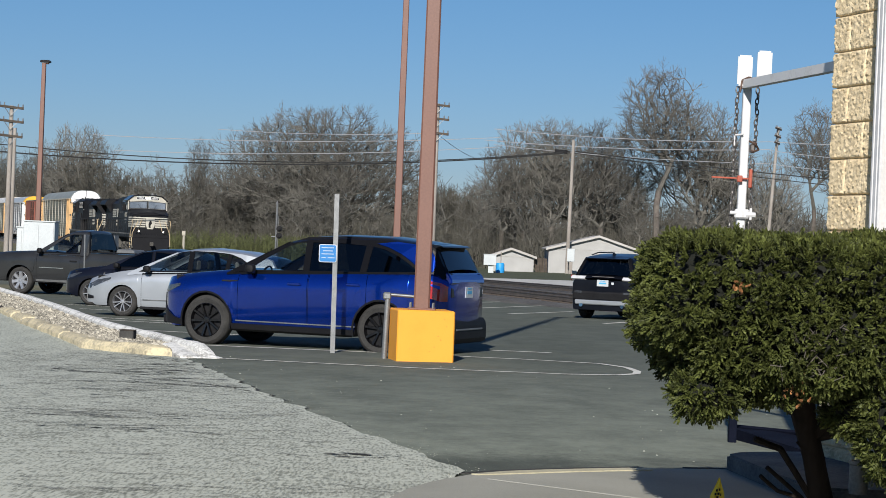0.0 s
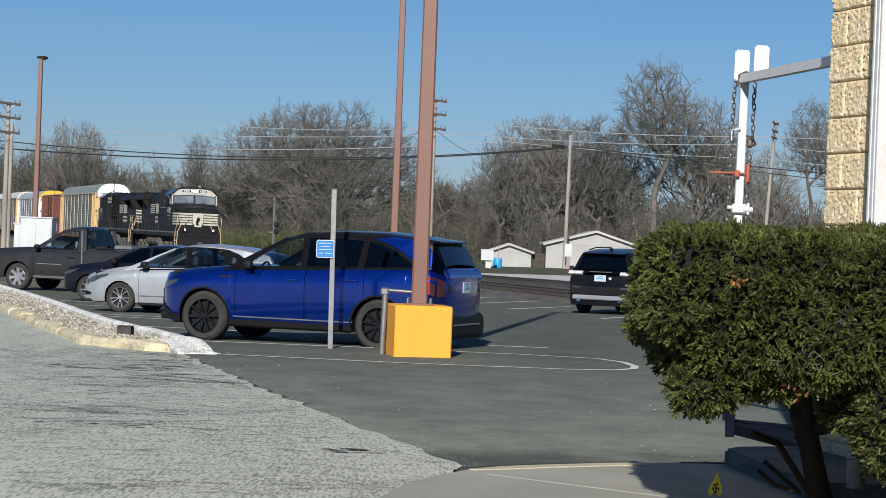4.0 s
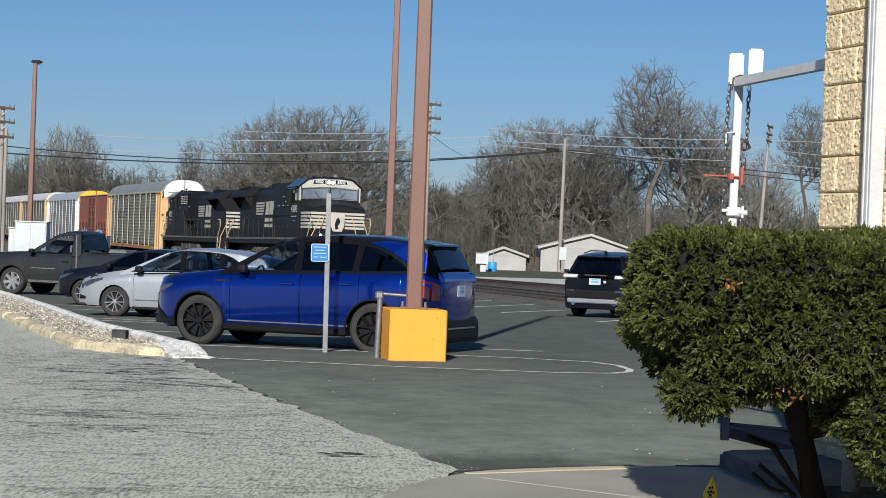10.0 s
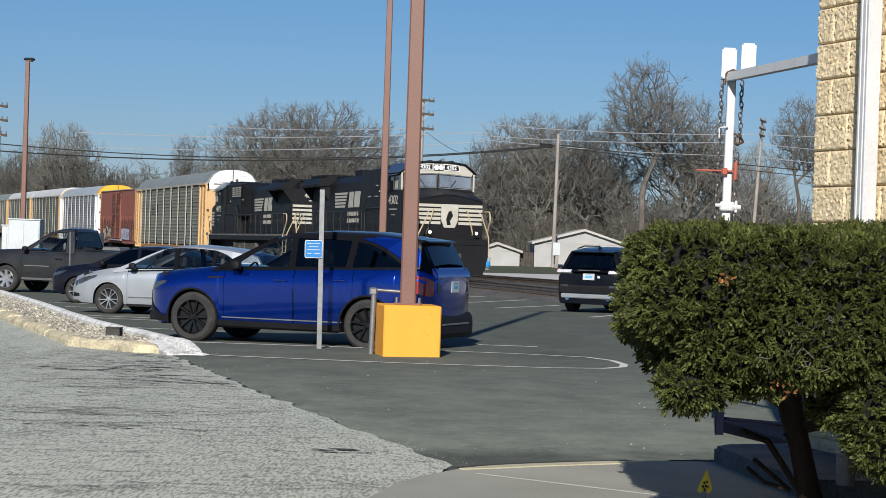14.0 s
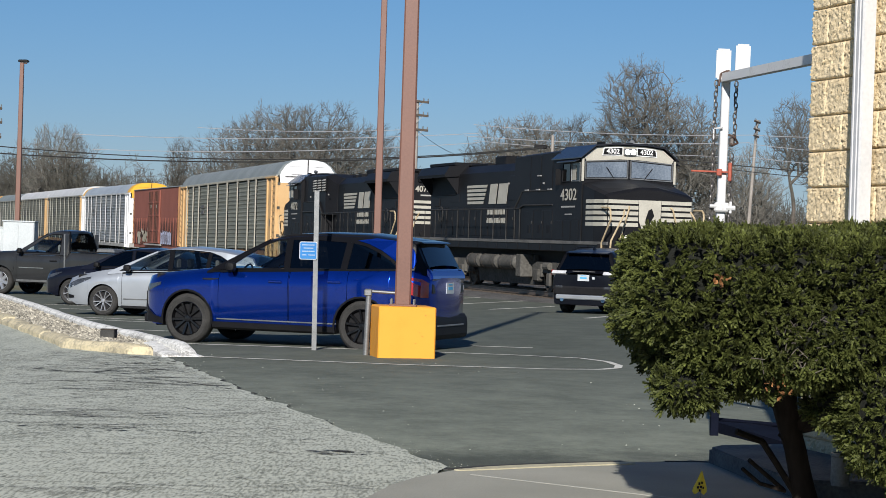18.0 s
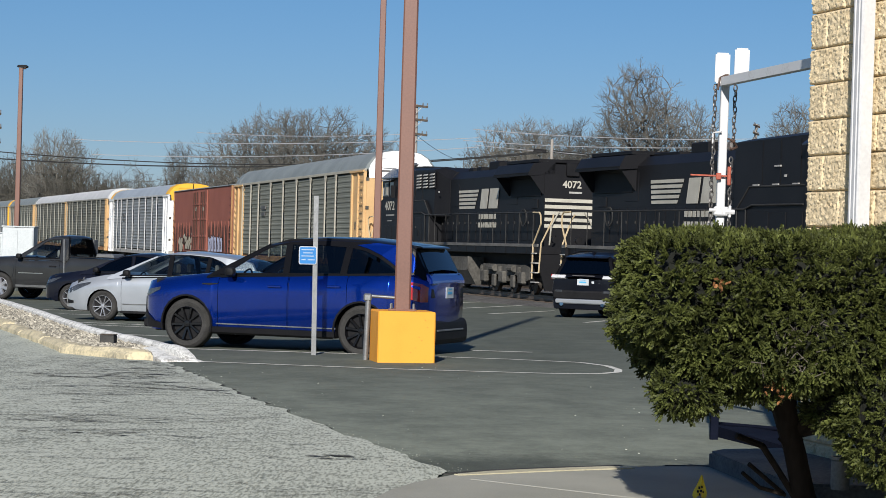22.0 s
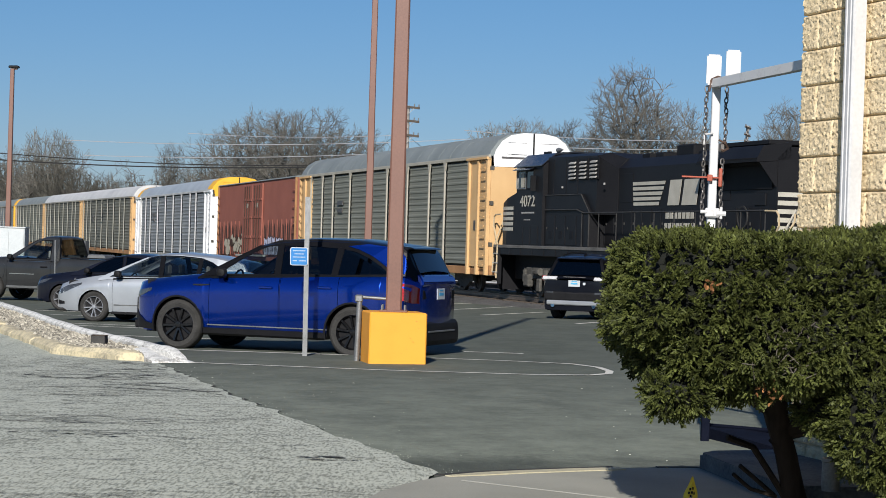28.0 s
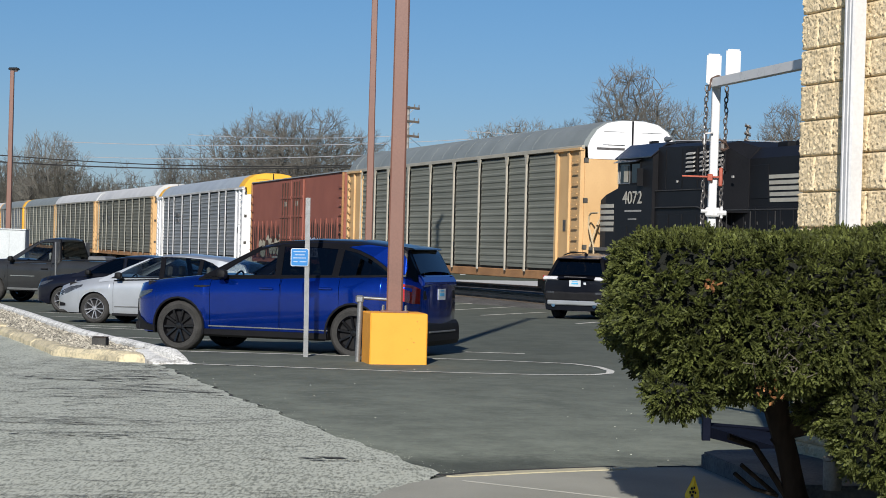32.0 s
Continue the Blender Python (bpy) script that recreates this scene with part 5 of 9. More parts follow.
pick = car("pickup_truck", pose(-13.55, 61.95, -0.175, 0, 0, -18) @ Matrix.Scale(1.06, 4), PICK, "dusty dark grey pickup truck parked facing the kerb", M_greypaint, M_rimsilver, M_glass, M_glassdark)
for s in (-1, 1):
    lamp_piece("headlight", [(-0.02, 0.80), (0.28, 0.82), (0.30, 1.02), (0.02, 1.02)], min(s * 0.62, s * 0.90), max(s * 0.62, s * 0.90), M_headlight, pick, "square clear head lamp")
    # bright strip drawn for the reflection on the cab's rear corner
    lamp_piece("cab_pillar_strip", [(2.92, 0.55), (2.96, 0.55), (2.94, 1.70), (2.90, 1.70)], min(s * 0.74, s * 0.972), max(s * 0.74, s * 0.972), M_galv, pick, "bright strip standing for the reflection on the cab corner", bev=0.004)
for s in (-1, 1):
    skin_strip("door_moulding", PICK, [(1.55, 0.745, 0.765), (2.30, 0.745, 0.765)], s, 0.008, M_chrome, pick, "bright moulding on the door")
    # silver strip drawn for the highlight along the rocker
    skin_strip("side_step", PICK, [(1.46, 0.37, 0.43), (3.0, 0.37, 0.43)], s, 0.02, M_galv, pick, "dull silver strip standing for the highlight on the rocker")
    skin_strip("fender_crease", PICK, [(1.36, 0.62, 0.66), (1.40, 0.80, 0.98), (1.34, 1.0, 1.03)], s, 0.010, M_greypaint, pick, "raised fender edge")
bm = B()
box(bm, 3.12, 5.62, -0.86, 0.86, 1.10, 1.16)
part("bed_floor", bm, M_dark, pick)
for s in (-1, 1):
    part("bed_rail", box(B(), 3.08, 5.66, min(s * 0.84, s * 0.95), max(s * 0.84, s * 0.95), 1.215, 1.25, 0.01), M_dark, pick, "black bed rail cap")
lamp_piece("bumper", [(-0.12, 0.45), (-0.14, 0.62), (0.12, 0.66), (0.15, 0.45)], -0.88, 0.88, M_chrome, pick, "chrome front bumper", bev=0.03)
lamp_piece("grille", [(-0.06, 0.68), (-0.05, 1.04), (0.05, 1.06), (0.05, 0.66)], -0.6, 0.6, M_dark, pick, "dark grille", bev=0.02)
lamp_piece("toolbox_cover", [(3.3, 1.17), (3.9, 1.17), (3.85, 1.33), (3.35, 1.33)], 0.1, 0.8, M_galv, pick, "silver load behind the cab", bev=0.03)

# black sport utility, seen from behind
SUV2 = dict(SUV)
SUV2.update(L=4.55, H=1.68, sill=0.25, r=0.35, arch=0.39, axles=(0.90, 3.61), lean=0.46,
            plan=((0, 0.10, 0.35, 0.9, 1.6, 3.7, 4.2, 4.45, 4.55), (0.70, 0.80, 0.90, 0.93, 0.935, 0.935, 0.915, 0.87, 0.82)),
            deck=((0, 0.06, 0.25, 0.7, 1.35, 1.6, 4.2, 4.42, 4.55), (0.86, 0.92, 0.97, 1.03, 1.11, 1.08, 1.13, 1.10, 1.02)),
            belt=((0, 0.12, 0.4, 1.2, 1.6, 4.2, 4.55), (0.78, 0.88, 0.93, 1.01, 1.035, 1.10, 1.0)),
            roof=((1.10, 1.22, 2.0, 2.35, 2.8, 3.5, 4.0, 4.22, 4.30, 4.46), (1.06, 1.13, 1.56, 1.635, 1.665, 1.655, 1.60, 1.56, 1.50, 1.08)),
            doors=((1.35, 2.40), (2.41, 3.30)),
            windows=(([(1.46, 1.08), (2.32, 1.10), (2.30, 1.55), (2.10, 1.52), (1.85, 1.38)], 1, "dark side glass"),
                     ([(2.38, 1.10), (3.2, 1.12), (3.24, 1.54), (2.36, 1.565)], 1, "dark side glass"),
                     ([(3.28, 1.12), (3.95, 1.17), (3.80, 1.38), (3.32, 1.53)], 1, "dark rear quarter glass")),
            screens=((1.20, 1.96, 1, "windscreen"), (4.26, 4.45, 1, "back_glass")), spokes=5, twin=False, spoke_w=0.04, rimlabel="alloy rim")
ford = car("suv", pose(5.45, 56.7, 0.04, 0, 0, -115), SUV2, "black sport utility car parked, seen from behind", M_blackpaint, M_rimsilver, M_glassdark, M_glassdark)
for s in (-1, 1):
    lamp_piece("taillight", [(4.28, 0.98), (4.50, 0.98), (4.575, 1.03), (4.50, 1.10), (4.30, 1.10)], min(s * 0.50, s * 0.88), max(s * 0.50, s * 0.88), M_lampwhite, ford, "clear and red tail lamp")
    lamp_piece("taillight", [(4.26, 0.975), (4.44, 0.975), (4.46, 1.105), (4.28, 1.105)], min(s * 0.84, s * 0.925), max(s * 0.84, s * 0.925), M_taillight, ford, "red tail lamp")
    lamp_piece("reflector", [(4.56, 0.66), (4.62, 0.66), (4.62, 0.72), (4.56, 0.72)], min(s * 0.55, s * 0.74), max(s * 0.55, s * 0.74), M_headlight, ford, "bumper reflector", bev=0.01)
    part("exhaust", tube(B(), (4.45, s * 0.55, 0.36), (4.64, s * 0.55, 0.37), 0.05, None, 12), M_chrome, ford, smooth=True)
    part("roof_rail", path(B(), [(2.1, s * 0.60, 1.60), (2.3, s * 0.605, 1.70), (3.4, s * 0.60, 1.70), (3.9, s * 0.59, 1.63)], 0.016), M_black, ford)
lamp_piece("skid_plate", [(4.48, 0.36), (4.64, 0.385), (4.655, 0.49), (4.54, 0.505)], -0.72, 0.72, M_silver, ford, "silver rear skid plate", bev=0.02)
lamp_piece("rear_bumper", [(4.35, 0.32), (4.60, 0.50), (4.62, 0.70), (4.52, 0.74), (4.3, 0.70)], -0.80, 0.80, M_dark, ford, "black plastic rear bumper", bev=0.03)
lamp_piece("spoiler", [(4.10, 1.60), (4.40, 1.56), (4.42, 1.54), (4.20, 1.53)], -0.56, 0.56, M_blackpaint, ford, "black roof spoiler")
rear_plate(ford, 4.535, 0.93)
part("badge_bar", box(B(), 4.575, 4.582, -0.30, 0.30, 1.08, 1.10), M_chain, ford, "dull lettering bar")
part("sticker", box(B(), 4.585, 4.59, 0.22, 0.30, 0.90, 0.96), M_plate, ford, "small white sticker")
lamp_piece("antenna_fin", [(3.7, 1.64), (3.95, 1.64), (3.9, 1.72)], -0.02, 0.02, M_blackpaint, ford, bev=0.004)

# ---------------- track ----------------
bm = B()
rings = []
for s in (-260, -60, 0, 40, 62, 75, 88, 100, 112, 124, 136, 148, 160, 240, 400, 700):
    rings.append([along(s, o, z + grade(s)) for o, z in ((-2.25, -0.40), (-1.95, -0.05), (-1.5, 0.03), (1.6, 0.04), (2.6, -0.02), (4.6, 0.02), (7.4, 0.02), (8.6, -0.4))])
loft(bm, rings, False, False)
tagged(part("ballast_bed", bm, M_ballast), "grey crushed stone ballast under the tracks", "ballast", "", "structure")
tie_mesh = None
for k in range(250):
    s = 20 + k * 0.55
    if tie_mesh is None:
        o = part("tie", box(B(), -1.3, 1.3, -0.11, 0.11, -0.08, 0.02, 0.012), M_tie, at=Matrix.Translation(along(s, 0, 0.022 + grade(s))) @ pose(0, 0, 0, 0, 0, 17.0))
        tie_mesh = tagged(o, "dark wooden railway tie in ballast", "railway tie", "railway ties", "structure")
    else:
        again(tie_mesh, Matrix.Translation(along(s, 0, 0.022 + grade(s))) @ pose(0, 0, 0, 0, 0, 17.0))
HEAD = -73.0
for off, nm in ((-0.755, "near"), (0.755, "far"), (5.3, "second"), (6.81, "second")):
    bm = B()
    prof = [(-0.07, 0.0), (-0.07, 0.015), (-0.012, 0.03), (-0.012, 0.12), (-0.036, 0.13), (-0.036, 0.16), (0.036, 0.16), (0.036, 0.13), (0.012, 0.12), (0.012, 0.03), (0.07, 0.015), (0.07, 0.0)]
    loft(bm, [[along(s, off + a, RAIL_Z - 0.16 + z + grade(s)) for a, z in prof] for s in (-260, 40, 62, 75, 88, 100, 112, 124, 136, 148, 160, 700)])
    tagged(part("rail", bm, M_steelrail), "worn steel railway rail", "rail", "railway rails", "structure")

# ---------------- the train ----------------
M_loco = surf("black_locomotive_paint", (0.0055, 0.0055, 0.0065), (0.013, 0.013, 0.0145), 0.5, 0, 0.9, 30, 0.08, 0.004, lo=0.3, hi=0.7, spec=0.2)
M_railgrey = surf("worn_black_rail_paint", (0.022, 0.022, 0.022), (0.05, 0.048, 0.045), 0.6, 0, 3, 40, 0.05, 0.002, spec=0.2)
M_walkedge = surf("worn_walkway_edge", (0.075, 0.072, 0.066), (0.17, 0.163, 0.15), 0.6, 0, 1.2, 30, 0.05, 0.002, spec=0.3)
M_roofblack = surf("glossy_black_roof", (0.012, 0.012, 0.014), (0.022, 0.022, 0.026), 0.22, 0, 0.9, 30, 0.02, 0.002)
M_locodirt = surf("dusty_running_gear", (0.046, 0.044, 0.039), (0.118, 0.112, 0.099), 0.85, 0, 1.2, 12, 0.2, 0.01, spec=0.2)
M_locowhite = surf("white_stripe_paint", (0.36, 0.34, 0.28), (0.50, 0.475, 0.40), 0.5, 0, 2, 40, 0.03, 0.002)
M_sillgrey = surf("worn_sill_edge", (0.26, 0.25, 0.23), (0.40, 0.39, 0.36), 0.6, 0, 3, 40, 0.05, 0.002)
M_rackpanel = surf("galvanised_rack_panel", (0.125, 0.131, 0.107), (0.215, 0.222, 0.186), 0.7, 0.1, 0.8, 40, 0.08, 0.003)
M_rackpanel2 = surf("tan_galvanised_panel", (0.098, 0.100, 0.080), (0.175, 0.175, 0.143), 0.7, 0.1, 0.8, 40, 0.08, 0.003)
M_rackpanel3 = surf("bright_galvanised_panel", (0.172, 0.186, 0.194), (0.285, 0.30, 0.308), 0.6, 0.2, 0.8, 40, 0.08, 0.003)
M_rackpost = surf("cream_rack_post", (0.31, 0.29, 0.235), (0.43, 0.405, 0.335), 0.6, 0.05, 1.5, 40, 0.05, 0.003)
M_rackpostwhite = surf("chalky_white_post", (0.36, 0.36, 0.35), (0.54, 0.54, 0.53), 0.6, 0, 1.0, 40, 0.05, 0.003)
M_roofblue = surf("blue_grey_roof", (0.29, 0.33, 0.37), (0.40, 0.445, 0.48), 0.55, 0.2, 0.6, 25, 0.05, 0.003)
M_rackpost2 = surf("grey_rack_post", (0.22, 0.215, 0.18), (0.33, 0.325, 0.275), 0.65, 0.05, 1.5, 40, 0.05, 0.003)
M_rackwhite = surf("white_rack_paint", (0.66, 0.66, 0.65), (0.82, 0.82, 0.81), 0.55, 0, 1.0, 40, 0.05, 0.003)
M_rackorange = surf("faded_orange_tan_paint", (0.47, 0.29, 0.125), (0.62, 0.405, 0.19), 0.6, 0, 0.9, 40, 0.06, 0.003)
M_rackyellow = surf("yellow_rack_paint", (0.70, 0.36, 0.02), (0.80, 0.44, 0.035), 0.6, 0, 1.0, 40, 0.05, 0.003)
M_sillbrown = surf("rusty_sill_paint", (0.22, 0.11, 0.045), (0.42, 0.22, 0.09), 0.75, 0, 1.2, 30, 0.1, 0.005)
M_boxcar = surf("oxide_boxcar_paint", (0.215, 0.068, 0.045), (0.30, 0.10, 0.066), 0.75, 0, 0.7, 30, 0.08, 0.004)
M_boxdark = surf("dark_boxcar_brown", (0.035, 0.022, 0.018), (0.075, 0.042, 0.034), 0.9, 0, 2, 30, 0.1, 0.003, spec=0.2)
M_roofgrey = surf("galvanised_roof", (0.165, 0.188, 0.185), (0.26, 0.285, 0.278), 0.6, 0.2, 0.6, 25, 0.05, 0.003)
M_roofwhite = surf("pale_roof", (0.46, 0.46, 0.45), (0.60, 0.60, 0.585), 0.55, 0.1, 0.6, 25, 0.05, 0.003)
M_tag = surf("faded_sprayed_paint", (0.30, 0.27, 0.20), (0.46, 0.42, 0.33), 0.7, 0, 6, 30, 0.0, 0.001)
M_tagblue = surf("pale_blue_sprayed_paint", (0.34, 0.36, 0.50), (0.52, 0.54, 0.66), 0.7, 0, 6, 30, 0.0, 0.001)
M_wheelsteel = surf("wheel_steel", (0.05, 0.042, 0.036), (0.14, 0.12, 0.10), 0.6, 0.5, 5, 30, 0.1, 0.003)
M_grab = surf("faded_grab_rail_paint", (0.38, 0.29, 0.165), (0.54, 0.43, 0.27), 0.6, 0, 3, 40, 0.05, 0.002)
M_beam = glow("lit_headlamp", (1.0, 0.96, 0.85), 9.0)
M_ditch = glow("lit_ditch_lamp", (1.0, 0.93, 0.78), 1.6)
# windscreen glass with the pale sky sheen put into its colour
M_cabglass = surf("sky_sheen_cab_glass", (0.09, 0.11, 0.14), (0.19, 0.22, 0.26), 0.15, 0, 1.2, 20, 0.0, 0.001, coat=1.0)
M_numboard = surf("number_board", (0.70, 0.70, 0.68), (0.80, 0.80, 0.78), 0.4, 0, 3, 40, 0.0, 0.001)
ROLLING = []                          # wheelsets that turn: (object, x, radius)


def wheelset(parent, x, r, mesh_from=None):
    if mesh_from is None:
        bm = B()
        for s in (-1, 1):
            lathe(bm, [(r * 0.2, s * 0.66), (r * 0.92, s * 0.69), (r * 1.04, s * 0.69), (r * 1.04, s * 0.715), (r, s * 0.72), (r, s * 0.82), (r * 0.8, s * 0.83), (r * 0.75, s * 0.79), (r * 0.25, s * 0.78), (r * 0.2, s * 0.86), (0.001, s * 0.86)], 28, "y")
            for k in range(5):
                a = k * 2 * math.pi / 5
                tube(bm, (math.cos(a) * r * 0.5, s * 0.775, math.sin(a) * r * 0.5), (math.cos(a) * r * 0.5, s * 0.80, math.sin(a) * r * 0.5), r * 0.07, None, 8)
        tube(bm, (0, -0.66, 0), (0, 0.66, 0), 0.09, None, 10)
        o = part("wheelset", bm, M_wheelsteel, parent, smooth=True, at=pose(x, 0, r))
    else:
        o = again(mesh_from, pose(x, 0, r), parent)
    ROLLING.append((o, x, r, parent))
    return o


def freight_truck(parent, x, shared):
    for s in (-1, 1):
        bm = B()
        prism(bm, [(-1.05, 0.36), (-1.05, 0.62), (-0.55, 0.66), (-0.3, 0.82), (0.3, 0.82), (0.55, 0.66), (1.05, 0.62), (1.05, 0.36), (0.7, 0.36), (0.4, 0.18), (-0.4, 0.18), (-0.7, 0.36)], "y", s * 1.02 - 0.06, s * 1.02 + 0.06)
        f = part("truck_frame", bm, M_locodirt, parent, at=pose(x, 0, 0))
        for dx in (-0.18, 0, 0.18):
            part("spring", tube(B(), (dx, s * 1.0, 0.26), (dx, s * 1.0, 0.56), 0.065, None, 8), M_wheelsteel, f)
    for dx in (-0.89, 0.89):
        shared[0] = wheelset(parent, x + dx, 0.46, shared[0]) if shared[0] is None else (wheelset(parent, x + dx, 0.46, shared[0]) and shared[0])


FREIGHT_WHEEL = [None]


def coupler(parent, x, d):
    bm = B()
    box(bm, min(x, x + d * 0.55), max(x, x + d * 0.55), -0.09, 0.09, 0.76, 0.96, 0.02)
    box(bm, min(x + d * 0.5, x + d * 0.85), max(x + d * 0.5, x + d * 0.85), -0.15, 0.13, 0.72, 1.02, 0.04)
    part("coupler", bm, M_locodirt, parent)
    part("air_hose", path(B(), [(x, 0.3, 0.75), (x + d * 0.3, 0.28, 0.5), (x + d * 0.7, 0.2, 0.45)], 0.025), M_dark, parent)


def bars(parent, x, y, z, w, h, n, material, face, label, gap=0.45, slant=0.0):
    """Plain painted bars one above another, on a side (face y) or an end (face x)."""
    out = None
    for k in range(n):
        zc = z - h * k
        sl = slant * k
        if face == "y":
            e = 0.006 if y > 0 else -0.006
            bm = B()
            prism(bm, [(x - w / 2 + sl, zc - h * gap / 2), (x + w / 2 + sl, zc - h * gap / 2), (x + w / 2 + sl, zc + h * gap / 2), (x - w / 2 + sl, zc + h * gap / 2)], "y", y, y + e)
        else:
            bm = box(B(), min(x, x + 0.006), max(x, x + 0.006), y - w / 2, y + w / 2, zc - h * gap / 2, zc + h * gap / 2)
        out = part("stripe", bm, material, parent, label)
    return out


def locomotive(number, label):
    """A six-axle freight engine: the nose tip at x = 0, the long hood towards -x, the rail at z = 0."""
    ob = root("locomotive", pose(0, 0, 0), label, "locomotive", "locomotives")
    END, HE, CF = -20.75, -19.6, -1.75          # platform end, hood end, cab front
    # frame, walkway, pilot
    part("underframe", box(B(), END + 0.5, 0.1, -0.85, 0.85, 0.55, 1.35, 0.02), M_black, ob)
    part("frame", box(B(), END, 0.55, -1.5, 1.5, 1.34, 1.60, 0.02), M_loco, ob)
    for s in (-1, 1):
        part("sill_edge", box(B(), END + 0.1, 0.45, s * 1.5 - 0.025, s * 1.5 + 0.025, 1.575, 1.675, 0.006), M_walkedge, ob, "pale worn walkway edge")
        for k in range(18):
            part("sill_rib", box(B(), -1.2 - k * 1.08, -1.13 - k * 1.08, s * 1.5 - 0.012, s * 1.5 + 0.012, 1.36, 1.57), M_loco, ob)
    for x, d in ((0.5, 1), (END + 0.05, -1)):
        bm = B()
        prism(bm, [(-1.45, 1.34), (1.45, 1.34), (1.45, 0.9), (1.25, 0.18), (-1.25, 0.18), (-1.45, 0.9)], "x", x - 0.05, x + 0.05)
        part("pilot", bm, M_loco, ob)
        coupler(ob, x, d)
        for s in (-1, 1):
            for k in range(4):
                part("step", box(B(), min(x - d * 0.1, x - d * 0.55), max(x - d * 0.1, x - d * 0.55), s * 1.5 - 0.10, s * 1.5 + 0.06, 0.42 + k * 0.31, 0.46 + k * 0.31, 0.006), M_sillgrey, ob)
            part("step_side", box(B(), min(x - d * 0.56, x - d * 0.60), max(x - d * 0.56, x - d * 0.60), s * 1.5 - 0.1, s * 1.5 + 0.04, 0.36, 1.6, 0.006), M_loco, ob)
            part("grab_rail", path(B(), [(x - d * 0.64, s * 1.48, 2.69), (x - d * 0.04, s * 1.48, 2.68), (x + d * 0.08, s * 1.48, 2.60), (x + d * 0.12, s * 1.48, 2.32), (x - d * 0.46, s * 1.52, 1.66), (x - d * 0.46, s * 1.54, 0.55)], 0.028), M_grab, ob, "bent cream grab rail beside the steps")
            part("grab_rail", path(B(), [(x + d * 0.10, s * 1.05, 2.62), (x + d * 0.22, s * 1.12, 2.45), (x + d * 0.08, s * 1.44, 1.70), (x + d * 0.08, s * 1.50, 0.75)], 0.028), M_grab, ob, "bent cream grab rail beside the steps")
            dl = part("ditch_light", tube(B(), (x - d * 0.05, s * 0.95, 1.82), (x + d * 0.06, s * 0.95, 1.82), 0.11, None, 14), M_black, ob)
            if d > 0:
                part("lens", tube(B(), (x + 0.062, s * 0.95, 1.82), (x + 0.07, s * 0.95, 1.82), 0.065, None, 14), M_ditch, dl, "lit lamp lens")
    # nose
    bm = B()
    loft(bm, [[(x, -w, 1.6), (x, -w, zs), (x, -w * 0.90, zs + 0.07), (x, -0.3, zt), (x, 0.3, zt), (x, w * 0.90, zs + 0.07), (x, w, zs), (x, w, 1.6)] for x, w, zs, zt in
              ((CF, 1.49, 3.40, 3.60), (-0.75, 1.49, 3.20, 3.44), (-0.12, 1.40, 3.06, 3.32), (0.0, 1.34, 2.99, 3.24))])
    part("nose", bm, M_loco, ob)
    for s in (-1, 1):
        # stripes on the tapered flank and the front of the nose
        for k in range(5):
            z = 2.88 - k * 0.17
            bm = B()
            pts = [(-1.40, 1.49), (-0.75, 1.49), (-0.12, 1.40), (-0.01, 1.345)]
            loft(bm, [[(x, s * (w + 0.004), z - 0.055), (x, s * (w + 0.004), z + 0.055), (x, s * (w + 0.012), z + 0.055), (x, s * (w + 0.012), z - 0.055)] for x, w in pts])
            part("stripe", bm, M_locowhite, ob, "white painted stripe")
            part("stripe", box(B(), 0.004, 0.012, min(s * 0.37, s * 1.33), max(s * 0.37, s * 1.33), z - 0.055, z + 0.055), M_locowhite, ob, "white painted stripe")
        part("nose_grab", path(B(), [(0.02, s * 0.95, 1.75), (0.09, s * 0.95, 1.8), (0.10, s * 0.70, 2.68), (0.02, s * 0.66, 2.74)], 0.026), M_grab, ob, "faded orange grab rail")
    bm = B()
    prism(bm, [(-0.22, 2.02), (0.22, 2.02), (0.34, 2.3), (0.36, 2.94), (-0.36, 2.94), (-0.34, 2.3)], "x", 0.004, 0.012)
    crest = part("crest_panel", bm, M_locowhite, ob, "white painted nose panel with a black emblem")
    bm = B()
    prism(bm, [(-0.10, 2.12), (0.06, 2.13), (0.02, 2.28), (0.14, 2.48), (0.06, 2.70), (-0.05, 2.64), (-0.14, 2.36)], "x", 0.013, 0.017)
    part("emblem", bm, M_black, crest, "plain black emblem")
    # cab
    bm = B()
    loft(bm, [[(x, y, z) for y, z in ((-1.52, 1.6), (-1.52, 4.22), (-1.10, 4.56), (-0.5, 4.63), (0.5, 4.63), (1.10, 4.56), (1.52, 4.22), (1.52, 1.6))] for x in (CF, -4.25)])
    cab = part("cab", bm, M_loco, ob)
    bm = B()
    loft(bm, [[(x, y, z) for y, z in ((-1.60, 4.19), (-1.12, 4.565), (-0.5, 4.64), (0.5, 4.64), (1.12, 4.565), (1.60, 4.19), (1.60, 4.22), (1.12, 4.62), (0.5, 4.69), (-0.5, 4.69), (-1.12, 4.62), (-1.60, 4.22))] for x in (CF + 0.12, -4.3)])
    part("cab_roof", bm, M_roofblack, cab, "glossy black cab roof")
    part("cab_front_panel", prism(B(), [(-1.46, 4.24), (-1.08, 4.54), (-0.5, 4.61), (0.5, 4.61), (1.08, 4.54), (1.46, 4.24), (1.40, 4.12), (0.3, 4.20), (-0.3, 4.20), (-1.40, 4.12)], "x", CF + 0.003, CF + 0.015), M_locowhite, cab, "white band over the windscreen")
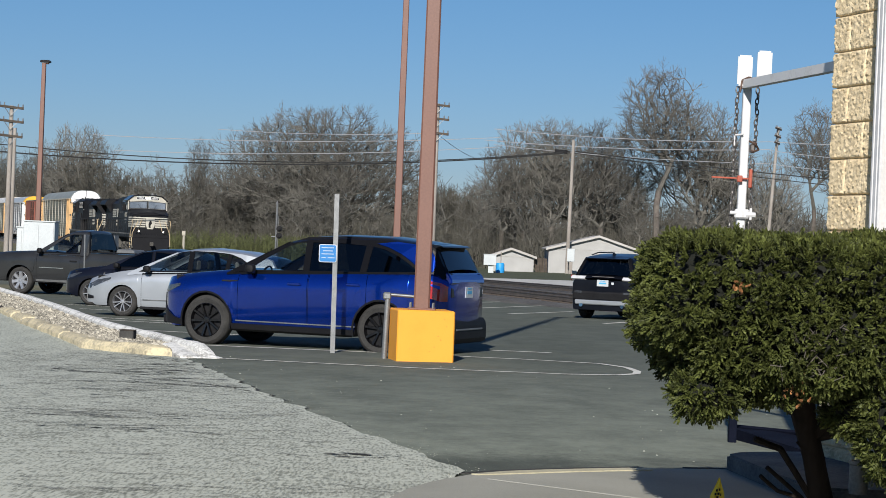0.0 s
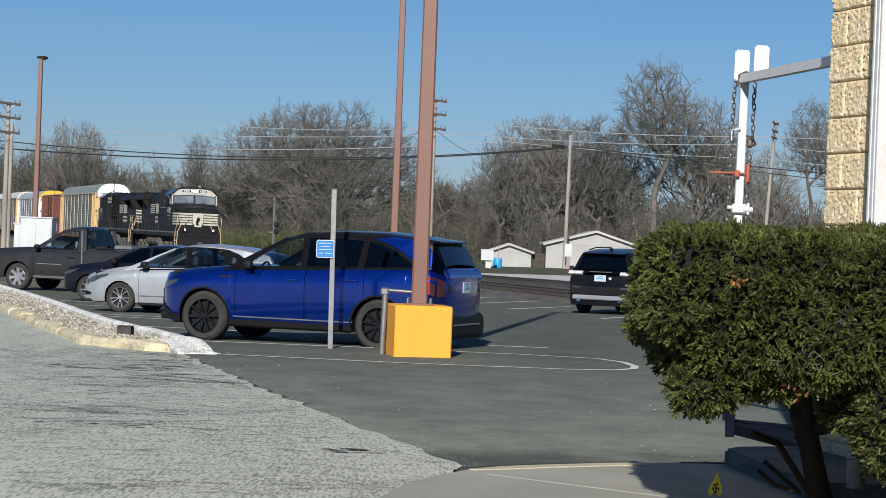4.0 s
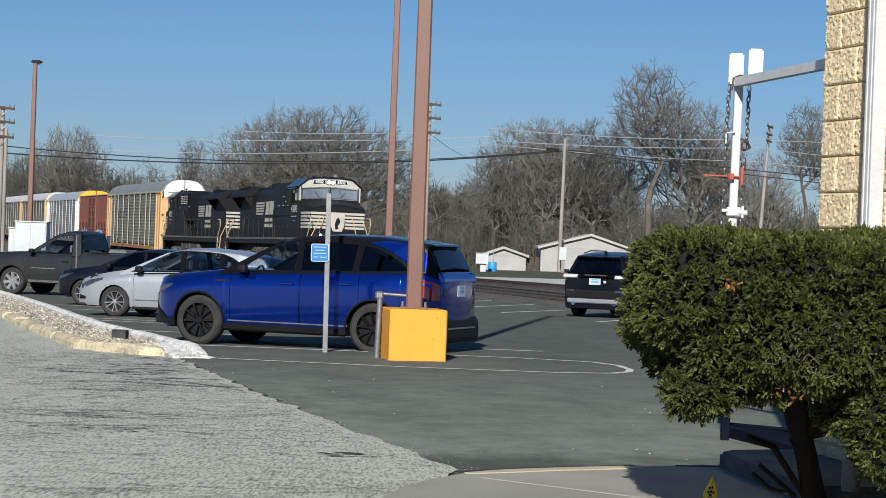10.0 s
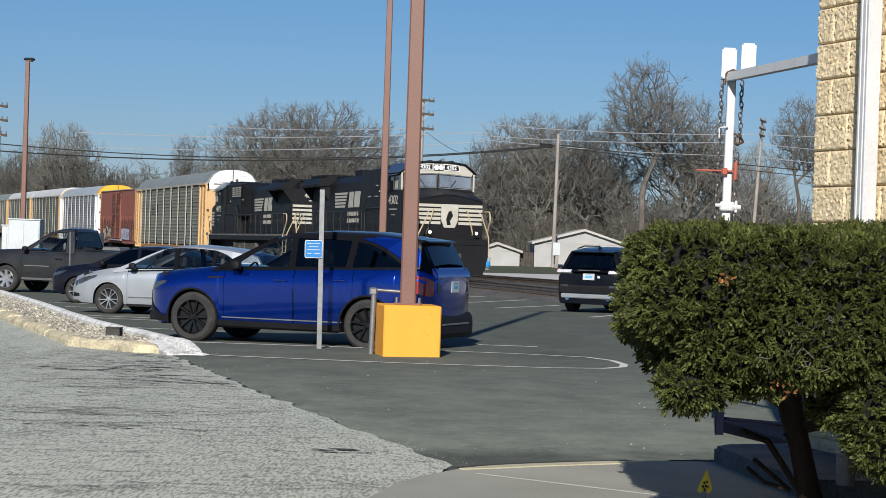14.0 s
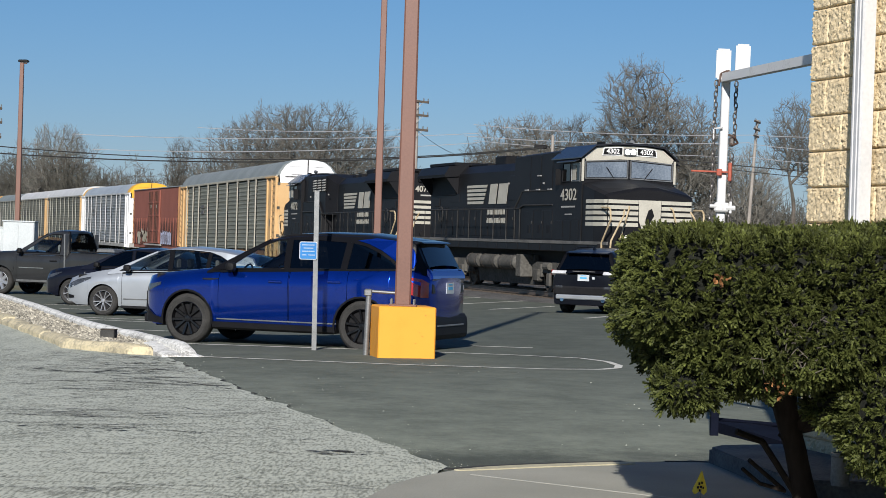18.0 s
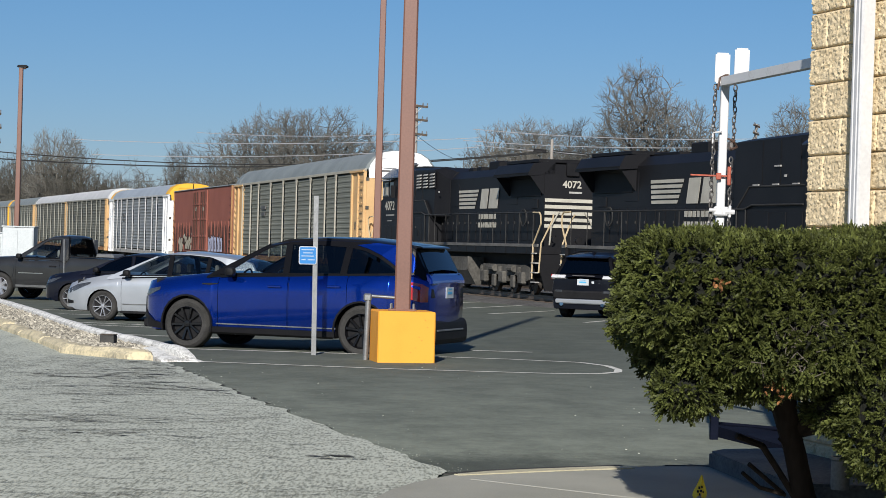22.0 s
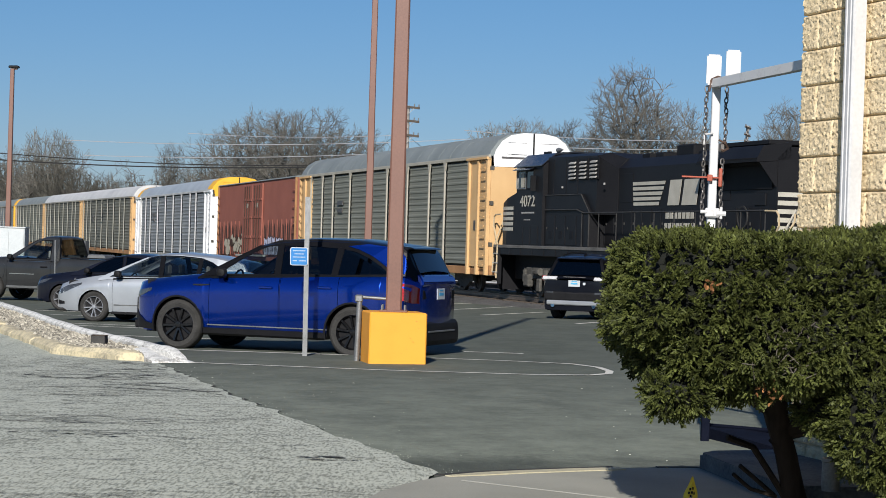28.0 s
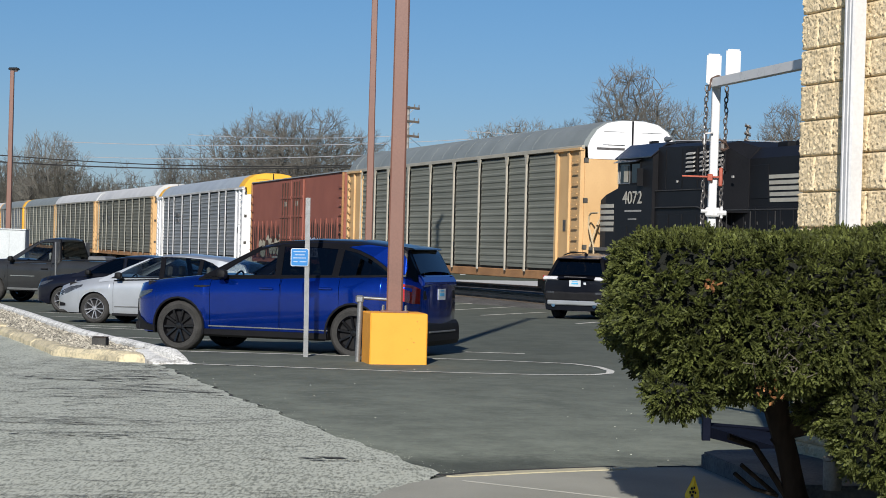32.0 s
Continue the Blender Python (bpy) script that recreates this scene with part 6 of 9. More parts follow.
    for s in (-1, 1):
        part("windscreen", prism(B(), [(s * 0.08, 3.66), (s * 1.38, 3.62), (s * 1.38, 4.06), (s * 0.08, 4.14)], "x", CF + 0.003, CF + 0.018), M_cabglass, cab, "windscreen pane, the pale sky sheen put into its colour")
        bm = B()
        for a, b in (((0.05, 3.62), (1.42, 3.58)), ((1.42, 3.58), (1.42, 4.10)), ((0.05, 4.18), (1.42, 4.10)), ((0.05, 3.62), (0.05, 4.18))):
            tube(bm, (CF + 0.015, s * a[0], a[1]), (CF + 0.015, s * b[0], b[1]), 0.022, None, 5)
        part("window_frame", bm, M_galv, cab)
        part("front_post", box(B(), CF - 0.03, CF + 0.02, s * 1.50 - 0.035, s * 1.50 + 0.035, 3.5, 4.2), M_locowhite, cab, "white corner post")
        part("wiper", path(B(), [(CF + 0.03, s * 0.5, 3.62), (CF + 0.05, s * 0.75, 3.95)], 0.012), M_black, cab)
        # side windows, one slid open with a pale shade
        for x0, x1 in ((-3.40, -2.72), (-2.62, -1.90)):
            part("side_window", box(B(), x0, x1, s * 1.52 - 0.008, s * 1.52 + 0.008, 3.50, 4.06), M_glassdark, cab)
            bm = B()
            for p, q in (((x0, 3.50), (x1, 3.50)), ((x1, 3.50), (x1, 4.06)), ((x1, 4.06), (x0, 4.06)), ((x0, 4.06), (x0, 3.50))):
                tube(bm, (p[0], s * 1.53, p[1]), (q[0], s * 1.53, q[1]), 0.02, None, 5)
            part("window_frame", bm, M_galv if x0 > -3 else M_black, cab)
        part("sun_shade", box(B(), -2.52, -2.22, s * 1.54 - 0.005, s * 1.54 + 0.005, 3.54, 4.0), M_rackpost, cab, "pale window shade")
        part("awning", prism(B(), [(s * 1.53, 4.16), (s * 1.72, 4.08), (s * 1.72, 4.10), (s * 1.53, 4.19)], "x", -3.5, -1.85), M_roofblack, cab)
        part("cab_mirror", box(B(), -3.62, -3.57, s * 1.62 - 0.09, s * 1.62 + 0.09, 3.4, 3.9, 0.01), M_black, cab)
        # number on the side, with small lettering bars under it
        writing(number, 0.66, M_locowhite, cab, pose(-2.85, s * 1.532, 3.08, 0, 0, 0 if s < 0 else 180) @ Matrix.Diagonal((1.08, 1, 0.76, 1)), "white road number", 0.006)
        part("text_bar", box(B(), -3.5, -2.3, min(s * 1.522, s * 1.528), max(s * 1.522, s * 1.528), 2.70, 2.75), M_sillgrey, cab)
        part("placard", box(B(), -3.15, -2.55, min(s * 1.522, s * 1.530), max(s * 1.522, s * 1.530), 2.48, 2.51), M_sillgrey, cab)
        for x in (-2.2, -2.9, -3.6):
            part("cover_plate", box(B(), x - 0.27, x + 0.27, s * 1.522 - 0.010, s * 1.522 + 0.010, 1.70, 2.30, 0.004), M_loco, cab)
        part("number_board", prism(B(), [(s * 0.22, 4.32), (s * 0.90, 4.30), (s * 0.86, 4.54), (s * 0.22, 4.58)], "x", CF + 0.016, CF + 0.038), M_numboard, cab, "pale number board frame")
        part("board_face", prism(B(), [(s * 0.25, 4.345), (s * 0.87, 4.325), (s * 0.83, 4.515), (s * 0.25, 4.555)], "x", CF + 0.039, CF + 0.043), M_black, cab, "black number board")
        writing(number, 0.21, M_numboard, cab, pose(CF + 0.045, s * 0.55, 4.435, 0, 0, 90), "white road number", 0.004)
    hl = part("headlight", box(B(), CF + 0.016, CF + 0.09, -0.20, 0.20, 4.32, 4.54, 0.02), M_galv, cab)
    for s in (-1, 1):
        part("lens", tube(B(), (CF + 0.09, s * 0.095, 4.43), (CF + 0.10, s * 0.095, 4.43), 0.08, None, 14), M_beam, hl, "lit lamp lens")
    part("horn", tube(B(), (-3.2, 0.5, 4.78), (-2.8, 0.5, 4.78), 0.03, 0.09, 10), M_galv, cab)
    for y in (-0.7, -0.2, 0.2, 0.7):
        part("antenna", box(B(), -2.6, -2.1, y - 0.05, y + 0.05, 4.67, 4.74, 0.01), M_black, cab)
    # equipment cabinet behind the cab, then the long hood
    part("equipment_cabinet", prism(B(), [(-4.27, 1.6), (-4.27, 3.26), (-7.45, 3.26), (-8.15, 2.72), (-8.15, 1.6)], "y", -1.44, 1.44), M_loco, ob)
    for s in (-1, 1):
        part("cabinet_edge", path(B(), [(-4.3, s * 1.445, 3.26), (-7.45, s * 1.445, 3.26), (-8.15, s * 1.445, 2.72), (-8.15, s * 1.445, 1.7)], 0.022), M_railgrey, ob, "worn cabinet edge")
        for x in (-4.8, -5.9, -6.9):
            part("panel_seam", box(B(), x - 0.015, x + 0.015, s * 1.362 - 0.008, s * 1.362 + 0.008, 3.3, 4.38), M_black, ob)
        for x, z in ((-5.6, 3.5), (-9.1, 3.55)):
            part("lift_lug", box(B(), x - 0.05, x + 0.05, s * 1.37 - 0.02, s * 1.37 + 0.02, z - 0.03, z + 0.03, 0.006), M_sillgrey, ob)
    for s in (-1, 1):
        for x in (-4.85, -5.75, -6.7):
            c = part("cabinet_door", box(B(), x - 0.38, x + 0.38, s * 1.44 - 0.014, s * 1.44 + 0.014, 1.72, 2.62, 0.006), M_loco, ob)
            part("vent", box(B(), x - 0.12, x + 0.12, s * 1.456 - 0.008, s * 1.456 + 0.008, 1.9, 2.15), M_black, c)
            part("latch", box(B(), x + 0.28, x + 0.33, s * 1.46 - 0.012, s * 1.46 + 0.012, 2.2, 2.28), M_railgrey, c)
    bm = B()
    loft(bm, [[(x, y, z) for y, z in ((-1.36, 2.65), (-1.36, zs), (-0.95, zt), (0.95, zt), (1.36, zs), (1.36, 2.65))] for x, zs, zt in ((-4.26, 4.46, 4.58), (-8.5, 4.40, 4.50))] +
         [[(-9.2, -0.97, 2.65), (-9.2, -0.97, 4.0), (-9.2, -0.7, 4.32), (-9.2, 0.7, 4.32), (-9.2, 0.97, 4.0), (-9.2, 0.97, 2.65)]])
    part("blower_housing", bm, M_loco, ob)
    for k in range(3):
        x = -6.55 - k * 0.88
        lv = part("louvre", box(B(), x - 0.36, x + 0.36, 1.36, 1.39, 3.70, 4.34, 0.008), M_black, ob)
        for j in range(5):
            part("slat", prism(B(), [(1.39, 3.76 + j * 0.115), (1.45, 3.73 + j * 0.115), (1.45, 3.765 + j * 0.115), (1.39, 3.80 + j * 0.115)], "x", x - 0.24, x + 0.24), M_sillgrey, lv)
    for x, z in ((-5.0, 3.3), (-6.1, 3.3), (-7.2, 3.3), (-6.0, 3.75)):
        part("hand_hold", box(B(), x - 0.16, x + 0.16, -1.40, -1.362, z - 0.02, z + 0.02), M_sillgrey, ob)
    bm = B()
    loft(bm, [[(x, y, z) for y, z in ((-0.95, 1.6), (-0.95, 4.02), (-0.66, 4.30), (0.66, 4.30), (0.95, 4.02), (0.95, 1.6))] for x in (-7.0, HE)])
    part("long_hood", bm, M_loco, ob)
    for s in (-1, 1):
        for k in range(16):
            x = -7.9 - k * 0.70
            d = part("hood_door", box(B(), x - 0.31, x + 0.31, s * 0.95 - 0.014, s * 0.95 + 0.014, 1.78, 2.80, 0.006), M_loco, ob)
            part("latch", box(B(), x + 0.22, x + 0.27, s * 0.975 - 0.012, s * 0.975 + 0.012, 2.35, 2.43), M_railgrey, d)
        for x in (-9.8, -16.4):
            part("hood_door", box(B(), x - 0.5, x + 0.5, s * 0.95 - 0.012, s * 0.95 + 0.012, 3.0, 3.85, 0.006), M_loco, ob)
        # radiator wing: a thin overhanging slab over a dark recess
        bm = B()
        prism(bm, [(s * 0.6, 3.98), (s * 1.50, 3.90), (s * 1.52, 4.00), (s * 1.36, 4.30), (s * 0.6, 4.42)], "x", -16.0, HE)
        wing = part("radiator_wing", bm, M_loco, ob)
        part("wing_edge", box(B(), HE - 0.02, -15.98, s * 1.52 - 0.015, s * 1.52 + 0.015, 3.90, 3.96), M_black, wing)
        part("intake_screen", box(B(), HE + 0.25, -16.3, s * 0.95 - 0.03, s * 0.95 + 0.03, 3.25, 3.85, 0.01), M_black, ob, "dark radiator intake screen")
        for x in (-16.1, HE + 0.05):
            part("wing_bracket", prism(B(), [(s * 0.95, 3.3), (s * 0.99, 3.3), (s * 1.45, 3.90), (s * 0.95, 3.94)], "x", x - 0.03, x + 0.03), M_loco, ob)
        # the emblem: slanted bars, two plain letter-like blocks, two rows of bars beneath
        x0, f = (-14.95, 1) if s < 0 else (-10.35, -1)
        ya, yb = min(s * 0.966, s * 0.974), max(s * 0.966, s * 0.974)
        for k in range(5):
            z = 3.49 - k * 0.145
            part("emblem_bar", prism(B(), [(x0 + f * a, q) for a, q in ((0.02 * k, z), (2.30 - 0.10 * k, z), (2.35 - 0.10 * k, z + 0.095), (0.02 * k - 0.01, z + 0.095))], "y", ya, yb), M_locowhite, ob)
        block1 = [(2.52, 2.90), (3.30, 2.90), (3.48, 3.60), (2.70, 3.60)]
        block2 = [(3.48, 2.90), (4.46, 2.90), (4.66, 3.60), (3.66, 3.60)]
        for bl in (block1, block2):
            part("emblem_block", prism(B(), [(x0 + f * a, z) for a, z in bl], "y", ya, yb), M_locowhite, ob)
        for z, a, b, n in ((2.62, 2.42, 4.40, 7), (2.32, 2.36, 4.46, 8)):
            w = (b - a) / n
            for k in range(n):
                xa, xb = x0 + f * (a + k * w), x0 + f * (a + k * w + w * 0.72)
                part("text_bar", box(B(), min(xa, xb), max(xa, xb), ya, yb, z - 0.09, z + 0.09), M_locowhite, ob)
        # handrail, its rear end painted pale
        for k in range(10):
            x = -7.6 - k * 1.38
            part("handrail_post", tube(B(), (x, s * 1.46, 1.6), (x, s * 1.46, 2.70), 0.015, None, 6), M_railgrey, ob)
        part("handrail", path(B(), [(-4.4, s * 1.48, 2.80), (-7.2, s * 1.48, 2.80), (-7.7, s * 1.46, 2.70), (-20.0, s * 1.46, 2.70)], 0.024), M_railgrey, ob)
        part("hand_wheel", lathe(B(), [(0.26, s * 1.05), (0.30, s * 1.05), (0.30, s * 1.08), (0.26, s * 1.08)], 18, "y"), M_railgrey, ob, at=pose(-17.9, 0, 2.55))
        part("rear_cover", box(B(), -19.0, -18.4, s * 0.95 - 0.03, s * 0.95 + 0.03, 2.85, 3.15, 0.01), M_loco, ob)
    # rear end of the hood: stripes, number
    bars(ob, HE - 0.006, 0.0, 3.12, 1.86, 0.21, 5, M_locowhite, "x", "white painted stripe", 0.55)
    writing(number, 0.33, M_locowhite, ob, pose(HE - 0.012, 0.0, 3.64, 0, 0, -90), "white road number", 0.006)
    part("text_bar", box(B(), HE - 0.012, HE - 0.004, -0.35, 0.1, 3.36, 3.42), M_sillgrey, ob)
    part("rear_headlight", box(B(), HE - 0.10, HE + 0.02, -0.22, 0.22, 3.92, 4.36, 0.02), M_black, ob)
    for s in (-1, 1):
        part("end_grab", path(B(), [(HE - 0.05, s * 0.75, 1.65), (HE - 0.10, s * 0.72, 2.3), (HE - 0.05, s * 0.45, 2.75)], 0.028), M_rackpost, ob, "pale end grab rail")
    # roof details
    part("exhaust_cover", box(B(), -13.4, -12.2, -0.45, 0.45, 4.28, 4.62, 0.04), M_black, ob)
    part("roof_hatch", box(B(), -15.8, -13.9, -0.55, 0.55, 4.29, 4.40, 0.02), M_black, ob)
    part("radiator_fan_deck", box(B(), HE + 0.2, -16.1, -1.1, 1.1, 4.35, 4.47, 0.02), M_black, ob)
    for x in (-9.9, -10.9):
        part("roof_box", box(B(), x - 0.3, x + 0.3, -0.4, 0.4, 4.28, 4.46, 0.03), M_black, ob)
    # tank, air reservoirs, trucks
    bm = B()
    loft(bm, [[(x, y, z) for y, z in ((-1.0, 1.18), (-1.05, 0.75), (-0.95, 0.2), (1.15, 0.2), (1.45, 0.7), (1.42, 1.18))] for x in (-7.3, -13.2)])
    tank = part("fuel_tank", bm, M_locodirt, ob)
    for x in (-7.35, -10.2, -13.15):
        part("tank_strap", box(B(), x - 0.05, x + 0.05, 1.41, 1.47, 0.72, 1.2, 0.01), M_locodirt, tank)
    part("filler", tube(B(), (-9.1, 1.40, 0.95), (-9.1, 1.52, 0.95), 0.09, None, 10), M_wheelsteel, tank)
    for a, b in ((-8.0, -9.7), (-9.95, -11.65), (-11.9, -13.2)):
        res = part("air_reservoir", lathe(B(), [(0.02, a + 0.06), (0.17, a + 0.04), (0.25, a - 0.06), (0.25, b + 0.06), (0.17, b - 0.04), (0.02, b - 0.06)], 16, "x"), M_locodirt, ob, "dusty grey air reservoir", smooth=True, at=pose(0, -1.27, 0.92))
        for x in (a - 0.25, b + 0.25):
            part("band", lathe(B(), [(0.255, x - 0.03), (0.265, x - 0.03), (0.265, x + 0.03), (0.255, x + 0.03)], 16, "x"), M_wheelsteel, res)
    part("brake_valve", box(B(), -7.9, -7.4, -1.45, -1.0, 0.45, 1.2, 0.03), M_locodirt, ob)
    first = None
    for xc in (-4.3, -16.4):
        for s in (-1, 1):
            bm = B()
            prism(bm, [(-2.65, 0.50), (-2.65, 0.86), (-2.2, 0.98), (2.2, 0.98), (2.65, 0.86), (2.65, 0.50), (2.2, 0.42), (1.6, 0.62), (0.5, 0.62), (0.35, 0.40), (-0.35, 0.40), (-0.5, 0.62), (-1.6, 0.62), (-2.2, 0.42)], "y", s * 1.12 - 0.07, s * 1.12 + 0.07)
            f = part("truck_frame", bm, M_locodirt, ob, at=pose(xc, 0, 0))
            for dx in (-2.0, 0.0, 2.0):
                part("axle_box", box(B(), dx - 0.24, dx + 0.24, s * 1.22 - 0.1, s * 1.22 + 0.1, 0.34, 0.74, 0.04), M_locodirt, f)
                part("spring", tube(B(), (dx + 0.33, s * 1.2, 0.5), (dx + 0.33, s * 1.2, 0.9), 0.08, None, 8), M_locodirt, f)
            for dx in (-1.0, 1.0):
                part("brake_cylinder", tube(B(), (dx - 0.25, s * 1.25, 0.84), (dx + 0.25, s * 1.25, 0.84), 0.12, None, 10), M_locodirt, f)
                part("brake_hanger", box(B(), dx - 0.16, dx + 0.16, s * 1.20 - 0.05, s * 1.20 + 0.05, 0.2, 0.62, 0.03), M_locodirt, f)
            part("sand_pipe", path(B(), [(2.6, s * 1.15, 0.95), (2.75, s * 1.0, 0.5), (2.6, s * 0.8, 0.12)], 0.025), M_locodirt, f)
        for dx in (-2.0, 0.0, 2.0):
            w = wheelset(ob, xc + dx, 0.52, first)
            first = first or w
    return ob


def autorack(label, panel, post, end, roofm, cap, sill, length=27.3, eave=4.62, peak=5.52, e=1.55, widths=(2.8, 1.95, 2.9, 2.9, 2.9, 2.9, 2.9, 1.95, 2.15)):
    """A covered car carrier: its front end at x = 0, the rail at z = 0."""
    ob = root("autorack_car", pose(0, 0, 0), label, "railway car", "autorack cars")
    y0 = 1.55
    part("sill", box(B(), -length, 0, -1.5, 1.5, 0.62, 0.90, 0.02), sill, ob, "deep side sill")
    part("deck", box(B(), -length + 0.2, -0.2, -1.4, 1.4, 0.9, 0.98), M_locodirt, ob)
    # corrugated panels, wide and narrow bays
    unit = (length - 2 * e) / sum(widths)
    at_x = [-e - unit * sum(widths[:k]) for k in range(len(widths) + 1)]
    bays = len(widths)
    bm = B()
    n = 16
    prof = []
    for k in range(n):
        z0, z1 = 0.98 + (eave - 1.06) * k / n, 0.98 + (eave - 1.06) * (k + 1) / n
        d = (z1 - z0)
        prof += [(0.0, z0), (0.0, z0 + d * 0.45), (0.022, z0 + d * 0.62), (0.022, z0 + d * 0.85)]
    prof.append((0.0, z1))
    loft(bm, [[(x, -q, z) for q, z in prof] for x in (-0.97, -0.03)], False, False)
    first = part("side_panel", bm, panel, ob, at=pose(-e, -y0 + 0.05, 0) @ Matrix.Diagonal((at_x[0] - at_x[1], 1, 1, 1)))
    pm = part("side_post", prism(B(), [(-0.042, 0.0), (0.042, 0.0), (0.042, 0.055), (-0.042, 0.055)], "z", 0.85, eave), post, ob, at=pose(-e, -y0 - 0.06, 0))
    gusset = part("post_head", prism(B(), [(-0.06, eave - 0.3), (0.06, eave - 0.3), (0.17, eave), (-0.17, eave)], "y", 0.0, 0.05), post, ob, at=pose(-e, -y0 - 0.058, 0))
    for k in range(bays + 1):
        for s in (-1, 1):
            flip = 0 if s < 0 else 180
            if k < bays and not (k == 0 and s < 0):
                again(first, pose(at_x[k if s < 0 else k + 1], s * (y0 - 0.05), 0, 0, 0, flip) @ Matrix.Diagonal((at_x[k] - at_x[k + 1], 1, 1, 1)))
            if not (k == 0 and s < 0):
                again(pm, pose(at_x[k], s * (y0 + 0.06), 0, 0, 0, flip))
                again(gusset, pose(at_x[k], s * (y0 + 0.058), 0, 0, 0, flip))
    for s in (-1, 1):
        part("top_chord", box(B(), -length, 0, s * y0 - 0.05, s * y0 + 0.05, eave - 0.02, eave + 0.10, 0.01), post, ob)
    # inner lining closes the view through the car
    part("inner_deck", box(B(), -length + e, -e, -1.42, 1.42, 0.98, eave), M_locodirt, ob)
    # ends: framed bays with ladders, end doors
    for x, d in ((0.0, -1), (-length, 1)):
        for s in (-1, 1):
            part("end_side_panel", box(B(), min(x + d * 0.25, x + d * e), max(x + d * 0.25, x + d * e), s * (y0 - 0.03) - 0.03, s * (y0 - 0.03) + 0.03, 0.9, eave, 0.006), end, ob)
            for q in (0.12, max(0.74, e * 0.5), e - 0.08):
                part("end_post", box(B(), x + d * q - 0.09, x + d * q + 0.09, s * y0 - 0.07, s * y0 + 0.07, 0.62, eave, 0.01), end, ob)
            for k in range(11):
                part("rung", box(B(), min(x + d * 0.2, x + d * 0.68), max(x + d * 0.2, x + d * 0.68), s * (y0 + 0.10) - 0.015, s * (y0 + 0.10) + 0.015, 0.95 + k * 0.33, 0.985 + k * 0.33), end, ob)
            part("head_bracket", box(B(), min(x, x + d * (e + 0.1)), max(x, x + d * (e + 0.1)), s * (y0 + 0.04) - 0.07, s * (y0 + 0.04) + 0.07, eave - 0.06, eave + 0.03, 0.01), end, ob)
            part("end_door", box(B(), x - 0.03 if d < 0 else x - 0.03, x + 0.03, min(s * 0.02, s * 1.5), max(s * 0.02, s * 1.5), 0.95, eave - 0.31, 0.008), end, ob, "plain end door leaf")
            part("door_bar", tube(B(), (x - d * 0.05, s * 0.12, 1.0), (x - d * 0.05, s * 0.12, eave - 0.5), 0.03, None, 6), end, ob)
            for z in (1.6, 3.0, 4.2):
                part("hinge", box(B(), x - 0.06, x + 0.06, s * 1.46 - 0.06, s * 1.46 + 0.06, z, z + 0.14), M_locodirt, ob)
        part("end_sill", box(B(), x - 0.1, x + 0.1, -1.5, 1.5, 0.62, 0.95, 0.02), sill, ob)
        coupler(ob, x, -d)
    # arched roof and its end caps
    h = peak - eave
    arch = [(-1.58, eave + 0.06), (-1.50, eave + 0.30 * h), (-1.26, eave + 0.66 * h), (-0.90, eave + 0.90 * h), (-0.4, peak), (0.4, peak), (0.90, eave + 0.90 * h), (1.26, eave + 0.66 * h), (1.50, eave + 0.30 * h), (1.58, eave + 0.06)]
    part("roof", loft(B(), [[(x, y, z) for y, z in arch] for x in (-1.25, -length + 1.25)]), roofm, ob, smooth=True)
    rib = part("roof_rib", loft(B(), [[(x, y * 1.003, z + 0.004) for y, z in arch] for x in (-0.02, 0.02)]), roofm, ob, at=pose(-3.2, 0, 0))
    for k in range(1, 16):
        again(rib, pose(-3.2 - k * 1.4, 0, 0))
    for x, d in ((0.0, -1), (-length, 1)):
        bm = B()
        loft(bm, [[(x + d * q, y * f, eave + 0.05 + (z - eave - 0.05) * g) for y, z in arch] for q, f, g in ((0.0, 0.95, 0.97), (0.06, 0.985, 0.995), (1.25, 1.012, 1.012))])
        ec = part("roof_end_cap", bm, cap if cap is M_rackyellow else roofm, ob, smooth=False)
        # the flat arched end, its lower edge under the eave, in two leaves with raised frames
        for s in (-1, 1):
            rim = [(s * 0.03, eave - 0.30), (s * 1.40, eave - 0.30), (s * 1.43, eave + 0.06)] + [(s * -y * 0.90, eave + 0.05 + (z - eave - 0.05) * 0.97) for y, z in arch[:5]] + [(s * 0.03, eave + 0.05 + (peak - eave - 0.05) * 0.97)]
            leaf = part("cap_panel", prism(B(), rim, "x", x - d * 0.045, x - d * 0.01), cap, ec, "painted arched end panel")
            for a, b, q in ((0.25, 0.95, eave + 0.62 * h), (0.25, 0.95, eave + 0.18 * h)):
                part("frame_rib", box(B(), x - d * 0.06 - 0.012, x - d * 0.06 + 0.012, min(s * a, s * b), max(s * a, s * b), q - 0.02, q + 0.02), cap, leaf)
            for y in (0.25, 0.95):
                part("frame_rib", box(B(), x - d * 0.06 - 0.012, x - d * 0.06 + 0.012, s * y - 0.02, s * y + 0.02, eave + 0.18 * h, eave + 0.62 * h), cap, leaf)
            part("text_bar", box(B(), x - d * 0.05 - 0.004, x - d * 0.05 + 0.004, min(s * 0.25, s * 1.15), max(s * 0.25, s * 1.15), eave - 0.02, eave + 0.05), M_chain, leaf)
            part("text_bar", box(B(), x - d * 0.05 - 0.004, x - d * 0.05 + 0.004, min(s * 0.25, s * 0.8), max(s * 0.25, s * 0.8), eave + 0.12, eave + 0.16), M_chain, leaf)
        part("cap_seam", box(B(), x - d * 0.05 - 0.006, x - d * 0.05 + 0.006, -0.026, 0.026, eave - 0.42, peak - 0.03), M_black, ec)
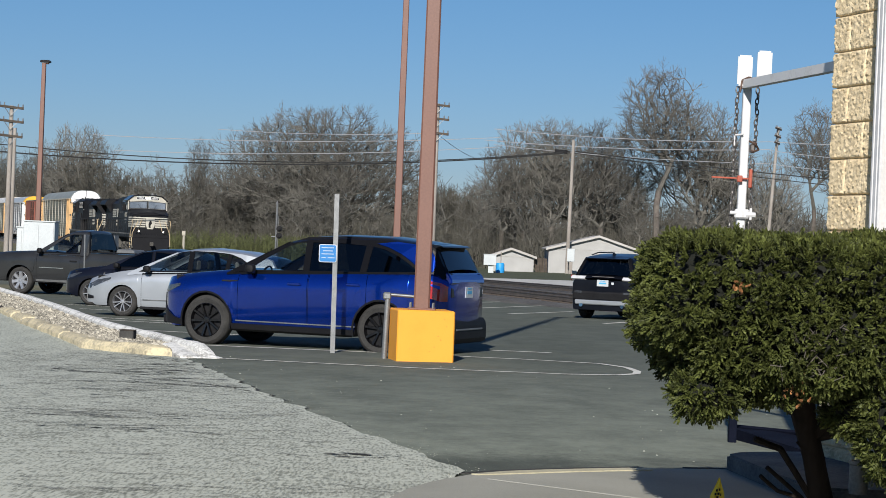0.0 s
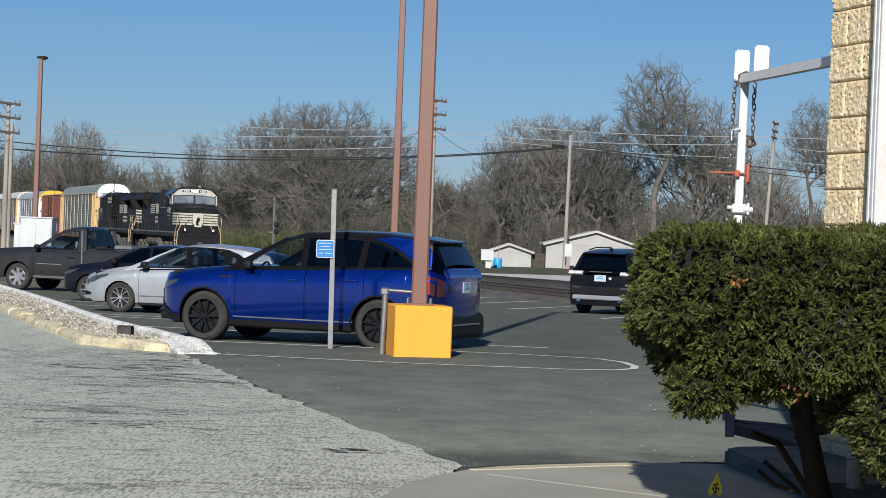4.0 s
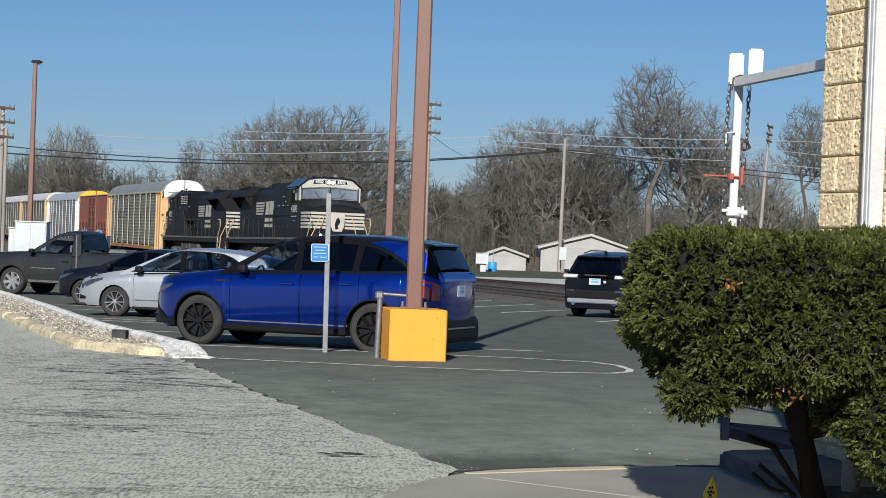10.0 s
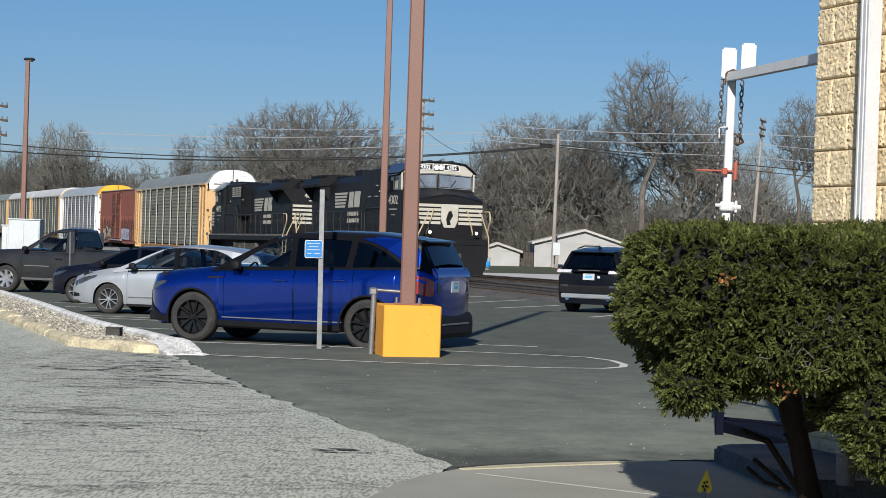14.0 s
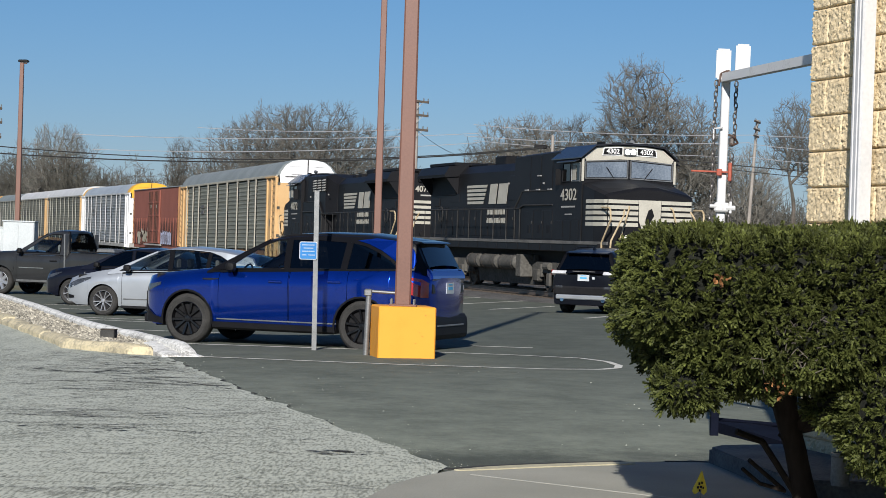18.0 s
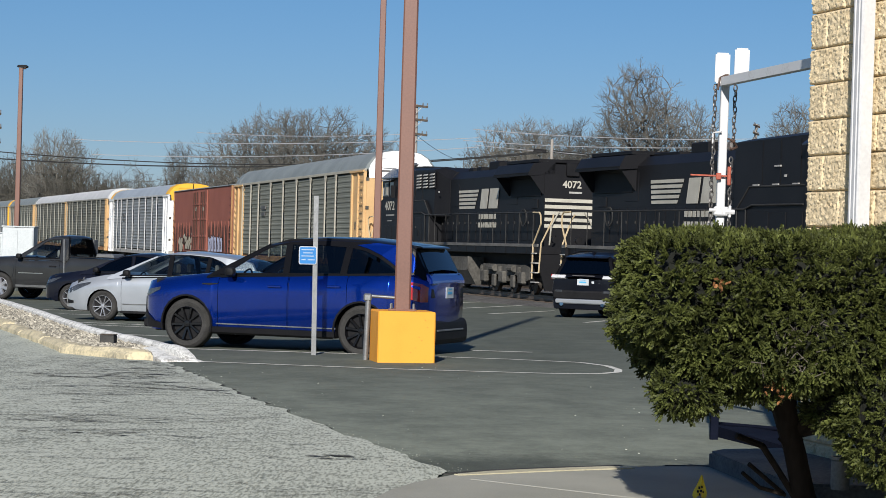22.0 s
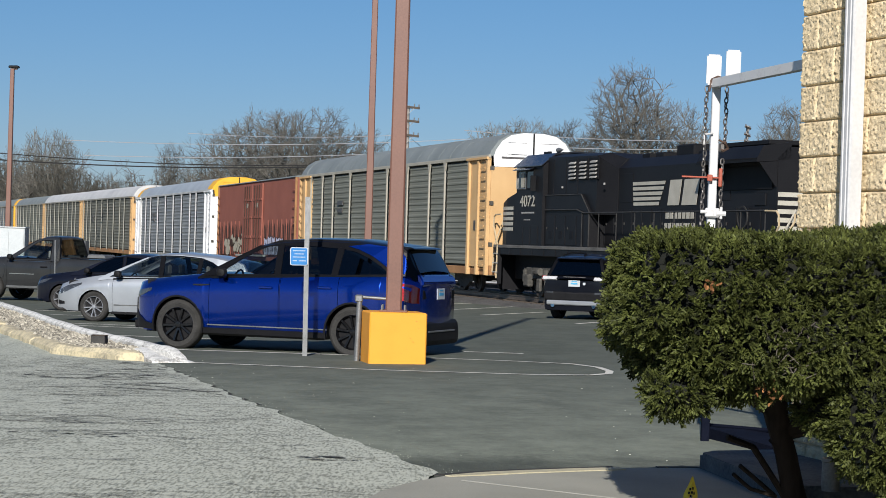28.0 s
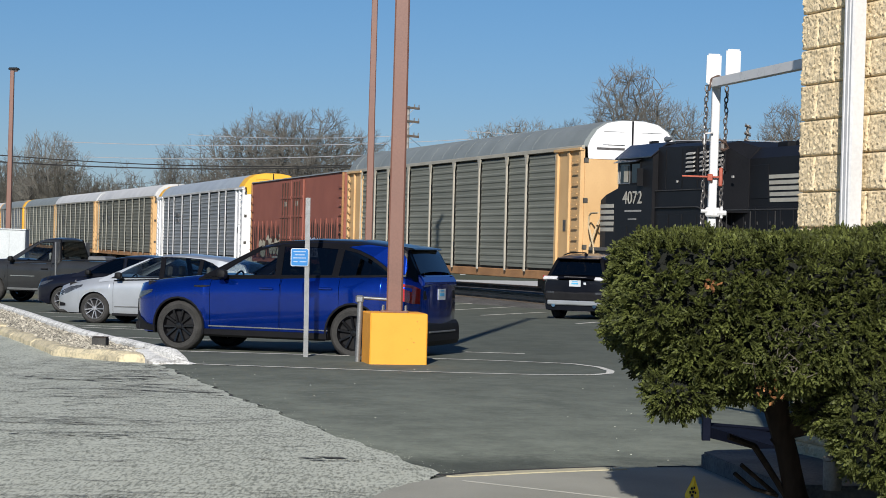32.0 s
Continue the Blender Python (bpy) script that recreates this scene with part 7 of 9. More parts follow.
    for x in (-4.0, -length + 4.0):
        freight_truck(ob, x, FREIGHT_WHEEL)
    # stencils as plain bars
    for k, (x, z, w) in enumerate(((at_x[7] + 1.2, 3.35, 1.0), (at_x[7] + 1.2, 3.02, 0.8), (-1.3, 2.4, 0.5), (-1.3, 2.25, 0.5))):
        part("text_bar", box(B(), x - w / 2, x + w / 2, -y0 - 0.025, -y0 - 0.018 + 0.03, z - 0.09, z + 0.09), M_chain, ob)
    return ob


def boxcar():
    ob = root("boxcar", pose(0, 0, 0), "oxide red high-cube boxcar with sliding doors and sprayed tags", "railway car")
    L, w, z0, z1 = 18.9, 1.5, 0.95, 4.72
    part("body", box(B(), -L, 0, -w, w, z0, z1, 0.02), M_boxcar, ob)
    bm = B()
    loft(bm, [[(x, y, z) for y, z in ((-1.56, z1), (-1.5, z1 + 0.06), (0, z1 + 0.22), (1.5, z1 + 0.06), (1.56, z1))] for x in (0.03, -L - 0.03)])
    part("roof", bm, M_roofgrey, ob)
    part("sill", box(B(), -L, 0, -1.45, 1.45, 0.7, 0.96, 0.02), M_boxcar, ob)
    rib = part("side_rib", prism(B(), [(-0.06, 0.0), (-0.03, -0.028), (0.03, -0.028), (0.06, 0.0)], "z", z0, 2.75), M_boxcar, ob, at=pose(-0.9, -w, 0))
    for k in range(18):
        x = -0.9 - k * 1.02
        if -11.9 < x < -7.2:
            continue
        for s in (-1, 1):
            if k or s > 0:
                again(rib, pose(x, s * w, 0, 0, 0, 0 if s < 0 else 180))
    for s in (-1, 1):
        for x in (-10.75, -8.35):
            d = part("sliding_door", box(B(), x - 1.15, x + 1.15, s * (w + 0.05) - 0.04, s * (w + 0.05) + 0.04, z0 + 0.1, z1 - 0.12, 0.01), M_boxcar, ob)
            for dx in (-0.55, 0.0, 0.55):
                part("door_rod", tube(B(), (x + dx, s * (w + 0.12), z0 + 0.2), (x + dx, s * (w + 0.12), z1 - 0.2), 0.03, None, 6), M_boxdark, d)
            for z in (1.9, 2.9, 3.8):
                part("door_rib", box(B(), x - 1.1, x + 1.1, s * (w + 0.1) - 0.02, s * (w + 0.1) + 0.02, z - 0.06, z + 0.06, 0.01), M_boxcar, d)
            part("placard", box(B(), x - 0.25, x + 0.25, min(s * (w + 0.10), s * (w + 0.108)), max(s * (w + 0.10), s * (w + 0.108)), 3.4, 3.62), M_rackpost, d, "faded pale stencil")
        part("door_track", box(B(), -13.4, -6.4, s * (w + 0.06) - 0.05, s * (w + 0.06) + 0.05, z0 - 0.05, z0 + 0.05, 0.01), M_sillgrey, ob)
        # dark strips up the lower side between the ribs
        rs = random.Random(6)
        for k in range(46):
            x = -0.5 - k * 0.40
            part("dirt_run", prism(B(), [(x - 0.14, 0.97), (x + 0.14, 0.97), (x + 0.12, rs.uniform(2.2, 2.5)), (x, rs.uniform(2.5, 2.75)), (x - 0.12, rs.uniform(2.2, 2.5))], "y", min(s * (w + 0.002), s * (w + 0.007)), max(s * (w + 0.002), s * (w + 0.007))), M_boxdark, ob)
        # sprayed tags low on the side: upright blue-white blocks in a dark outline, and a heap of cream blots
        def sprayed(pts, lift, material, text):
            part("sprayed_tag", prism(B(), pts, "y", min(s * (w + lift), s * (w + lift + 0.006)), max(s * (w + lift), s * (w + lift + 0.006))), material, ob, text)
        r = random.Random(3)
        for k in range(5):
            x, lean = -2.75 - k * 0.88, r.uniform(-0.08, 0.08)
            top, wide = 1.80 + r.uniform(-0.08, 0.1), r.uniform(0.30, 0.38)
            for grow, lift, m in ((0.06, 0.040, M_boxdark), (0.0, 0.047, M_tagblue)):
                sprayed([(x - wide - grow, 1.02), (x + wide + grow, 1.02), (x + wide + grow + lean, top + grow), (x + lean, top - 0.08 + grow), (x - wide - grow + lean, top + 0.04 + grow)], lift, m, "upright sprayed block")
            sprayed([(x - 0.08, 1.15), (x + 0.05, 1.15), (x + 0.07 + lean, top - 0.25), (x - 0.06 + lean, top - 0.2)], 0.054, M_boxdark, "dark sprayed stroke")
        for k in range(26):
            x, z, q = r.uniform(-16.6, -11.9), r.uniform(1.15, 1.95), r.uniform(0.22, 0.46)
            pts = [(x + q * math.cos(a) * r.uniform(0.7, 1.2), z + 0.62 * q * math.sin(a) * r.uniform(0.7, 1.2)) for a in [j * 0.698 for j in range(9)]]
            sprayed(pts, 0.032 + 0.001 * k, M_tag if k % 4 else M_boxdark, "cream sprayed blot")
        for x, d in ((0.0, -1), (-L, 1)):
            for k in range(9):
                part("rung", box(B(), min(x + d * 0.12, x + d * 0.6), max(x + d * 0.12, x + d * 0.6), s * (w + 0.09) - 0.015, s * (w + 0.09) + 0.015, 0.9 + k * 0.4, 0.935 + k * 0.4), M_boxcar, ob)
            part("corner_post", box(B(), min(x, x + d * 0.1), max(x, x + d * 0.1), s * w - 0.06, s * w + 0.06, z0, z1, 0.01), M_sillbrown, ob)
    for x, d in ((0.0, 1), (-L, -1)):
        coupler(ob, x, d)
        for k in range(7):
            part("end_rib", box(B(), min(x, x + d * 0.06), max(x, x + d * 0.06), -1.3, 1.3, 1.3 + k * 0.48, 1.5 + k * 0.48, 0.02), M_boxcar, ob)
    for x in (-2.6, -L + 2.6):
        freight_truck(ob, x, FREIGHT_WHEEL)
    return ob


# front end of the first car carrier, in metres up the track from the square of the eye
TRAIN = ((0, 206.68), (1, 200.78), (2, 194.88), (3, 188.85), (3.5, 186.37), (5.5, 173.99), (6, 169.9), (7, 161.7), (8, 155.7), (9, 148.5), (10, 142.97),
         (11, 138.16), (12, 133.74), (13, 128.71), (14, 123.40), (14.5, 120.95), (16.5, 110.45), (17, 107.95), (18, 102.50), (19, 97.50), (20, 93.18), (21, 89.02),
         (22, 85.16), (23, 81.70), (24, 78.62), (25, 75.80), (25.5, 74.25), (27.5, 68.78), (28, 67.60), (29, 65.13), (30, 62.68), (31, 60.50), (32, 58.80))
CONSIST = []                          # (thing, metres behind the first car's front, turned round)
CONSIST.append((locomotive("4302", "black freight locomotive with white nose stripes, leading the train"), -44.9, False))
CONSIST.append((locomotive("4072", "black freight locomotive coupled backwards behind the leading one"), -1.35, True))
CONSIST.append((autorack("long car carrier with grey corrugated sides and orange ends", M_rackpanel, M_rackpost, M_rackorange, M_roofgrey, M_rackwhite, M_sillbrown, 27.8, e=2.2), -0.35, False))
CONSIST.append((boxcar(), 28.45, False))
CONSIST.append((autorack("car carrier with bright grey panels, white posts, yellow roof end", M_rackpanel3, M_rackpostwhite, M_rackwhite, M_roofblue, M_rackyellow, M_sillgrey, 27.3, 4.52, 5.36, e=2.0), 49.2, False))
CONSIST.append((autorack("car carrier with tan panels, orange ends and pale roof", M_rackpanel2, M_rackpost2, M_rackorange, M_roofwhite, M_roofwhite, M_sillbrown, e=1.0), 78.1, False))
CONSIST.append((autorack("weathered car carrier with tan panels, orange ends", M_rackpanel2, M_rackpost2, M_rackorange, M_roofwhite, M_roofwhite, M_sillbrown, e=1.0), 106.3, False))
CONSIST.append((autorack("grey-green car carrier with orange ends", M_rackpanel, M_rackpost2, M_rackorange, M_roofgrey, M_roofgrey, M_sillbrown, e=1.0), 134.6, False))
CONSIST.append((autorack("car carrier with grey panels and yellow ends", M_rackpanel3, M_rackpost2, M_rackyellow, M_roofgrey, M_rackyellow, M_sillbrown, e=1.0), 162.9, False))
CONSIST.append((autorack("last seen car carrier with tan panels", M_rackpanel2, M_rackpost2, M_rackorange, M_roofwhite, M_roofwhite, M_sillbrown, e=1.0), 191.2, False))


def motions():
    """The train rolls in and slows; the wheels turn with the way it makes."""
    ts, ss = [t for t, s in TRAIN], [s for t, s in TRAIN]
    for thing, off, back in CONSIST:
        rows = []
        for t, s in TRAIN:
            s0, s1 = s + off, s + off + (-20 if back else 20)
            dip = math.degrees(math.asin((grade(s1) - grade(s0)) / 20))
            rows.append((t, Matrix.Translation(along(s0, 0, RAIL_Z + grade(s0))) @ pose(0, 0, 0, 0, 0, HEAD + (180 if back else 0)) @ pose(0, 0, 0, 0, dip, 0)))
        walk(thing, rows)
    fine = [k * 0.1 for k in range(321)]
    way = [TRAIN[0][1] - interp(t, ts, ss) for t in fine]
    back_of = {thing: back for thing, off, back in CONSIST}
    near_cars = [c[0] for c in CONSIST[:4]]
    for o, x, r, parent in ROLLING:
        if parent not in near_cars:
            continue
        sgn = -1 if back_of[parent] else 1
        walk(o, [(t, pose(x, 0, r) @ Matrix.Rotation(sgn * w / r, 4, "Y")) for t, w in zip(fine, way)])

# ---------------- beyond the track ----------------
M_shed = surf("white_siding", (0.30, 0.295, 0.28), (0.40, 0.395, 0.375), 0.7, 0, 0.8, 20, 0.05, 0.004)
M_shedroof = surf("pale_roof_sheet", (0.34, 0.32, 0.29), (0.46, 0.44, 0.41), 0.8, 0, 0.8, 20, 0.1, 0.006)
M_pale = surf("pale_gravel_road", (0.42, 0.41, 0.375), (0.56, 0.55, 0.51), 0.9, 0, 0.6, 12, 0.2, 0.02)
M_grass = surf("thin_spring_grass", (0.036, 0.045, 0.018), (0.075, 0.080, 0.036), 0.95, 0, 0.5, 14, 0.5, 0.05)
M_tarp = surf("blue_plastic", (0.02, 0.26, 0.62), (0.03, 0.32, 0.70), 0.5, 0, 2, 20, 0.1, 0.01)
M_cabinet = surf("white_cabinet_paint", (0.42, 0.45, 0.45), (0.53, 0.56, 0.56), 0.5, 0, 1.2, 20, 0.03, 0.003)


def far_z(x, y):
    return ground_z(x, y) - 0.06


def shed(x0, x1, y, depth, wall_h, peak, ridge, base, label):
    """A gabled shed, its gable towards the track."""
    ob = root("shed", pose(x0, y, base), label, "shed", "white sheds")
    w = x1 - x0
    bm = B()
    prism(bm, [(0, 0), (w, 0), (w, wall_h), (ridge, peak), (0, wall_h)], "y", 0, depth)
    part("wall", bm, M_shed, ob)
    part("wall_seam", box(B(), 0.05, w - 0.05, -0.02, 0.0, wall_h - 0.08, wall_h - 0.02), M_sillgrey, ob)
    for a, b in (((-0.25, wall_h - 0.12), (ridge, peak + 0.02)), ((w + 0.25, wall_h - 0.12), (ridge, peak + 0.02))):
        bm = B()
        prism(bm, [a, b, (b[0], b[1] + 0.12), (a[0], a[1] + 0.12)], "y", -0.3, depth + 0.3)
        part("roof", bm, M_shedroof, ob)
        bm = B()
        prism(bm, [(a[0], a[1] - 0.06), (b[0], b[1] - 0.06), (b[0], b[1] + 0.13), (a[0], a[1] + 0.13)], "y", -0.34, -0.30)
        part("barge_board", bm, M_shedroof, ob)
    return ob


shed(2.35, 5.75, 172, 5, 1.42, 1.95, 1.55, -0.62, "small white gabled shed beside the gravel road")
shed(6.95, 14.6, 172, 9, 2.2, 3.25, 4.1, -0.62, "larger white gabled garage with pale roof")
dk = root("fence_panel", pose(5.9, 172.6, -0.6), "dark wooden fence gap between two sheds", "fence")
for k in range(5):
    part("board", box(B(), k * 0.2, k * 0.2 + 0.17, 0, 0.04, 0, 1.3 + 0.05 * (k % 2), 0.004), M_tie, dk)
sheet("gravel_road", [60, 80, 92, 98, 104, 110, 118], lambda y: max(-6.0, (MID + 8.3 - y * NRM.y) / NRM.x), lambda y: 60.0, -0.02, M_pale, 16, label="pale gravel road beyond the track")
sheet("verge", [118.2, 124, 130, 140, 150, 160, 168, 175, 185], lambda y: -9.0 if y < 160 else -40.0, lambda y: 60.0, -0.02, M_grass, 16, label="thin green grass verge")
sheet("verge", [100, 104, 110, 118, 126, 140], lambda y: -80.0, lambda y: -10.0 - (y - 100) * 0.2, -0.02, M_grass, 16, label="thin green grass beside the track")
cb = root("relay_cabinet", pose(2.0, 160, -0.65), "white railway relay cabinet on a post", "cabinet")
part("box", box(B(), -0.48, 0.48, -0.3, 0.3, 0.75, 1.55, 0.02), M_cabinet, cb)
part("post", box(B(), -0.12, 0.3, -0.12, 0.12, 0, 0.76, 0.01), M_cabinet, cb)
part("roof", box(B(), -0.52, 0.52, -0.34, 0.34, 1.55, 1.6, 0.01), M_cabinet, cb)
tp = root("water_barrel", pose(2.85, 163, -0.65), "bright blue plastic barrel beside the road", "barrel")
part("body", lathe(B(), [(0.02, 0.0), (0.30, 0.02), (0.33, 0.12), (0.34, 0.5), (0.33, 0.85), (0.28, 0.92), (0.02, 0.93)], 14, "z"), M_tarp, tp, smooth=True)
part("hoop", lathe(B(), [(0.345, 0.3), (0.36, 0.32), (0.36, 0.36), (0.345, 0.38)], 14, "z"), M_tarp, tp)
ps = root("marker_post", pose(2.9, 163.3, -0.6), "thin weathered wooden stake beside the barrel", "stake")
part("stake", box(B(), -0.04, 0.04, -0.04, 0.04, 0, 1.75, 0.01), M_woodpole, ps)

# white utility cabinets by the car park's end
for x, y, w, h in ((-16.25, 80.0, 1.2, 1.95), (-16.98, 80.4, 0.4, 1.7)):
    z = ground_z(x, y)
    ob = root("utility_cabinet", pose(x, y, z), "white steel utility cabinet with ribbed doors", "cabinet", "utility cabinets")
    part("body", box(B(), -w / 2, w / 2, -0.4, 0.4, 0.08, h - z, 0.02), M_cabinet, ob)
    part("plinth", box(B(), -w / 2 - 0.04, w / 2 + 0.04, -0.44, 0.44, -0.05, 0.08), M_concrete, ob)
    for s in (-1, 1):
        d = part("door", box(B(), min(0.01 * s, s * (w / 2 - 0.04)), max(0.01 * s, s * (w / 2 - 0.04)), -0.42, -0.40, 0.15, h - z - 0.1, 0.005), M_cabinet, ob)
        part("handle", box(B(), s * 0.06 - 0.02, s * 0.06 + 0.02, -0.45, -0.42, 0.9, 1.05), M_galv, d)
    part("lid", box(B(), -w / 2 - 0.03, w / 2 + 0.03, -0.44, 0.44, h - z, h - z + 0.05, 0.01), M_cabinet, ob)
mk = root("mile_marker", pose(-22.56, 167.7, -0.72), "pale short marker post in the grass", "marker post")
part("post", tube(B(), (0, 0, 0), (0, 0, 2.3), 0.10, None, 8), M_rackpost, mk)
part("cap", box(B(), -0.14, 0.14, -0.14, 0.14, 2.1, 2.48, 0.02), M_rackpost, mk)
# signal mast
sm = root("signal_mast", pose(-13.55, 150, -0.3), "grey railway signal mast with dark lamp heads", "signal")
part("mast", tube(B(), (0, 0, 0), (0, 0, 4.3), 0.07, None, 8), M_galv, sm)
for z in (2.0, 2.5):
    h = part("signal_head", tube(B(), (0.22, -0.1, z), (0.22, 0.06, z), 0.22, None, 12), M_black, sm)
    part("hood", tube(B(), (0.22, -0.32, z + 0.02), (0.22, -0.1, z + 0.02), 0.10, None, 8), M_black, h)
part("bracket", box(B(), -0.35, 0.3, -0.05, 0.05, 1.9, 1.97, 0.01), M_galv, sm)
part("finial", tube(B(), (-0.02, 0, 4.3), (0.0, 0, 4.5), 0.1, 0.02, 8), M_galv, sm)
part("ladder", path(B(), [(0.12, 0.1, 0), (0.12, 0.1, 3.4)], 0.02), M_galv, sm)


# ---------------- utility poles and wires ----------------


def utility_pole(x, y, top, base, r, arms, label, lean=0.0, extra=None):
    ob = root("utility_pole", pose(x, y, base, 0, lean, 0), label, "utility pole", "utility poles")
    H = top - base
    part("pole", tube(B(), (0, 0, 0), (0, 0, H), r, r * 0.72, 10), M_woodpole, ob, smooth=True)
    for z, w, turn in arms:
        a = part("crossarm", box(B(), -w, w, -0.06, 0.06, -0.07, 0.07, 0.01), M_tie, ob, at=pose(0, -r, H - z, 0, 4, turn))
        for k in (-0.92, -0.55, 0.55, 0.92):
            part("insulator", tube(B(), (w * k, 0, 0.07), (w * k, 0, 0.24), 0.05, 0.03, 7), M_galv, a)
        part("brace", path(B(), [(-w * 0.5, -0.05, -0.05), (0, -0.05, -0.5), (w * 0.5, -0.05, -0.05)], 0.02), M_galv, a)
    return ob


utility_pole(-2.0, 130, 10.35, -0.2, 0.17, ((0.1, 0.75, 12), (0.95, 0.75, 12), (1.85, 0.75, 12)), "weathered wooden pole with three crossarms")
utility_pole(8.4, 170, 10.45, -0.65, 0.17, (), "pale wooden utility pole carrying cables", 0.6)
tr = root("cable_box", pose(8.2, 169.8, 9.4, 0, 3, 0), "black cable splice box hung beside the pole", "splice box")
part("box", box(B(), -1.2, -0.15, -0.12, 0.12, -0.14, 0.16, 0.05), M_black, tr)
sp = root("pole_sign", pose(8.6, 168.5, -0.6), "white blank sign board on a post beside the garage", "sign")
part("board", box(B(), -0.3, 0.3, -0.03, 0.03, 1.15, 2.2, 0.02), M_cabinet, sp)
part("post", box(B(), -0.12, 0.16, 0.03, 0.1, 0, 2.1, 0.01), M_woodpole, sp)
utility_pole(27.3, 190, 13.4, -0.65, 0.18, ((0.2, 0.7, 60), (0.9, 0.7, 60), (1.5, 0.6, 60)), "leaning weathered pole with short crossarms", 3.0)
utility_pole(-26.35, 120, 8.6, -0.2, 0.16, ((0.1, 0.72, 20), (0.9, 0.75, 20), (1.75, 0.72, 20)), "weathered wooden pole with three crossarms")
utility_pole(-27.2, 125, 7.55, -0.2, 0.14, (), "plain weathered wooden pole")


def wire(a, b, sag, r, material, label):
    a, b = Vector(a), Vector(b)
    pts = [a.lerp(b, k / 16) - Vector((0, 0, sag * (1 - (2 * k / 16 - 1) ** 2))) for k in range(17)]
    bm = B()
    loft(bm, [[q + Vector((0, math.cos(t) * r, math.sin(t) * r)) for t in (0.3, 2.4, 4.5)] for q in pts])
    return tagged(part("overhead_wire", bm, material), label, "wire", "overhead wires")


dark, light = "black overhead cable strung between poles", "pale overhead line strung between poles"
wire((-40, 146, 7.9), (8.3, 170, 9.5), 1.45, 0.045, M_wire, dark)
wire((-40, 146, 7.2), (8.3, 170, 9.4), 1.25, 0.055, M_wire, dark)
wire((8.45, 170, 9.55), (36.0, 164, 7.5), 0.15, 0.05, M_wire, dark)
wire((8.45, 170, 9.4), (36.0, 164, 6.9), 0.15, 0.04, M_wire, dark)
wire((-36, 200, 10.6), (3.0, 200, 11.9), 0.5, 0.035, M_wirelight, light)
wire((-34, 200, 9.2), (3.0, 200, 11.0), 0.5, 0.035, M_wirelight, light)
wire((-24, 200, 11.6), (-3.0, 198, 12.0), 0.3, 0.03, M_wirelight, light)
wire((-2.0, 130, 8.5), (2.0, 200, 9.6), 0.4, 0.025, M_wirelight, light)
wire((2.4, 200, 12.7), (27.4, 190, 12.0), 0.35, 0.035, M_wirelight, light)
wire((1.5, 200, 11.6), (27.4, 190, 11.3), 0.35, 0.035, M_wirelight, light)
wire((2.4, 200, 11.2), (27.4, 190, 10.0), 0.3, 0.03, M_wirelight, light)
wire((27.4, 190, 12.0), (44, 184, 12.4), 0.3, 0.035, M_wirelight, light)
wire((27.4, 190, 11.2), (44, 184, 10.4), 0.3, 0.03, M_wirelight, light)
wire((27.4, 190, 10.0), (44, 184, 9.2), 0.3, 0.03, M_wirelight, light)

# ---------------- bare trees ----------------


def stick(vs, fs, p, q, r0, r1, n):
    d = (q - p)
    if d.length < 1e-5:
        return
    d.normalize()
    a = d.orthogonal().normalized()
    b = d.cross(a)
    o = len(vs)
    for c, r in ((p, r0), (q, r1)):
        for i in range(n):
            t = 2 * math.pi * i / n
            vs.append(c + a * (math.cos(t) * r) + b * (math.sin(t) * r))
    for i in range(n):
        j = (i + 1) % n
        fs.append((o + i, o + j, o + n + j, o + n + i))


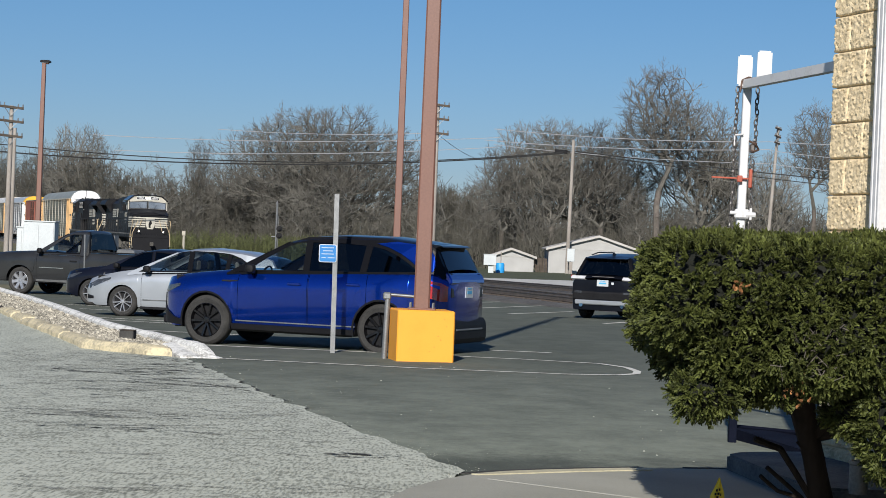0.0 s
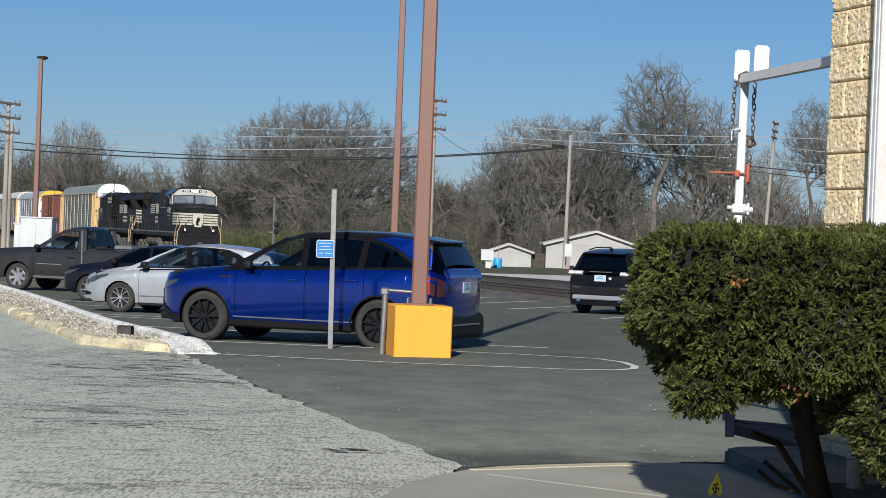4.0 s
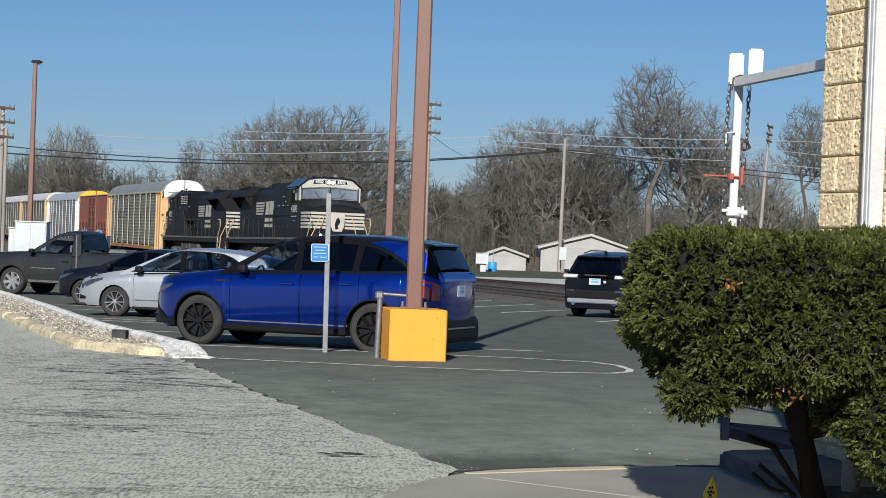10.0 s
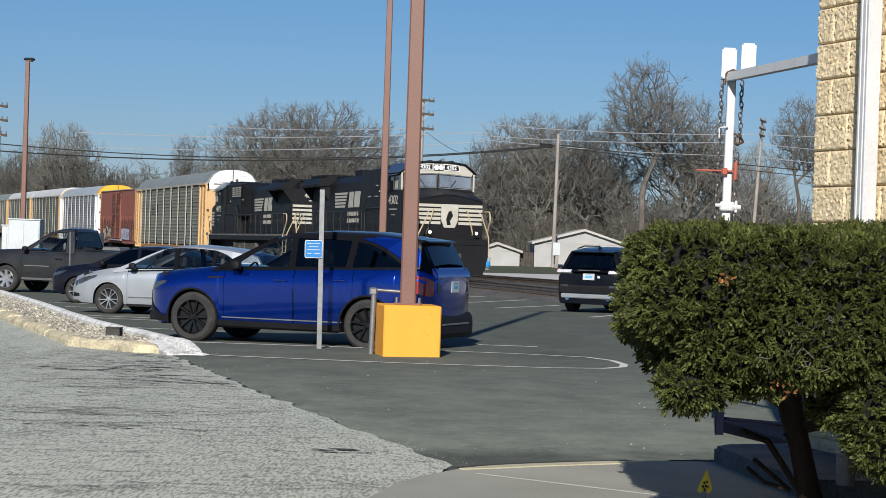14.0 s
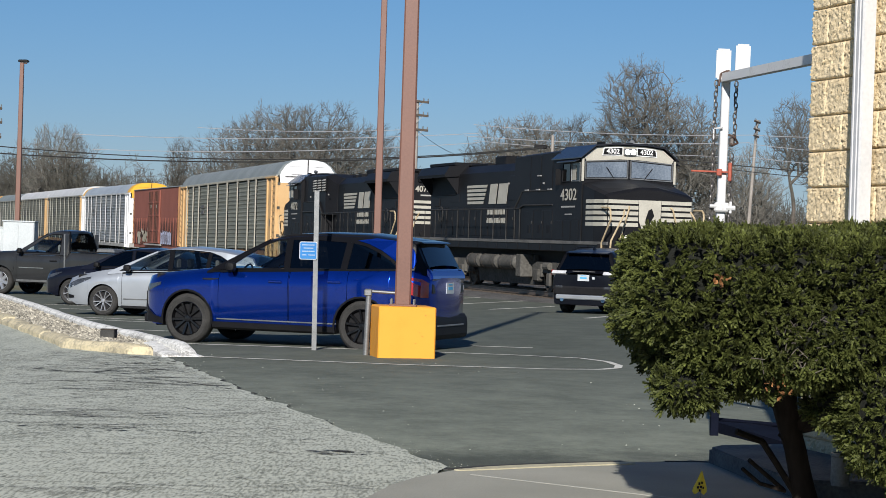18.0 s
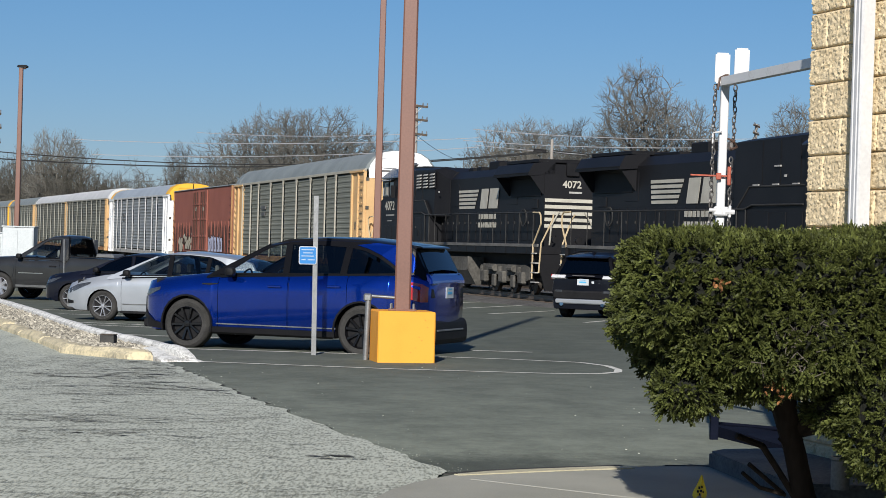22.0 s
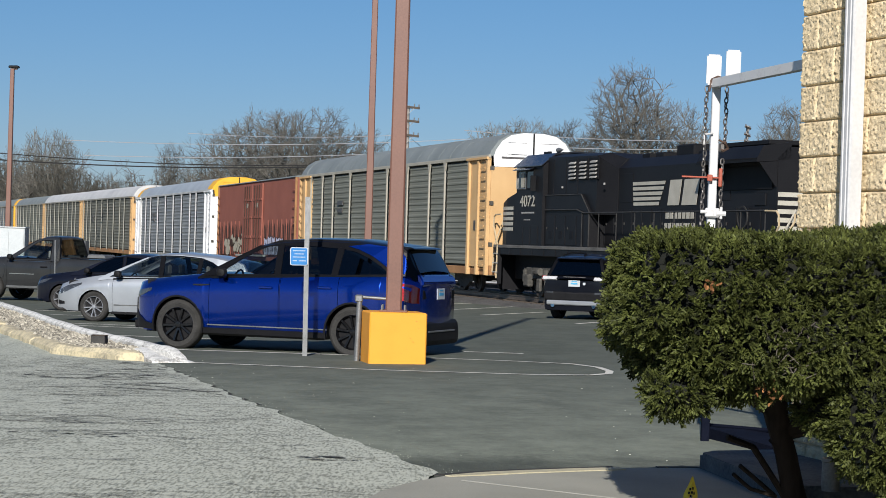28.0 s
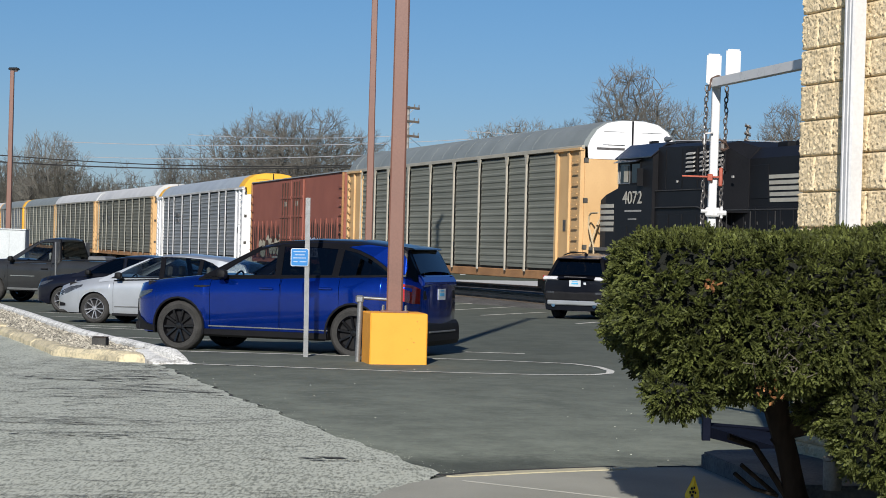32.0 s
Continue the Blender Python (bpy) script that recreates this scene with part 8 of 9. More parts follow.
def bare_tree(seed, height, rx, ry, low, fork, targets, twigs, reach=0.34, shell=0.55, slant=0.0, rough=0.20):
    """Meshes of a leafless tree. Its limbs grow towards places strewn in a domed crown (half widths rx and ry, from the height low
    to the top), each from the nearest older wood, so that they fork and thin out as they go; every end carries fine twigs."""
    r = random.Random(seed)
    top = height * 0.94
    aims = []
    while len(aims) < targets:
        v = Vector((r.gauss(0, 1), r.gauss(0, 1), r.gauss(0, 1))).normalized()
        q = r.random() ** shell
        f = 1 + rough * noise.noise(v * 2.1 + Vector((seed, 0, 0))) + rough * 0.5 * noise.noise(v * 5.0 + Vector((0, seed, 0)))
        mid = low + (top - low) * 0.42
        z = mid + v.z * q * f * ((top - mid) if v.z > 0 else (mid - low))
        aims.append(Vector((v.x * q * f * rx + slant * (z - fork), v.y * q * f * ry, min(z, top))))
    nodes, parent, run = [Vector((0, 0, -0.3))], [-1], [0.0]
    n = 6
    for k in range(n):
        nodes.append(Vector((r.gauss(0, 0.05), r.gauss(0, 0.05), fork * (k + 1) / n)) * 1.0)
        parent.append(len(nodes) - 2)
        run.append(run[-1] + fork / n)
    foot = nodes[-1]
    aims.sort(key=lambda a: (a - foot).length + r.uniform(0, 1.6))
    arr = np.zeros((targets * 5 + 20, 4))
    count = len(nodes)
    arr[:count, :3] = [tuple(v) for v in nodes]
    arr[:count, 3] = [10.0 * (fork - v.z) if v.z < fork * 0.66 else run[i] * 0.5 for i, v in enumerate(nodes)]
    ends = []
    for a in aims:
        dist = np.sqrt(((arr[:count, :3] - np.array(a)) ** 2).sum(1))
        drop = np.maximum(0.0, arr[:count, 2] - a.z) * 0.5
        i = int(np.argmin(dist + reach * arr[:count, 3] + drop))
        p, L = nodes[i], float(dist[i])
        steps = max(1, min(4, int(L / 0.7)))
        back = (p - nodes[parent[i]]).normalized() if parent[i] >= 0 else Vector((0, 0, 1))
        last = i
        for k in range(1, steps + 1):
            t = k / steps
            q = p.lerp(a, t) + back * (L * 0.22 * t * (1 - t)) + Vector((r.gauss(0, 1), r.gauss(0, 1), r.gauss(0, 1))) * (0.045 * L / steps if k < steps else 0)
            nodes.append(q)
            parent.append(last)
            arr[count, :3] = tuple(q)
            arr[count, 3] = arr[last, 3] + L / steps
            last = count
            count += 1
        ends.append(last)
    thin = 0.0145
    load = [0.0] * count
    for e in ends:
        load[e] += twigs * thin ** 2.75
    for i in range(count - 1, 0, -1):
        if load[i] == 0:
            load[i] = thin ** 2.75
        load[parent[i]] += load[i]
    rad = [max(thin, v ** (1 / 2.75)) for v in load]
    for i in range(n + 1):
        rad[i] *= 1.25
    rad[0] *= 1.4
    tv, tf, cv, cf = [], [], [], []
    for i in range(1, count):
        big = i <= n
        j = parent[i]
        stick(tv if big else cv, tf if big else cf, nodes[j], nodes[i], rad[j] if big else min(rad[j], rad[i] * 1.25), rad[i], 8 if big else (5 if rad[i] > 0.06 else 3))
    tips = set(ends)
    for e in range(n + 1, count):
        tip = e in tips
        m = twigs if tip else (1 if r.random() < 0.45 and rad[e] < 0.06 else 0)
        d0 = (nodes[e] - nodes[parent[e]]).normalized()
        for k in range(m):
            d = (d0 + Vector((r.gauss(0, 0.55), r.gauss(0, 0.55), r.gauss(0.22, 0.45)))).normalized()
            q = nodes[e] + d * r.uniform(0.35, 0.75)
            stick(cv, cf, nodes[e], q, thin, thin * 0.9, 3)
            for h in range(2):
                d2 = (d + Vector((r.gauss(0, 0.4), r.gauss(0, 0.4), r.gauss(0.18, 0.35)))).normalized()
                stick(cv, cf, q, q + d2 * r.uniform(0.3, 0.7), thin * 0.9, thin * 0.6, 3)
    out = []
    for nm, v, f, m in (("trunk", tv, tf, M_bark), ("crown", cv, cf, M_twig)):
        me = bpy.data.meshes.new(nm)
        me.from_pydata(v, [], f)
        me.materials.append(m)
        out.append(me)
    return out


# broad oak, round-headed tree, tall tree, slim tree, two of the undergrowth
KINDS = [bare_tree(11, 16, 11.6, 8.0, 3.6, 3.0, 3100, 5, 0.30, 0.48, 0.0, 0.12), bare_tree(12, 13, 5.0, 4.6, 3.2, 2.8, 620, 5, 0.30, 0.5), bare_tree(13, 22, 4.5, 4.3, 11.0, 8.0, 520, 5, 0.24, 0.40, 0.0, 0.08),
         bare_tree(14, 16, 4.0, 3.8, 4.5, 4.0, 560, 5, 0.22, 0.55), bare_tree(15, 16, 5.0, 4.4, 4.0, 3.6, 640, 5, 0.34, 0.55, 0.06), bare_tree(16, 9, 2.6, 2.5, 1.0, 0.9, 120, 4, 0.25), bare_tree(17, 9, 1.9, 1.9, 1.4, 1.2, 100, 4, 0.2)]
KIND_H = [max(v.co.z for v in k[1].vertices) for k in KINDS]


def tree(kind, x, y, top, turn, wide=1.0, label="tall bare deciduous tree with fine grey twigs"):
    far = clear_of_track(x, y, 7.0)
    if not far:
        return None
    x, y, top = x * far, y * far, 1.9 + (top - 1.9) * far
    base = far_z(x, y)
    s = (top - base) / (KIND_H[kind] * 1.0)
    ob = root("tree", Matrix.Translation((x, y, base)) @ pose(0, 0, 0, 0, 0, turn) @ Matrix.Diagonal((s * wide, s * wide, s, 1)), label, "tree", "bare trees")
    for nm, me in zip(("trunk", "crown"), KINDS[kind]):
        o = new(nm, me)
        o.parent = ob
    return ob


rt = random.Random(21)
for kind, x, y, top, wide in ((1, -42.8, 230, 13.3, 0.92), (4, -48.6, 236, 10.2, 0.8), (3, -31.2, 244, 12.9, 0.62), (5, -36.5, 238, 8.8, 1.2), (1, -25.8, 236, 9.4, 1.0),
                              (3, 4.0, 228, 13.2, 0.95), (4, 6.6, 233, 16.4, 0.95), (3, 9.4, 229, 15.9, 0.9), (4, 12.4, 236, 16.4, 0.95), (3, 14.9, 230, 16.2, 0.85), (4, 17.6, 238, 15.6, 0.9),
                              (4, 26.4, 233, 19.6, 1.05), (3, 29.6, 238, 16.0, 0.9), (4, 33.4, 231, 13.8, 0.9), (2, 38.9, 234, 19.6, 0.8), (3, 43.5, 231, 18.0, 0.9), (1, -55, 232, 13, 1.0), (5, 0.8, 246, 8.6, 1.0), (5, -3.6, 243, 8.8, 1.1)):
    tree(kind, x, y, top, rt.uniform(0, 360), wide)
tree(0, -15.9, 231, 16.7, 8, 1.0, "broad spreading bare oak with a dense rounded crown")
tree(2, 20.6, 226, 22.6, 40, 1.0, "tallest bare tree, its domed crown of fine twigs above the rest")
for k in range(46):
    x = -58 + k * 2.4 + rt.uniform(-1.2, 1.2)
    y = rt.uniform(196, 222) if k % 2 else rt.uniform(236, 256)
    tree(rt.choice((5, 6)), x, y, rt.uniform(6.0, 9.4), rt.uniform(0, 360), rt.uniform(0.9, 1.3), "slender bare young tree in the thicket")

# brush and the far wood behind, too thick to count


def thicket(name, n, x0, x1, y0, y1, h0, h1, twigs, material, label, seed, thick=0.03):
    r = random.Random(seed)
    vs, fs = [], []
    for k in range(n):
        x, y = r.uniform(x0, x1), r.uniform(y0, y1)
        h = r.uniform(h0, h1) * (0.7 + 0.3 * noise.noise((x * 0.11, y * 0.05, seed)))
        far = clear_of_track(x, y, 5.0 + 3.0 * r.random())
        if not far:
            continue
        x, y, h = x * far, y * far, h * far
        p = Vector((x, y, far_z(x, y)))
        d = Vector((r.gauss(0, 0.12), r.gauss(0, 0.12), 1)).normalized()
        q = p + d * h
        stick(vs, fs, p, q, thick * r.uniform(0.7, 1.6), thick * 0.25, 3)
        for j in range(twigs):
            f = r.uniform(0.2, 0.95)
            a = p + d * (h * f)
            e = Vector((r.gauss(0, 1), r.gauss(0, 1), r.uniform(0.2, 1.4))).normalized()
            stick(vs, fs, a, a + e * r.uniform(0.4, 1.3) * (0.25 + 0.12 * h), thick * 0.5, thick * 0.2, 3)
    me = bpy.data.meshes.new(name)
    me.from_pydata(vs, [], fs)
    me.materials.append(material)
    return tagged(new(name, me), label, "brush", "", "stuff")


thicket("far_woods", 6200, -85, 85, 258, 310, 8.0, 12.0, 11, M_brush, "dense leafless wood behind the tall trees", 5, 0.085)
thicket("far_woods", 1500, -66, -17, 241, 257, 10.0, 14.5, 12, M_brush, "dense leafless grey-brown wood", 15, 0.06)
thicket("far_woods", 500, -4, 6, 241, 257, 8.0, 12.0, 12, M_brush, "dense leafless grey-brown wood", 16, 0.06)
thicket("brush", 3600, -62, 52, 186, 240, 2.5, 7.0, 9, M_brush, "dry leafless brush under the trees", 6, 0.035)
thicket("spring_brush", 1500, -40, -12, 180, 188, 1.6, 3.4, 9, M_sprout, "brush greening with spring buds", 7, 0.04)

# ---------------- the clipped yew and its corner ----------------


def sprig_cloud(name, centres, material, parent, seed, size, label="", tuft=1):
    """Tufts of sprigs of fine flat needles, each tuft set at a place with an outward direction."""
    r = random.Random(seed)
    vs, fs = [], []
    for c0, out in centres:
        t = (out + Vector((r.gauss(0, 0.30), r.gauss(0, 0.30), r.gauss(0, 0.28) - 0.05))).normalized()
        big = r.uniform(0.75, 1.3)
        for j in range(tuft):
            d = (t + Vector((r.gauss(0, 0.42), r.gauss(0, 0.42), r.gauss(0, 0.38)))).normalized()
            a = d.orthogonal().normalized()
            a.rotate(Matrix.Rotation(r.uniform(0, 6.3), 3, d))
            b = d.cross(a)
            L = size * r.uniform(0.7, 1.25) * big
            c = c0 - t * 0.02 if tuft > 1 else c0
            for k in range(8):
                f = k / 7
                base = c + d * (L * 0.85 * f)
                s = 1 if k % 2 else -1
                tip = base + (a * s * (0.62 - 0.38 * f) + d * (0.5 + 0.3 * f) + b * r.uniform(-0.2, 0.2)) * L * 0.36
                w = (b * 0.7 + d * 0.5).normalized() * L * 0.13
                o = len(vs)
                m = base.lerp(tip, 0.45)
                vs += [base, m + w, tip, m - w]
                fs.append((o, o + 1, o + 2, o + 3))
    me = bpy.data.meshes.new(name)
    me.from_pydata(vs, [], fs)
    me.materials.append(material)
    ob = new(name, me)
    ob.parent = parent
    ob.matrix_basis = FRONT
    if label:
        ob["label"] = label
    return ob


def lobe_points(lobes, gap, seed, rough=0.10):
    """Places on the joint skin of some rounded boxes, no two nearer than gap."""
    r = random.Random(seed)
    out, cells = [], {}
    for i, (c, rad, tries, power) in enumerate(lobes):
        c = Vector(c)
        for t in range(tries):
            v = Vector((r.gauss(0, 1), r.gauss(0, 1), r.gauss(0, 1))).normalized()
            k = (abs(v.x) ** power + abs(v.y) ** power + abs(v.z) ** power) ** (-1 / power)
            p = Vector((v.x * k * rad[0], v.y * k * rad[1], v.z * k * rad[2]))
            bump = 1 + rough * noise.noise((c + p) * 3.1) * 1.5 + rough * 0.9 * noise.noise((c + p) * 8.0)
            q = c + p * bump * (1 - 0.10 * r.random() ** 3)
            if any(j != i and sum(abs((q[a] - d[a]) / e[a]) ** w for a in range(3)) < 0.62 for j, (d, e, m, w) in enumerate(lobes)):
                continue
            key = tuple(int(math.floor(u / gap)) for u in q)
            near = [o for dx in (-1, 0, 1) for dy in (-1, 0, 1) for dz in (-1, 0, 1) for o in cells.get((key[0] + dx, key[1] + dy, key[2] + dz), ())]
            if any((q - o).length < gap for o in near):
                continue
            cells.setdefault(key, []).append(q)
            nrm = Vector([math.copysign(abs(v[a]) ** (power - 1), v[a]) / rad[a] for a in range(3)]).normalized()
            out.append((q, nrm))
    return out


FRONT = Matrix.Translation(EYE) @ Matrix.Scale(0.84, 4) @ Matrix.Translation([-v for v in EYE])
NEARER = Matrix.Translation(EYE) @ Matrix.Scale(0.90, 4) @ Matrix.Translation([-v for v in EYE])
hedge = root("yew_hedge", pose(0, 0, 0), "dark green clipped yew bush with browned patches on a bare trunk", "bush")
LOBES = (((2.12, 11.15, 1.63), (1.13, 0.98, 0.345), 26000, 3.8), ((1.46, 10.95, 1.44), (0.42, 0.72, 0.30), 9000, 2.6), ((1.35, 10.85, 1.69), (0.40, 0.62, 0.275), 7000, 4.5), ((1.25, 10.55, 1.19), (0.19, 0.26, 0.12), 1800, 2.0), ((1.17, 10.50, 1.125), (0.09, 0.16, 0.055), 700, 2.0),
         ((2.0, 10.62, 1.46), (0.80, 0.48, 0.27), 8000, 2.4), ((2.26, 10.45, 1.12), (0.28, 0.36, 0.36), 5000, 2.2), ((2.47, 10.40, 0.86), (0.22, 0.3, 0.28), 2500, 2.2), ((1.64, 10.50, 1.24), (0.11, 0.14, 0.10), 900, 2.0), ((2.95, 10.7, 1.3), (0.7, 0.55, 0.6), 5000, 2.6),
         # added lobes: the unseen rear one shades the kerb, the last hides sunlit wall
         ((2.55, 11.7, 1.6), (0.62, 0.55, 0.45), 3000, 2.6), ((2.02, 10.7, 1.13), (0.15, 0.2, 0.16), 1200, 2.0))
sprig_cloud("foliage", lobe_points(LOBES, 0.047, 30, 0.10), M_yew, hedge, 3, 0.051, "", 14)
M_yewheart = surf("gap_shade_needles", (0.003, 0.004, 0.0015), (0.008, 0.010, 0.004), 0.95, 0, 8, 60, 0.6, 0.02)
# a heart of old twigs, the shade between tufts put into its colour
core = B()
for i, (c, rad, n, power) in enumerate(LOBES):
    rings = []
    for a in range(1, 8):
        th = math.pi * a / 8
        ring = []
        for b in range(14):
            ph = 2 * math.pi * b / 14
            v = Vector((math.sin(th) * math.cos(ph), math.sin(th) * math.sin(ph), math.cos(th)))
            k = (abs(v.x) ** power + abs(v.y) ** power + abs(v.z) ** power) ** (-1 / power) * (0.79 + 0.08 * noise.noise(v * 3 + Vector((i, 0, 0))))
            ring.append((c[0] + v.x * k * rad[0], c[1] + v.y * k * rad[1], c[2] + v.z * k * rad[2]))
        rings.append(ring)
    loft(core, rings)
part("inner_core", core, M_yewheart, hedge, "inner mass of old twigs, gap shade put into its colour", at=FRONT)
rr = random.Random(8)
for c, n, sd in (((1.34, 10.18, 1.72), 5, 1), ((1.66, 10.30, 1.20), 12, 2), ((2.35, 10.08, 0.93), 5, 4)):
    for k in range(n):
        sprig_cloud("browned_sprig", [(Vector(c) + Vector((rr.gauss(0, 0.025), rr.gauss(0, 0.02), rr.gauss(0, 0.03))), Vector((0, -1, 0.2)))], M_yewdead, hedge, sd * 50 + k, 0.055, "browned dead sprig")
# bare twigs showing in the thin patch
for k in range(45):
    p = Vector((rr.gauss(1.72, 0.08), 10.17 + rr.uniform(-0.02, 0.06), rr.gauss(1.42, 0.08)))
    q = p + Vector((rr.gauss(0, 0.035), rr.uniform(-0.05, 0.01), rr.gauss(0.02, 0.035)))
    part("dead_twig", tube(B(), p, q, 0.0035, 0.002, 4, False), M_bark, hedge, "grey bare twig in a thin patch", at=FRONT)
# trunk and low limbs
bm = B()
rings = []
for k, (x, y, z, r) in enumerate(((1.95, 10.87, 0.30, 0.085), (1.92, 10.85, 0.55, 0.068), (1.89, 10.85, 0.66, 0.062), (1.85, 10.84, 0.85, 0.058), (1.80, 10.82, 1.02, 0.058), (1.77, 10.80, 1.18, 0.075), (1.78, 10.80, 1.4, 0.08))):
    rings.append([(x + math.cos(a) * r * (1 + 0.14 * math.sin(3 * a + k)), y + math.sin(a) * r, z) for a in [j * math.pi / 6 for j in range(12)]])
loft(bm, rings)
part("trunk", bm, M_yewbark, hedge, smooth=True, at=NEARER)
for pts2, r in (([(1.79, 10.84, 0.9), (1.95, 10.8, 1.1), (2.1, 10.75, 1.3)], 0.045), ([(1.74, 10.8, 1.1), (1.55, 10.75, 1.22), (1.3, 10.7, 1.3)], 0.04), ([(1.80, 10.84, 0.95), (2.05, 10.78, 1.02), (2.25, 10.7, 1.2)], 0.035),
                ([(1.86, 10.85, 0.62), (1.75, 10.8, 0.78), (1.66, 10.72, 0.90), (1.52, 10.68, 0.95)], 0.017), ([(1.80, 10.86, 0.64), (1.70, 10.8, 0.72), (1.60, 10.75, 0.80)], 0.012), ([(1.80, 10.8, 0.64), (1.66, 10.76, 0.68), (1.56, 10.7, 0.76)], 0.011)):
    part("limb", path(B(), pts2, r, 7), M_yewbark, hedge, at=NEARER)

# pin flag in the sidewalk joint
pf = root("pin_flag", pose(1.252, 9.95, 0.665), "small drooping yellow marker flag on a wire", "marker flag")
part("wire", tube(B(), (0.004, 0.003, 0), (0.006, 0.003, 0.155), 0.0025, None, 5), M_galv, pf)
bm = B()
grid = []
for k in range(9):
    f = k / 8
    w = interp(f, (0, 0.3, 0.6, 0.85, 1.0), (0.007, 0.028, 0.056, 0.072, 0.046))
    mid = interp(f, (0, 0.5, 1.0), (0.006, 0.003, -0.004))
    grid.append([(mid + w * (i / 6 - 0.5), 0.007 * math.sin(i * 1.3 + f * 2), 0.158 - 0.106 * f - 0.008 * f * math.cos(i * 1.05)) for i in range(7)])
loft(bm, grid, False, False)
flag = part("flag", bm, M_flag, pf, "yellow plastic flag", smooth=True)
for x, z, q in ((-0.004, 0.098, 0.006), (0.008, 0.102, 0.005), (-0.010, 0.080, 0.006), (0.004, 0.082, 0.007), (0.014, 0.078, 0.004), (-0.002, 0.066, 0.005)):
    part("text_bar", box(B(), x - q, x + q * 0.6, -0.0115, -0.0105, z - 0.006, z + 0.006), M_dark, flag)

# ---------------- cracks and stains of the drive ----------------
rc = random.Random(17)
bm = B()


def crack(x, y, length, ang, w):
    a = ang
    pts = [(x, y)]
    n = max(4, int(length / 0.07))
    for k in range(n):
        a += rc.gauss(0, 0.5)
        a = ang + (a - ang) * 0.8
        x += math.cos(a) * length / n
        y += math.sin(a) * length / n
        pts.append((x, y))
    rows = []
    for k, (px_, py_) in enumerate(pts):
        ww = w * (0.35 + rc.random()) * (1 - abs(2 * k / n - 1) ** 3)
        if px_ > ragged(py_) - 0.05:
            break
        rows.append([(px_, py_ - ww, ground_z(px_, py_) + 0.0165), (px_, py_ + ww, ground_z(px_, py_) + 0.0165)])
    if len(rows) > 2:
        loft(bm, rows, False, False)


for k in range(1500):
    y = 10.0 + 17.5 * rc.random() ** 1.3
    x = rc.uniform(-0.225 * y, interp(y, EDGE_Y, EDGE_X))
    crack(x, y, rc.uniform(0.05, 0.45), rc.gauss(0, 0.30), rc.uniform(0.002, 0.005) * y / 12)
for k in range(16):
    crack(rc.uniform(-3.6, -2.6), rc.uniform(20, 26), rc.uniform(0.8, 2.2), rc.uniform(-1.2, 0.2), 0.02)
for k in range(110):
    yy = rc.choice((14.2, 15.8, 18.5, 19.4, 20.6, 22.6, 24.3))
    crack(rc.uniform(-0.22 * yy, -0.13 * yy), yy + rc.gauss(0, 0.4), rc.uniform(0.2, 0.9), rc.gauss(0, 0.10), rc.uniform(0.004, 0.011))
for k in range(90):
    crack(rc.gauss(-3.75, 0.45), rc.uniform(21.5, 26.2), rc.uniform(0.1, 0.6), rc.gauss(-0.1, 0.25), rc.uniform(0.008, 0.03))
for k in range(60):
    crack(-0.165 * 15.6 + rc.gauss(0, 0.6), rc.choice((15.6, 15.1)) + rc.gauss(0, 0.12), rc.uniform(0.15, 0.6), rc.gauss(0, 0.07), rc.uniform(0.004, 0.011))
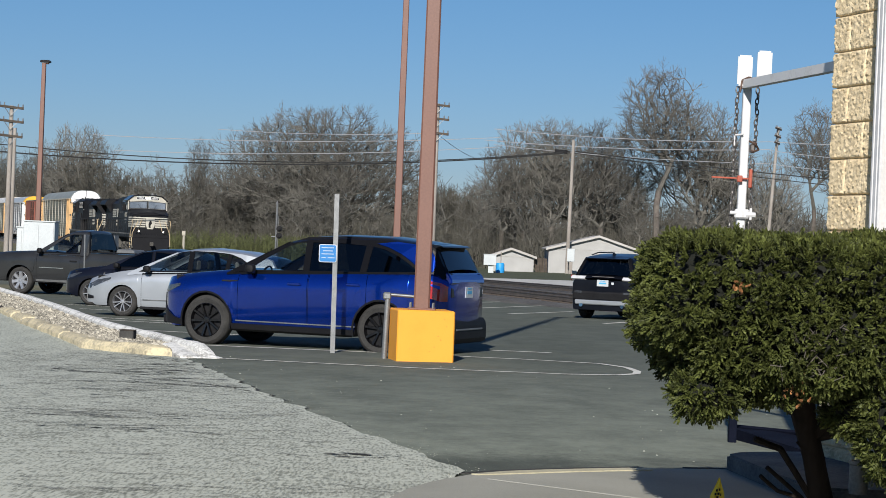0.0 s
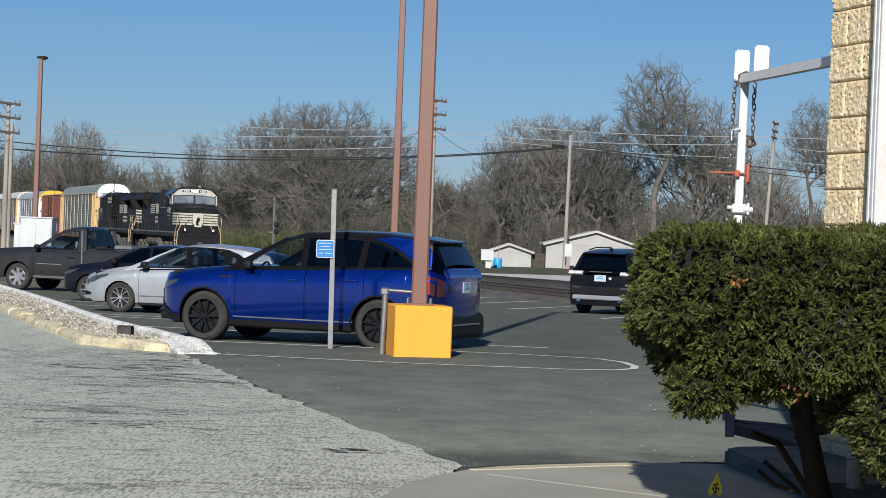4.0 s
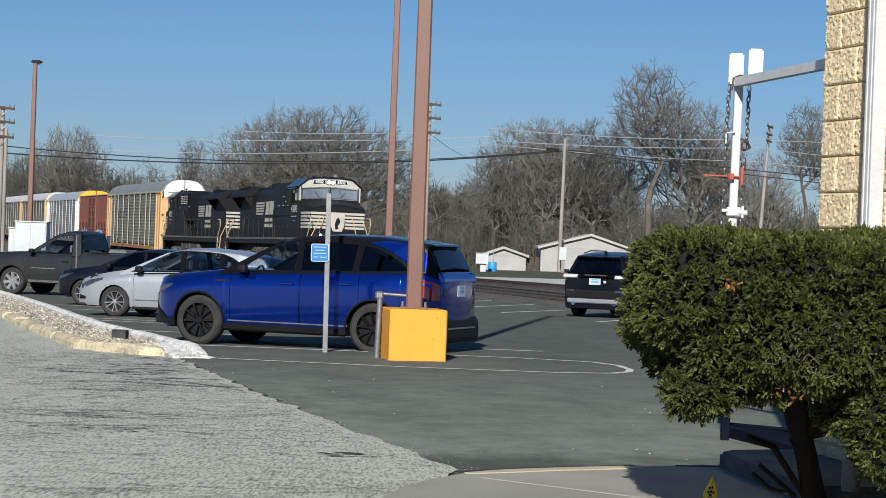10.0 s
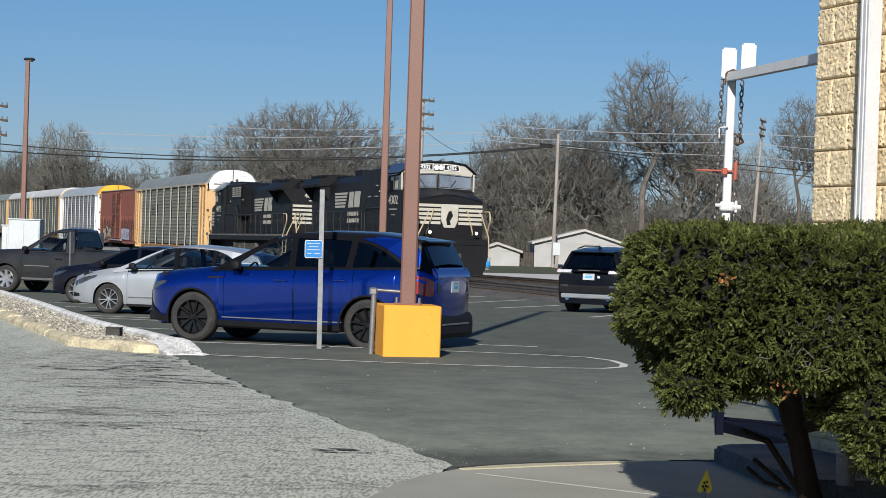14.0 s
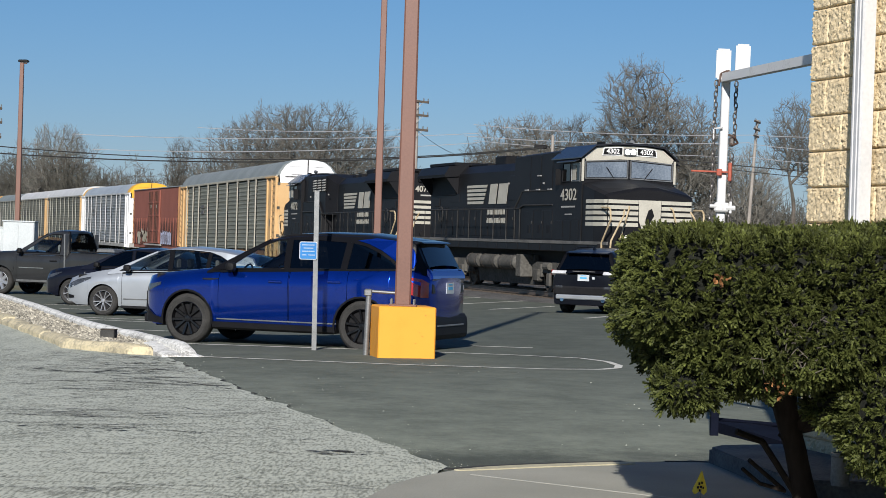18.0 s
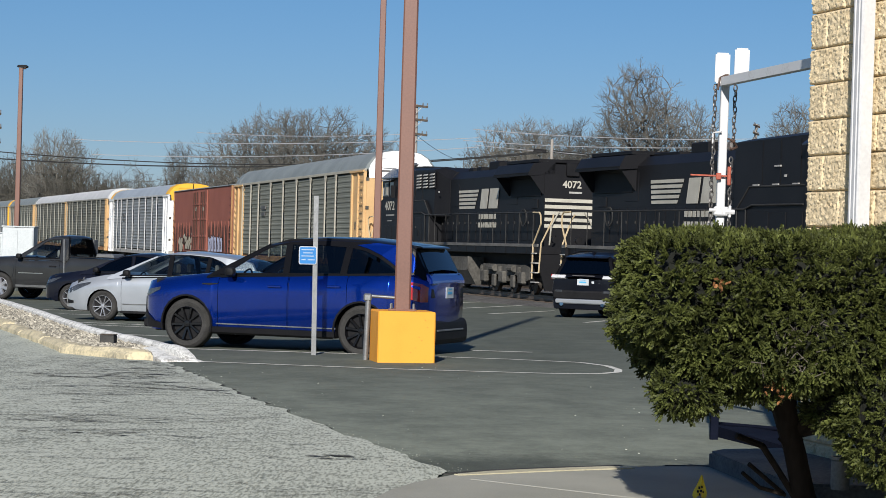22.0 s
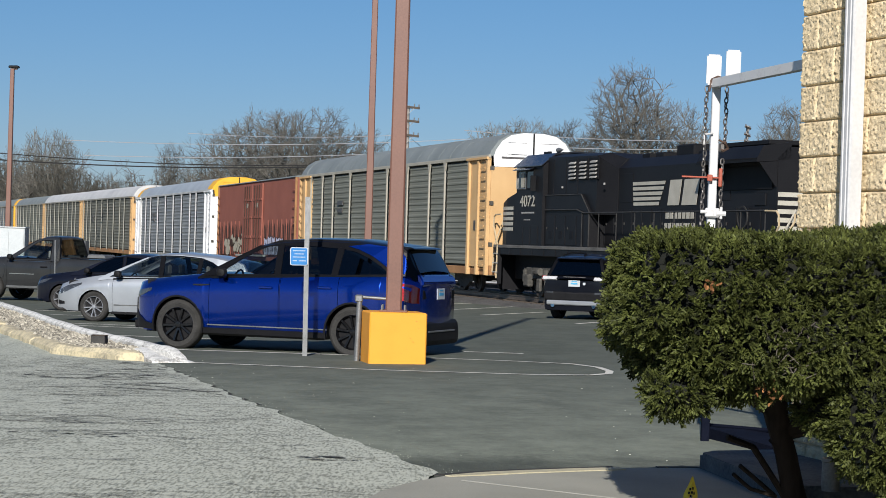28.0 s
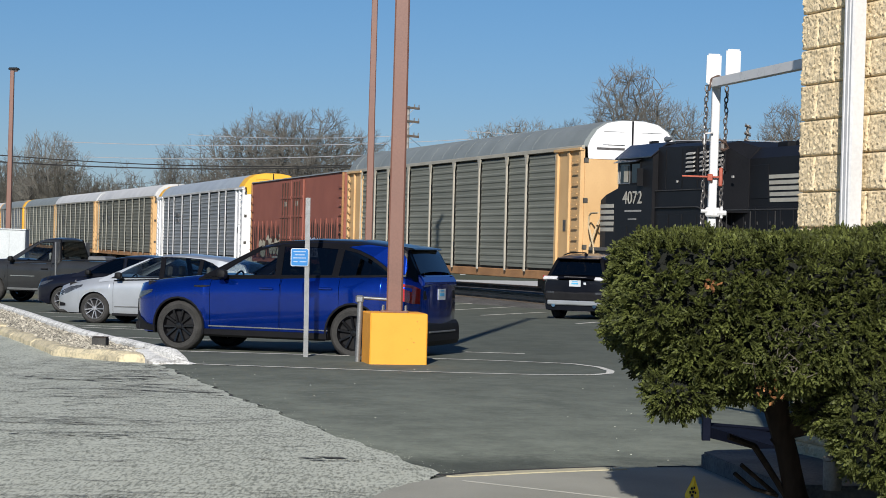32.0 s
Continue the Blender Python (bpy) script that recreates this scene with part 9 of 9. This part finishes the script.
# dark broken strips along the seam: stain and the step's shadow as colour
k = 14.0
while k < 25.5:
    n = rc.uniform(0.15, 0.7)
    w = rc.uniform(0.0, 0.05)
    if w > 0.02:
        rows = [[(ragged(y) - 0.004, y, ground_z(ragged(y), y) + 0.0045), (ragged(y) + w * (0.4 + 0.6 * rc.random()), y, ground_z(ragged(y), y) + 0.0045)] for y in np.linspace(k, k + n, 6)]
        loft(bm, rows, False, False)
    k += n
tagged(part("pavement_cracks", bm, M_crackshade), "dark cracks, tar lines and painted step shade in the old pavement", "cracks", "", "stuff")
bm = B()
for cx, cy, sx, sy, n in ((-0.56, 12.45, 0.22, 0.10, 26), (-3.4, 23.2, 0.55, 0.7, 20), (-4.1, 25.6, 0.8, 0.5, 16), (-2.2, 13.9, 0.5, 0.12, 12), (-3.3, 17.6, 0.8, 0.2, 12)):
    for k in range(n):
        x, y = cx + rc.gauss(0, sx * 0.7), cy + rc.gauss(0, sy * 0.8)
        if x > ragged(y) - 0.08:
            continue
        r = rc.uniform(0.008, 0.03)
        ps2 = [(x + r * 2.2 * math.cos(a) * rc.uniform(0.5, 1.2), y + r * math.sin(a) * rc.uniform(0.5, 1.2)) for a in [j * 0.785 for j in range(8)]]
        vv = [bm.verts.new((a, b, ground_z(a, b) + 0.0158 + 0.0001 * k)) for a, b in ps2]
        bm.faces.new(vv)
tagged(part("tar_patches", bm, M_crackshade), "dark tar patches on the old pavement", "tar patches", "", "stuff")
# loose grit along the seam of the two pavings
vs, fs = [], []
for k in range(260):
    y = 10.6 + 15.5 * rc.random() ** 1.2
    x = ragged(y) + rc.gauss(0.03, 0.06)
    r = rc.uniform(0.002, 0.004)
    o = len(vs)
    z = ground_z(x, y) + 0.012
    for v in oct_v:
        vs.append((x + v[0] * r, y + v[1] * r, z + v[2] * r))
    fs += [tuple(o + i for i in f) for f in oct_f]
me = bpy.data.meshes.new("loose_grit")
me.from_pydata(vs, [], fs)
me.materials.append(M_oldpave)
tagged(new("loose_grit", me), "loose pale grit along the pavement edge", "grit", "", "stuff")
# pale flecks of grit strewn over the dark asphalt
vs, fs = [], []
for k in range(70):
    y = 11.6 + 16 * rc.random() ** 1.5
    x = ragged(min(26.5, y)) + 0.1 + rc.random() * (3.6 + 0.12 * y)
    r = rc.uniform(0.002, 0.0045) * (0.7 + y / 26)
    o = len(vs)
    z = ground_z(x, y) + 0.003
    for v in oct_v:
        vs.append((x + v[0] * r * 1.6, y + v[1] * r, z + v[2] * r))
    fs += [tuple(o + i for i in f) for f in oct_f]
me = bpy.data.meshes.new("grit_flecks")
me.from_pydata(vs, [], fs)
me.materials.append(M_oldpave)
tagged(new("grit_flecks", me), "pale grit strewn over the dark asphalt", "grit", "", "stuff")

motions()
